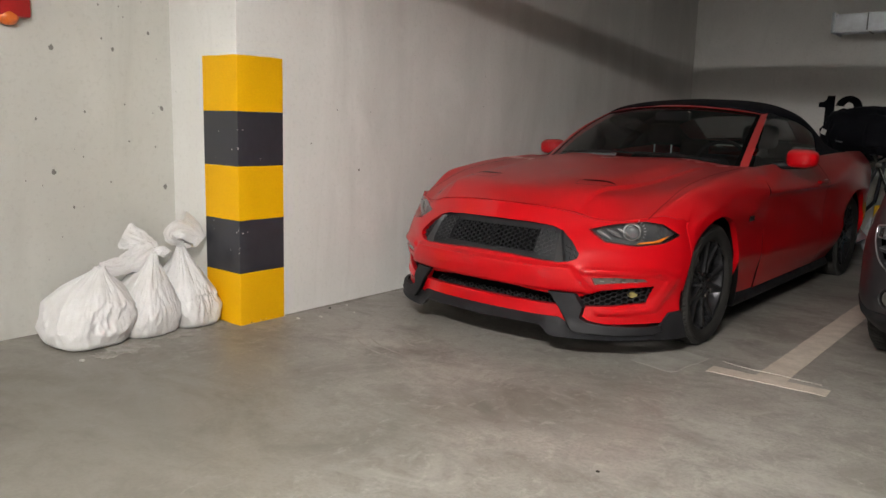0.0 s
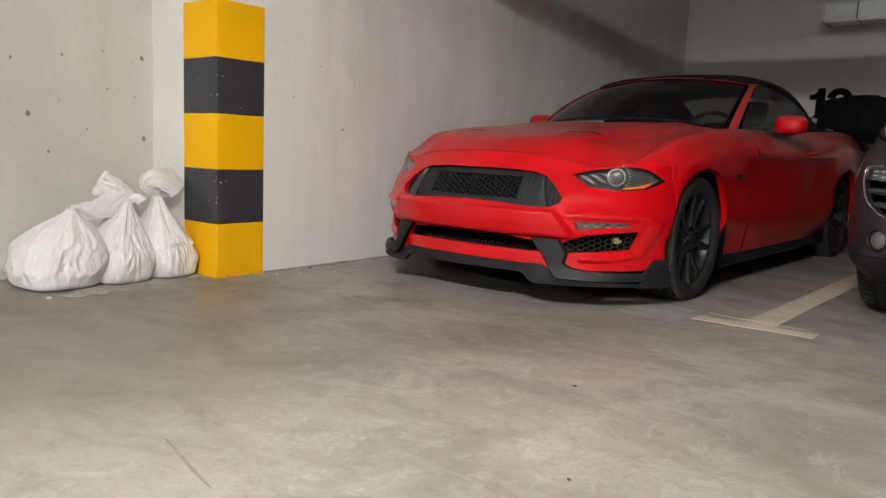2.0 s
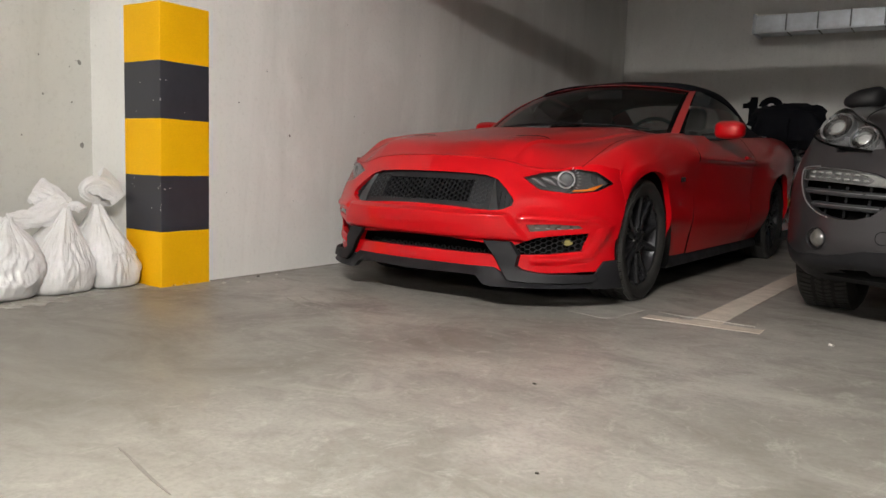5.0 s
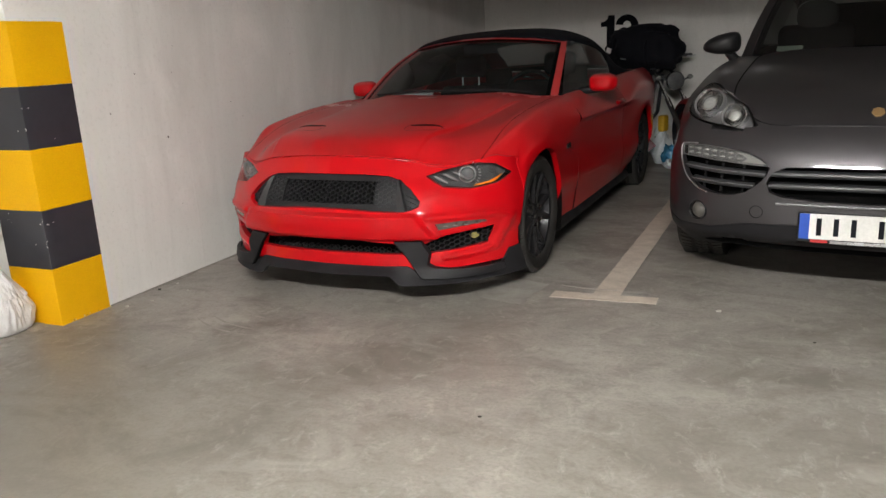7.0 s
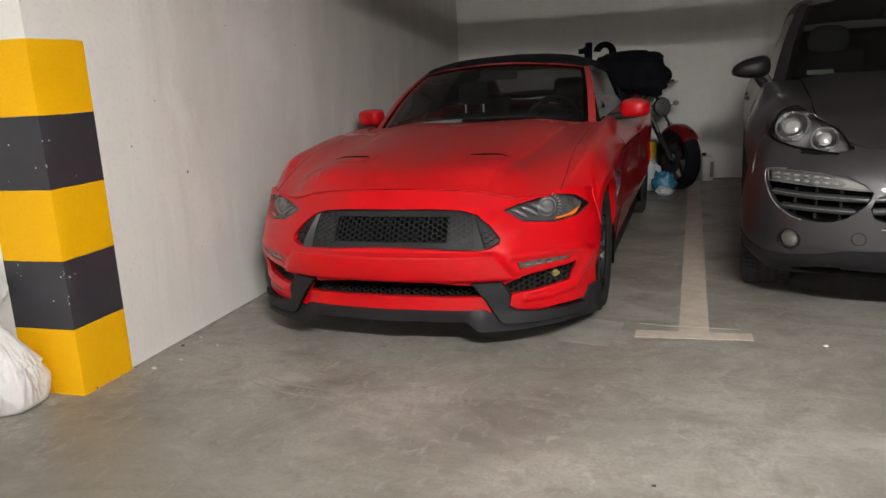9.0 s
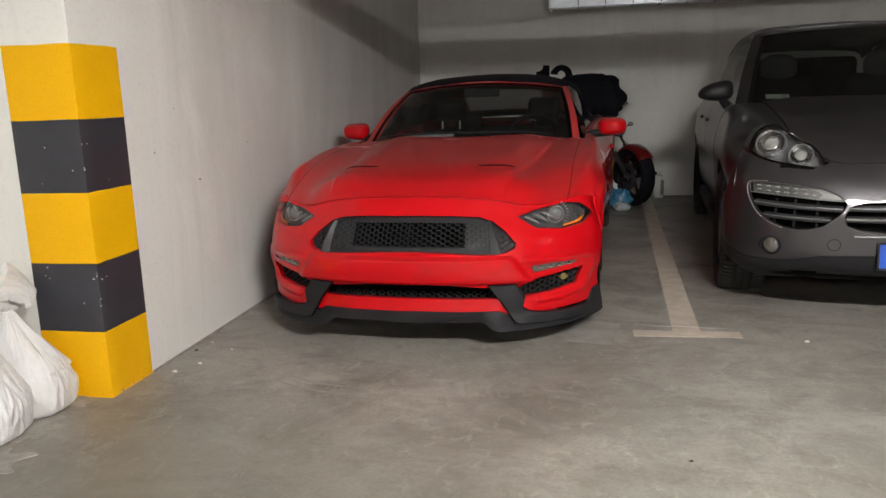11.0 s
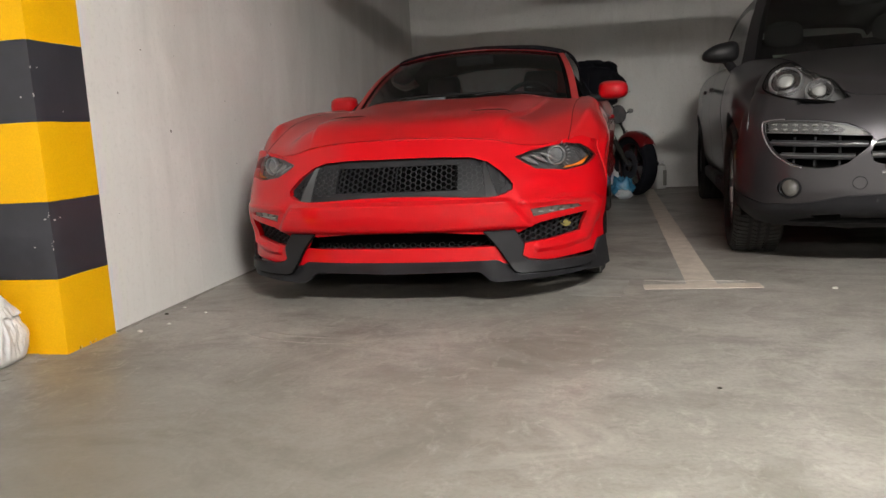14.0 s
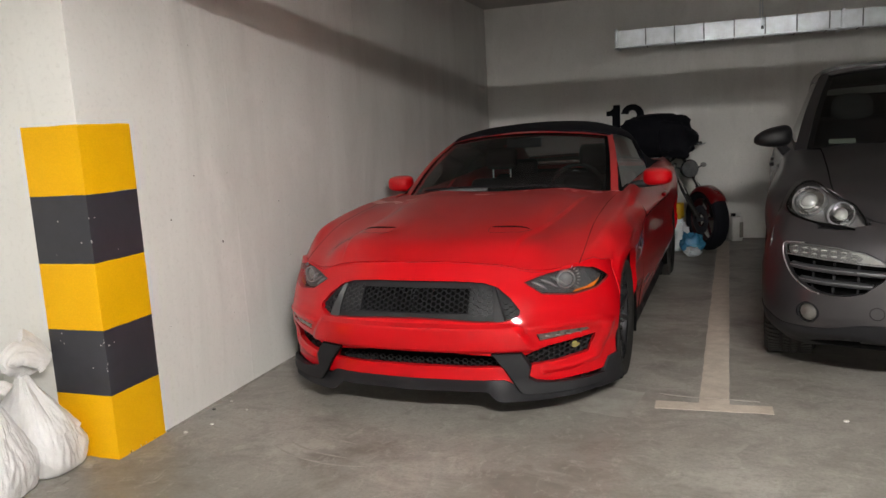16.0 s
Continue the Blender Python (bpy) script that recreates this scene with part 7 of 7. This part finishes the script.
    for k in range(6):
        part("cooling_fin", box(-0.15, 0.15, -0.15, 0.15, -0.004, 0.004, m=eng @ Matrix.Translation((0.06, 0, 0.19 + 0.022 * k)) @ Matrix.Rotation(radians(-12), 4, "Y")), M_PLASTIC, bike)
    part("engine_cover", box(-0.035, 0.035, -0.055, 0.055, -0.08, 0.08, 0.02, 3, m=Matrix.Translation((2.115, 5.02, 0.395)) @ Matrix.Rotation(radians(-20), 4, "Z")), mat("yellow_plastic", (0.55, 0.33, 0.01), 0.45, bump=0.0), bike, "yellow plastic guard", 50)
    for s in (1, -1):
        sd = Vector((-body.y, body.x, 0)) * s * 0.11
        part("frame_tube", tube([head + Vector((0, 0, -0.08)) + sd * 0.3, head + body * 0.10 + Vector((0, 0, -0.45)) + sd, head + body * 0.30 + Vector((0, 0, -0.68)) + sd, head + body * 0.75 + Vector((0, 0, -0.60)) + sd, ax + body * 1.24 + sd], 0.018, 8), M_BLK, bike, "", 60)
    part("exhaust", tube([head + body * 0.25 + Vector((0, 0, -0.5)), head + body * 0.3 + Vector((0.05, -0.12, -0.70)), head + body * 0.8 + Vector((0.06, -0.14, -0.66)), head + body * 1.25 + Vector((0.06, -0.14, -0.55))], [0.02, 0.022, 0.03, 0.045], 12), M_SILVER, bike, "", 60)
    part("side_stand", tube([head + body * 0.5 + Vector((0, 0, -0.66)), (head + body * 0.42).xy.to_3d() + Vector((0.10, -0.16, 0.006))], 0.010, 8), M_BLK, bike)
    return head, body, ang


head_, body_, ang_ = motorcycle()
bag = thing("travel_bag", "bulky black nylon bag strapped on the motorcycle", "bag", Matrix.Translation(head_ + body_ * 0.22 + Vector((0, -0.02, 0.15))) @ Matrix.Rotation(ang_, 4, "Z"))
bm = ball(1.0, Matrix(), None, 44, 28)
for v in bm.verts:
    k = v.co.copy()
    q = Vector([math.copysign(abs(c) ** 0.75, c) for c in k])
    n = noise.noise(k * 2.1 + Vector((3.0, 0, 0))) * 0.26 + noise.noise(k * 5.5) * 0.10 + noise.noise(k * 12) * 0.03
    v.co = Vector((q.x * 0.41, q.y * 0.20, q.z * 0.215 - 0.05 * k.x * k.x + 0.04)) * (1 + n)
part("bag_body", bm, M_BAGCLOTH, bag, "", 62)
part("bag_handle", tube([(-0.02, 0, 0.19), (-0.01, 0, 0.235), (0.06, 0, 0.24), (0.08, 0, 0.19)], 0.014, 8), M_BAGCLOTH, bag, "", 60)
for x in (-0.2, 0.17):
    part("bag_strap", tube([(x, 0.215 * math.cos(a), 0.212 * math.sin(a)) for a in steps(0, 2 * math.pi, 26)], 0.012, 6), M_BAGCLOTH, bag, "", 60)
part("bag_tag", box(-0.025, 0.03, -0.004, 0.004, -0.025, 0.025, 0.003, m=Matrix.Translation((-0.24, -0.225, 0.03)) @ Matrix.Rotation(radians(20), 4, "Y")), M_HOUSING, bag, "small white tag")


# ---- small things by the back wall ----
def crumpled(name, label, x, y, sx, sz, material, seed):
    bm = ball(1.0, Matrix(), None, 32, 20)
    for v in bm.verts:
        k = v.co.copy()
        n = noise.noise(k * 1.8 + Vector((seed, 0, 0))) * 0.28 + noise.noise(k * 5 + Vector((0, seed, 0))) * 0.15
        v.co = Vector((k.x * sx, k.y * sx * 0.85, max(0.002, (k.z * 0.5 + 0.46) * sz))) * (1 + n)
        v.co.z = max(v.co.z, 0.001)
    ob = part(name, bm, material, None, "", 50)
    ob.matrix_basis = pose(x, y, 0)
    return tagged(ob, label, "plastic bag", "plastic bags on the floor")


M_BLUEBAG = mat("blue_film", (0.035, 0.16, 0.30), 0.25, col2=(0.06, 0.24, 0.38), bump=0.2)
M_WHITEBAG = mat("white_film", (0.55, 0.60, 0.62), 0.3, col2=(0.45, 0.5, 0.53), bump=0.2)
crumpled("plastic_bag", "crumpled blue plastic bag on the floor by the motorcycle", 2.235, 4.86, 0.11, 0.20, M_BLUEBAG, 2.0)
crumpled("plastic_bag", "crumpled white plastic bag on the floor by the motorcycle", 2.245, 4.69, 0.075, 0.085, M_WHITEBAG, 5.0)
crumpled("plastic_bag", "crumpled pale plastic bag leaning on the motorcycle", 2.10, 5.0, 0.10, 0.34, M_WHITEBAG, 8.0)
can = thing("canister", "white plastic canister with dark cap by the back wall", "canister", pose(2.655, 5.66, 0, 0, 0, 12))
part("can_body", box(-0.055, 0.055, -0.075, 0.075, 0.0, 0.255, 0.018, 3), mat("white_plastic", (0.62, 0.62, 0.60), 0.45, bump=0.0), can, "", 50)
part("can_cap", cyl(0.024, 0.03, Matrix.Translation((-0.025, 0, 0.255)), 16), M_PLASTIC, can, "dark screw cap", 40)
part("can_label", box(0.02, 0.0575, -0.0765, 0.0765, 0.04, 0.20, 0.002), mat("grey_label", (0.22, 0.21, 0.19), 0.5, bump=0.0), can, "grey wrap label")
part("can_handle", tube([(0.0, 0.0, 0.25), (0.01, 0, 0.285), (0.045, 0, 0.285), (0.05, 0, 0.24)], 0.009, 8), M_SACK, can, "", 60)
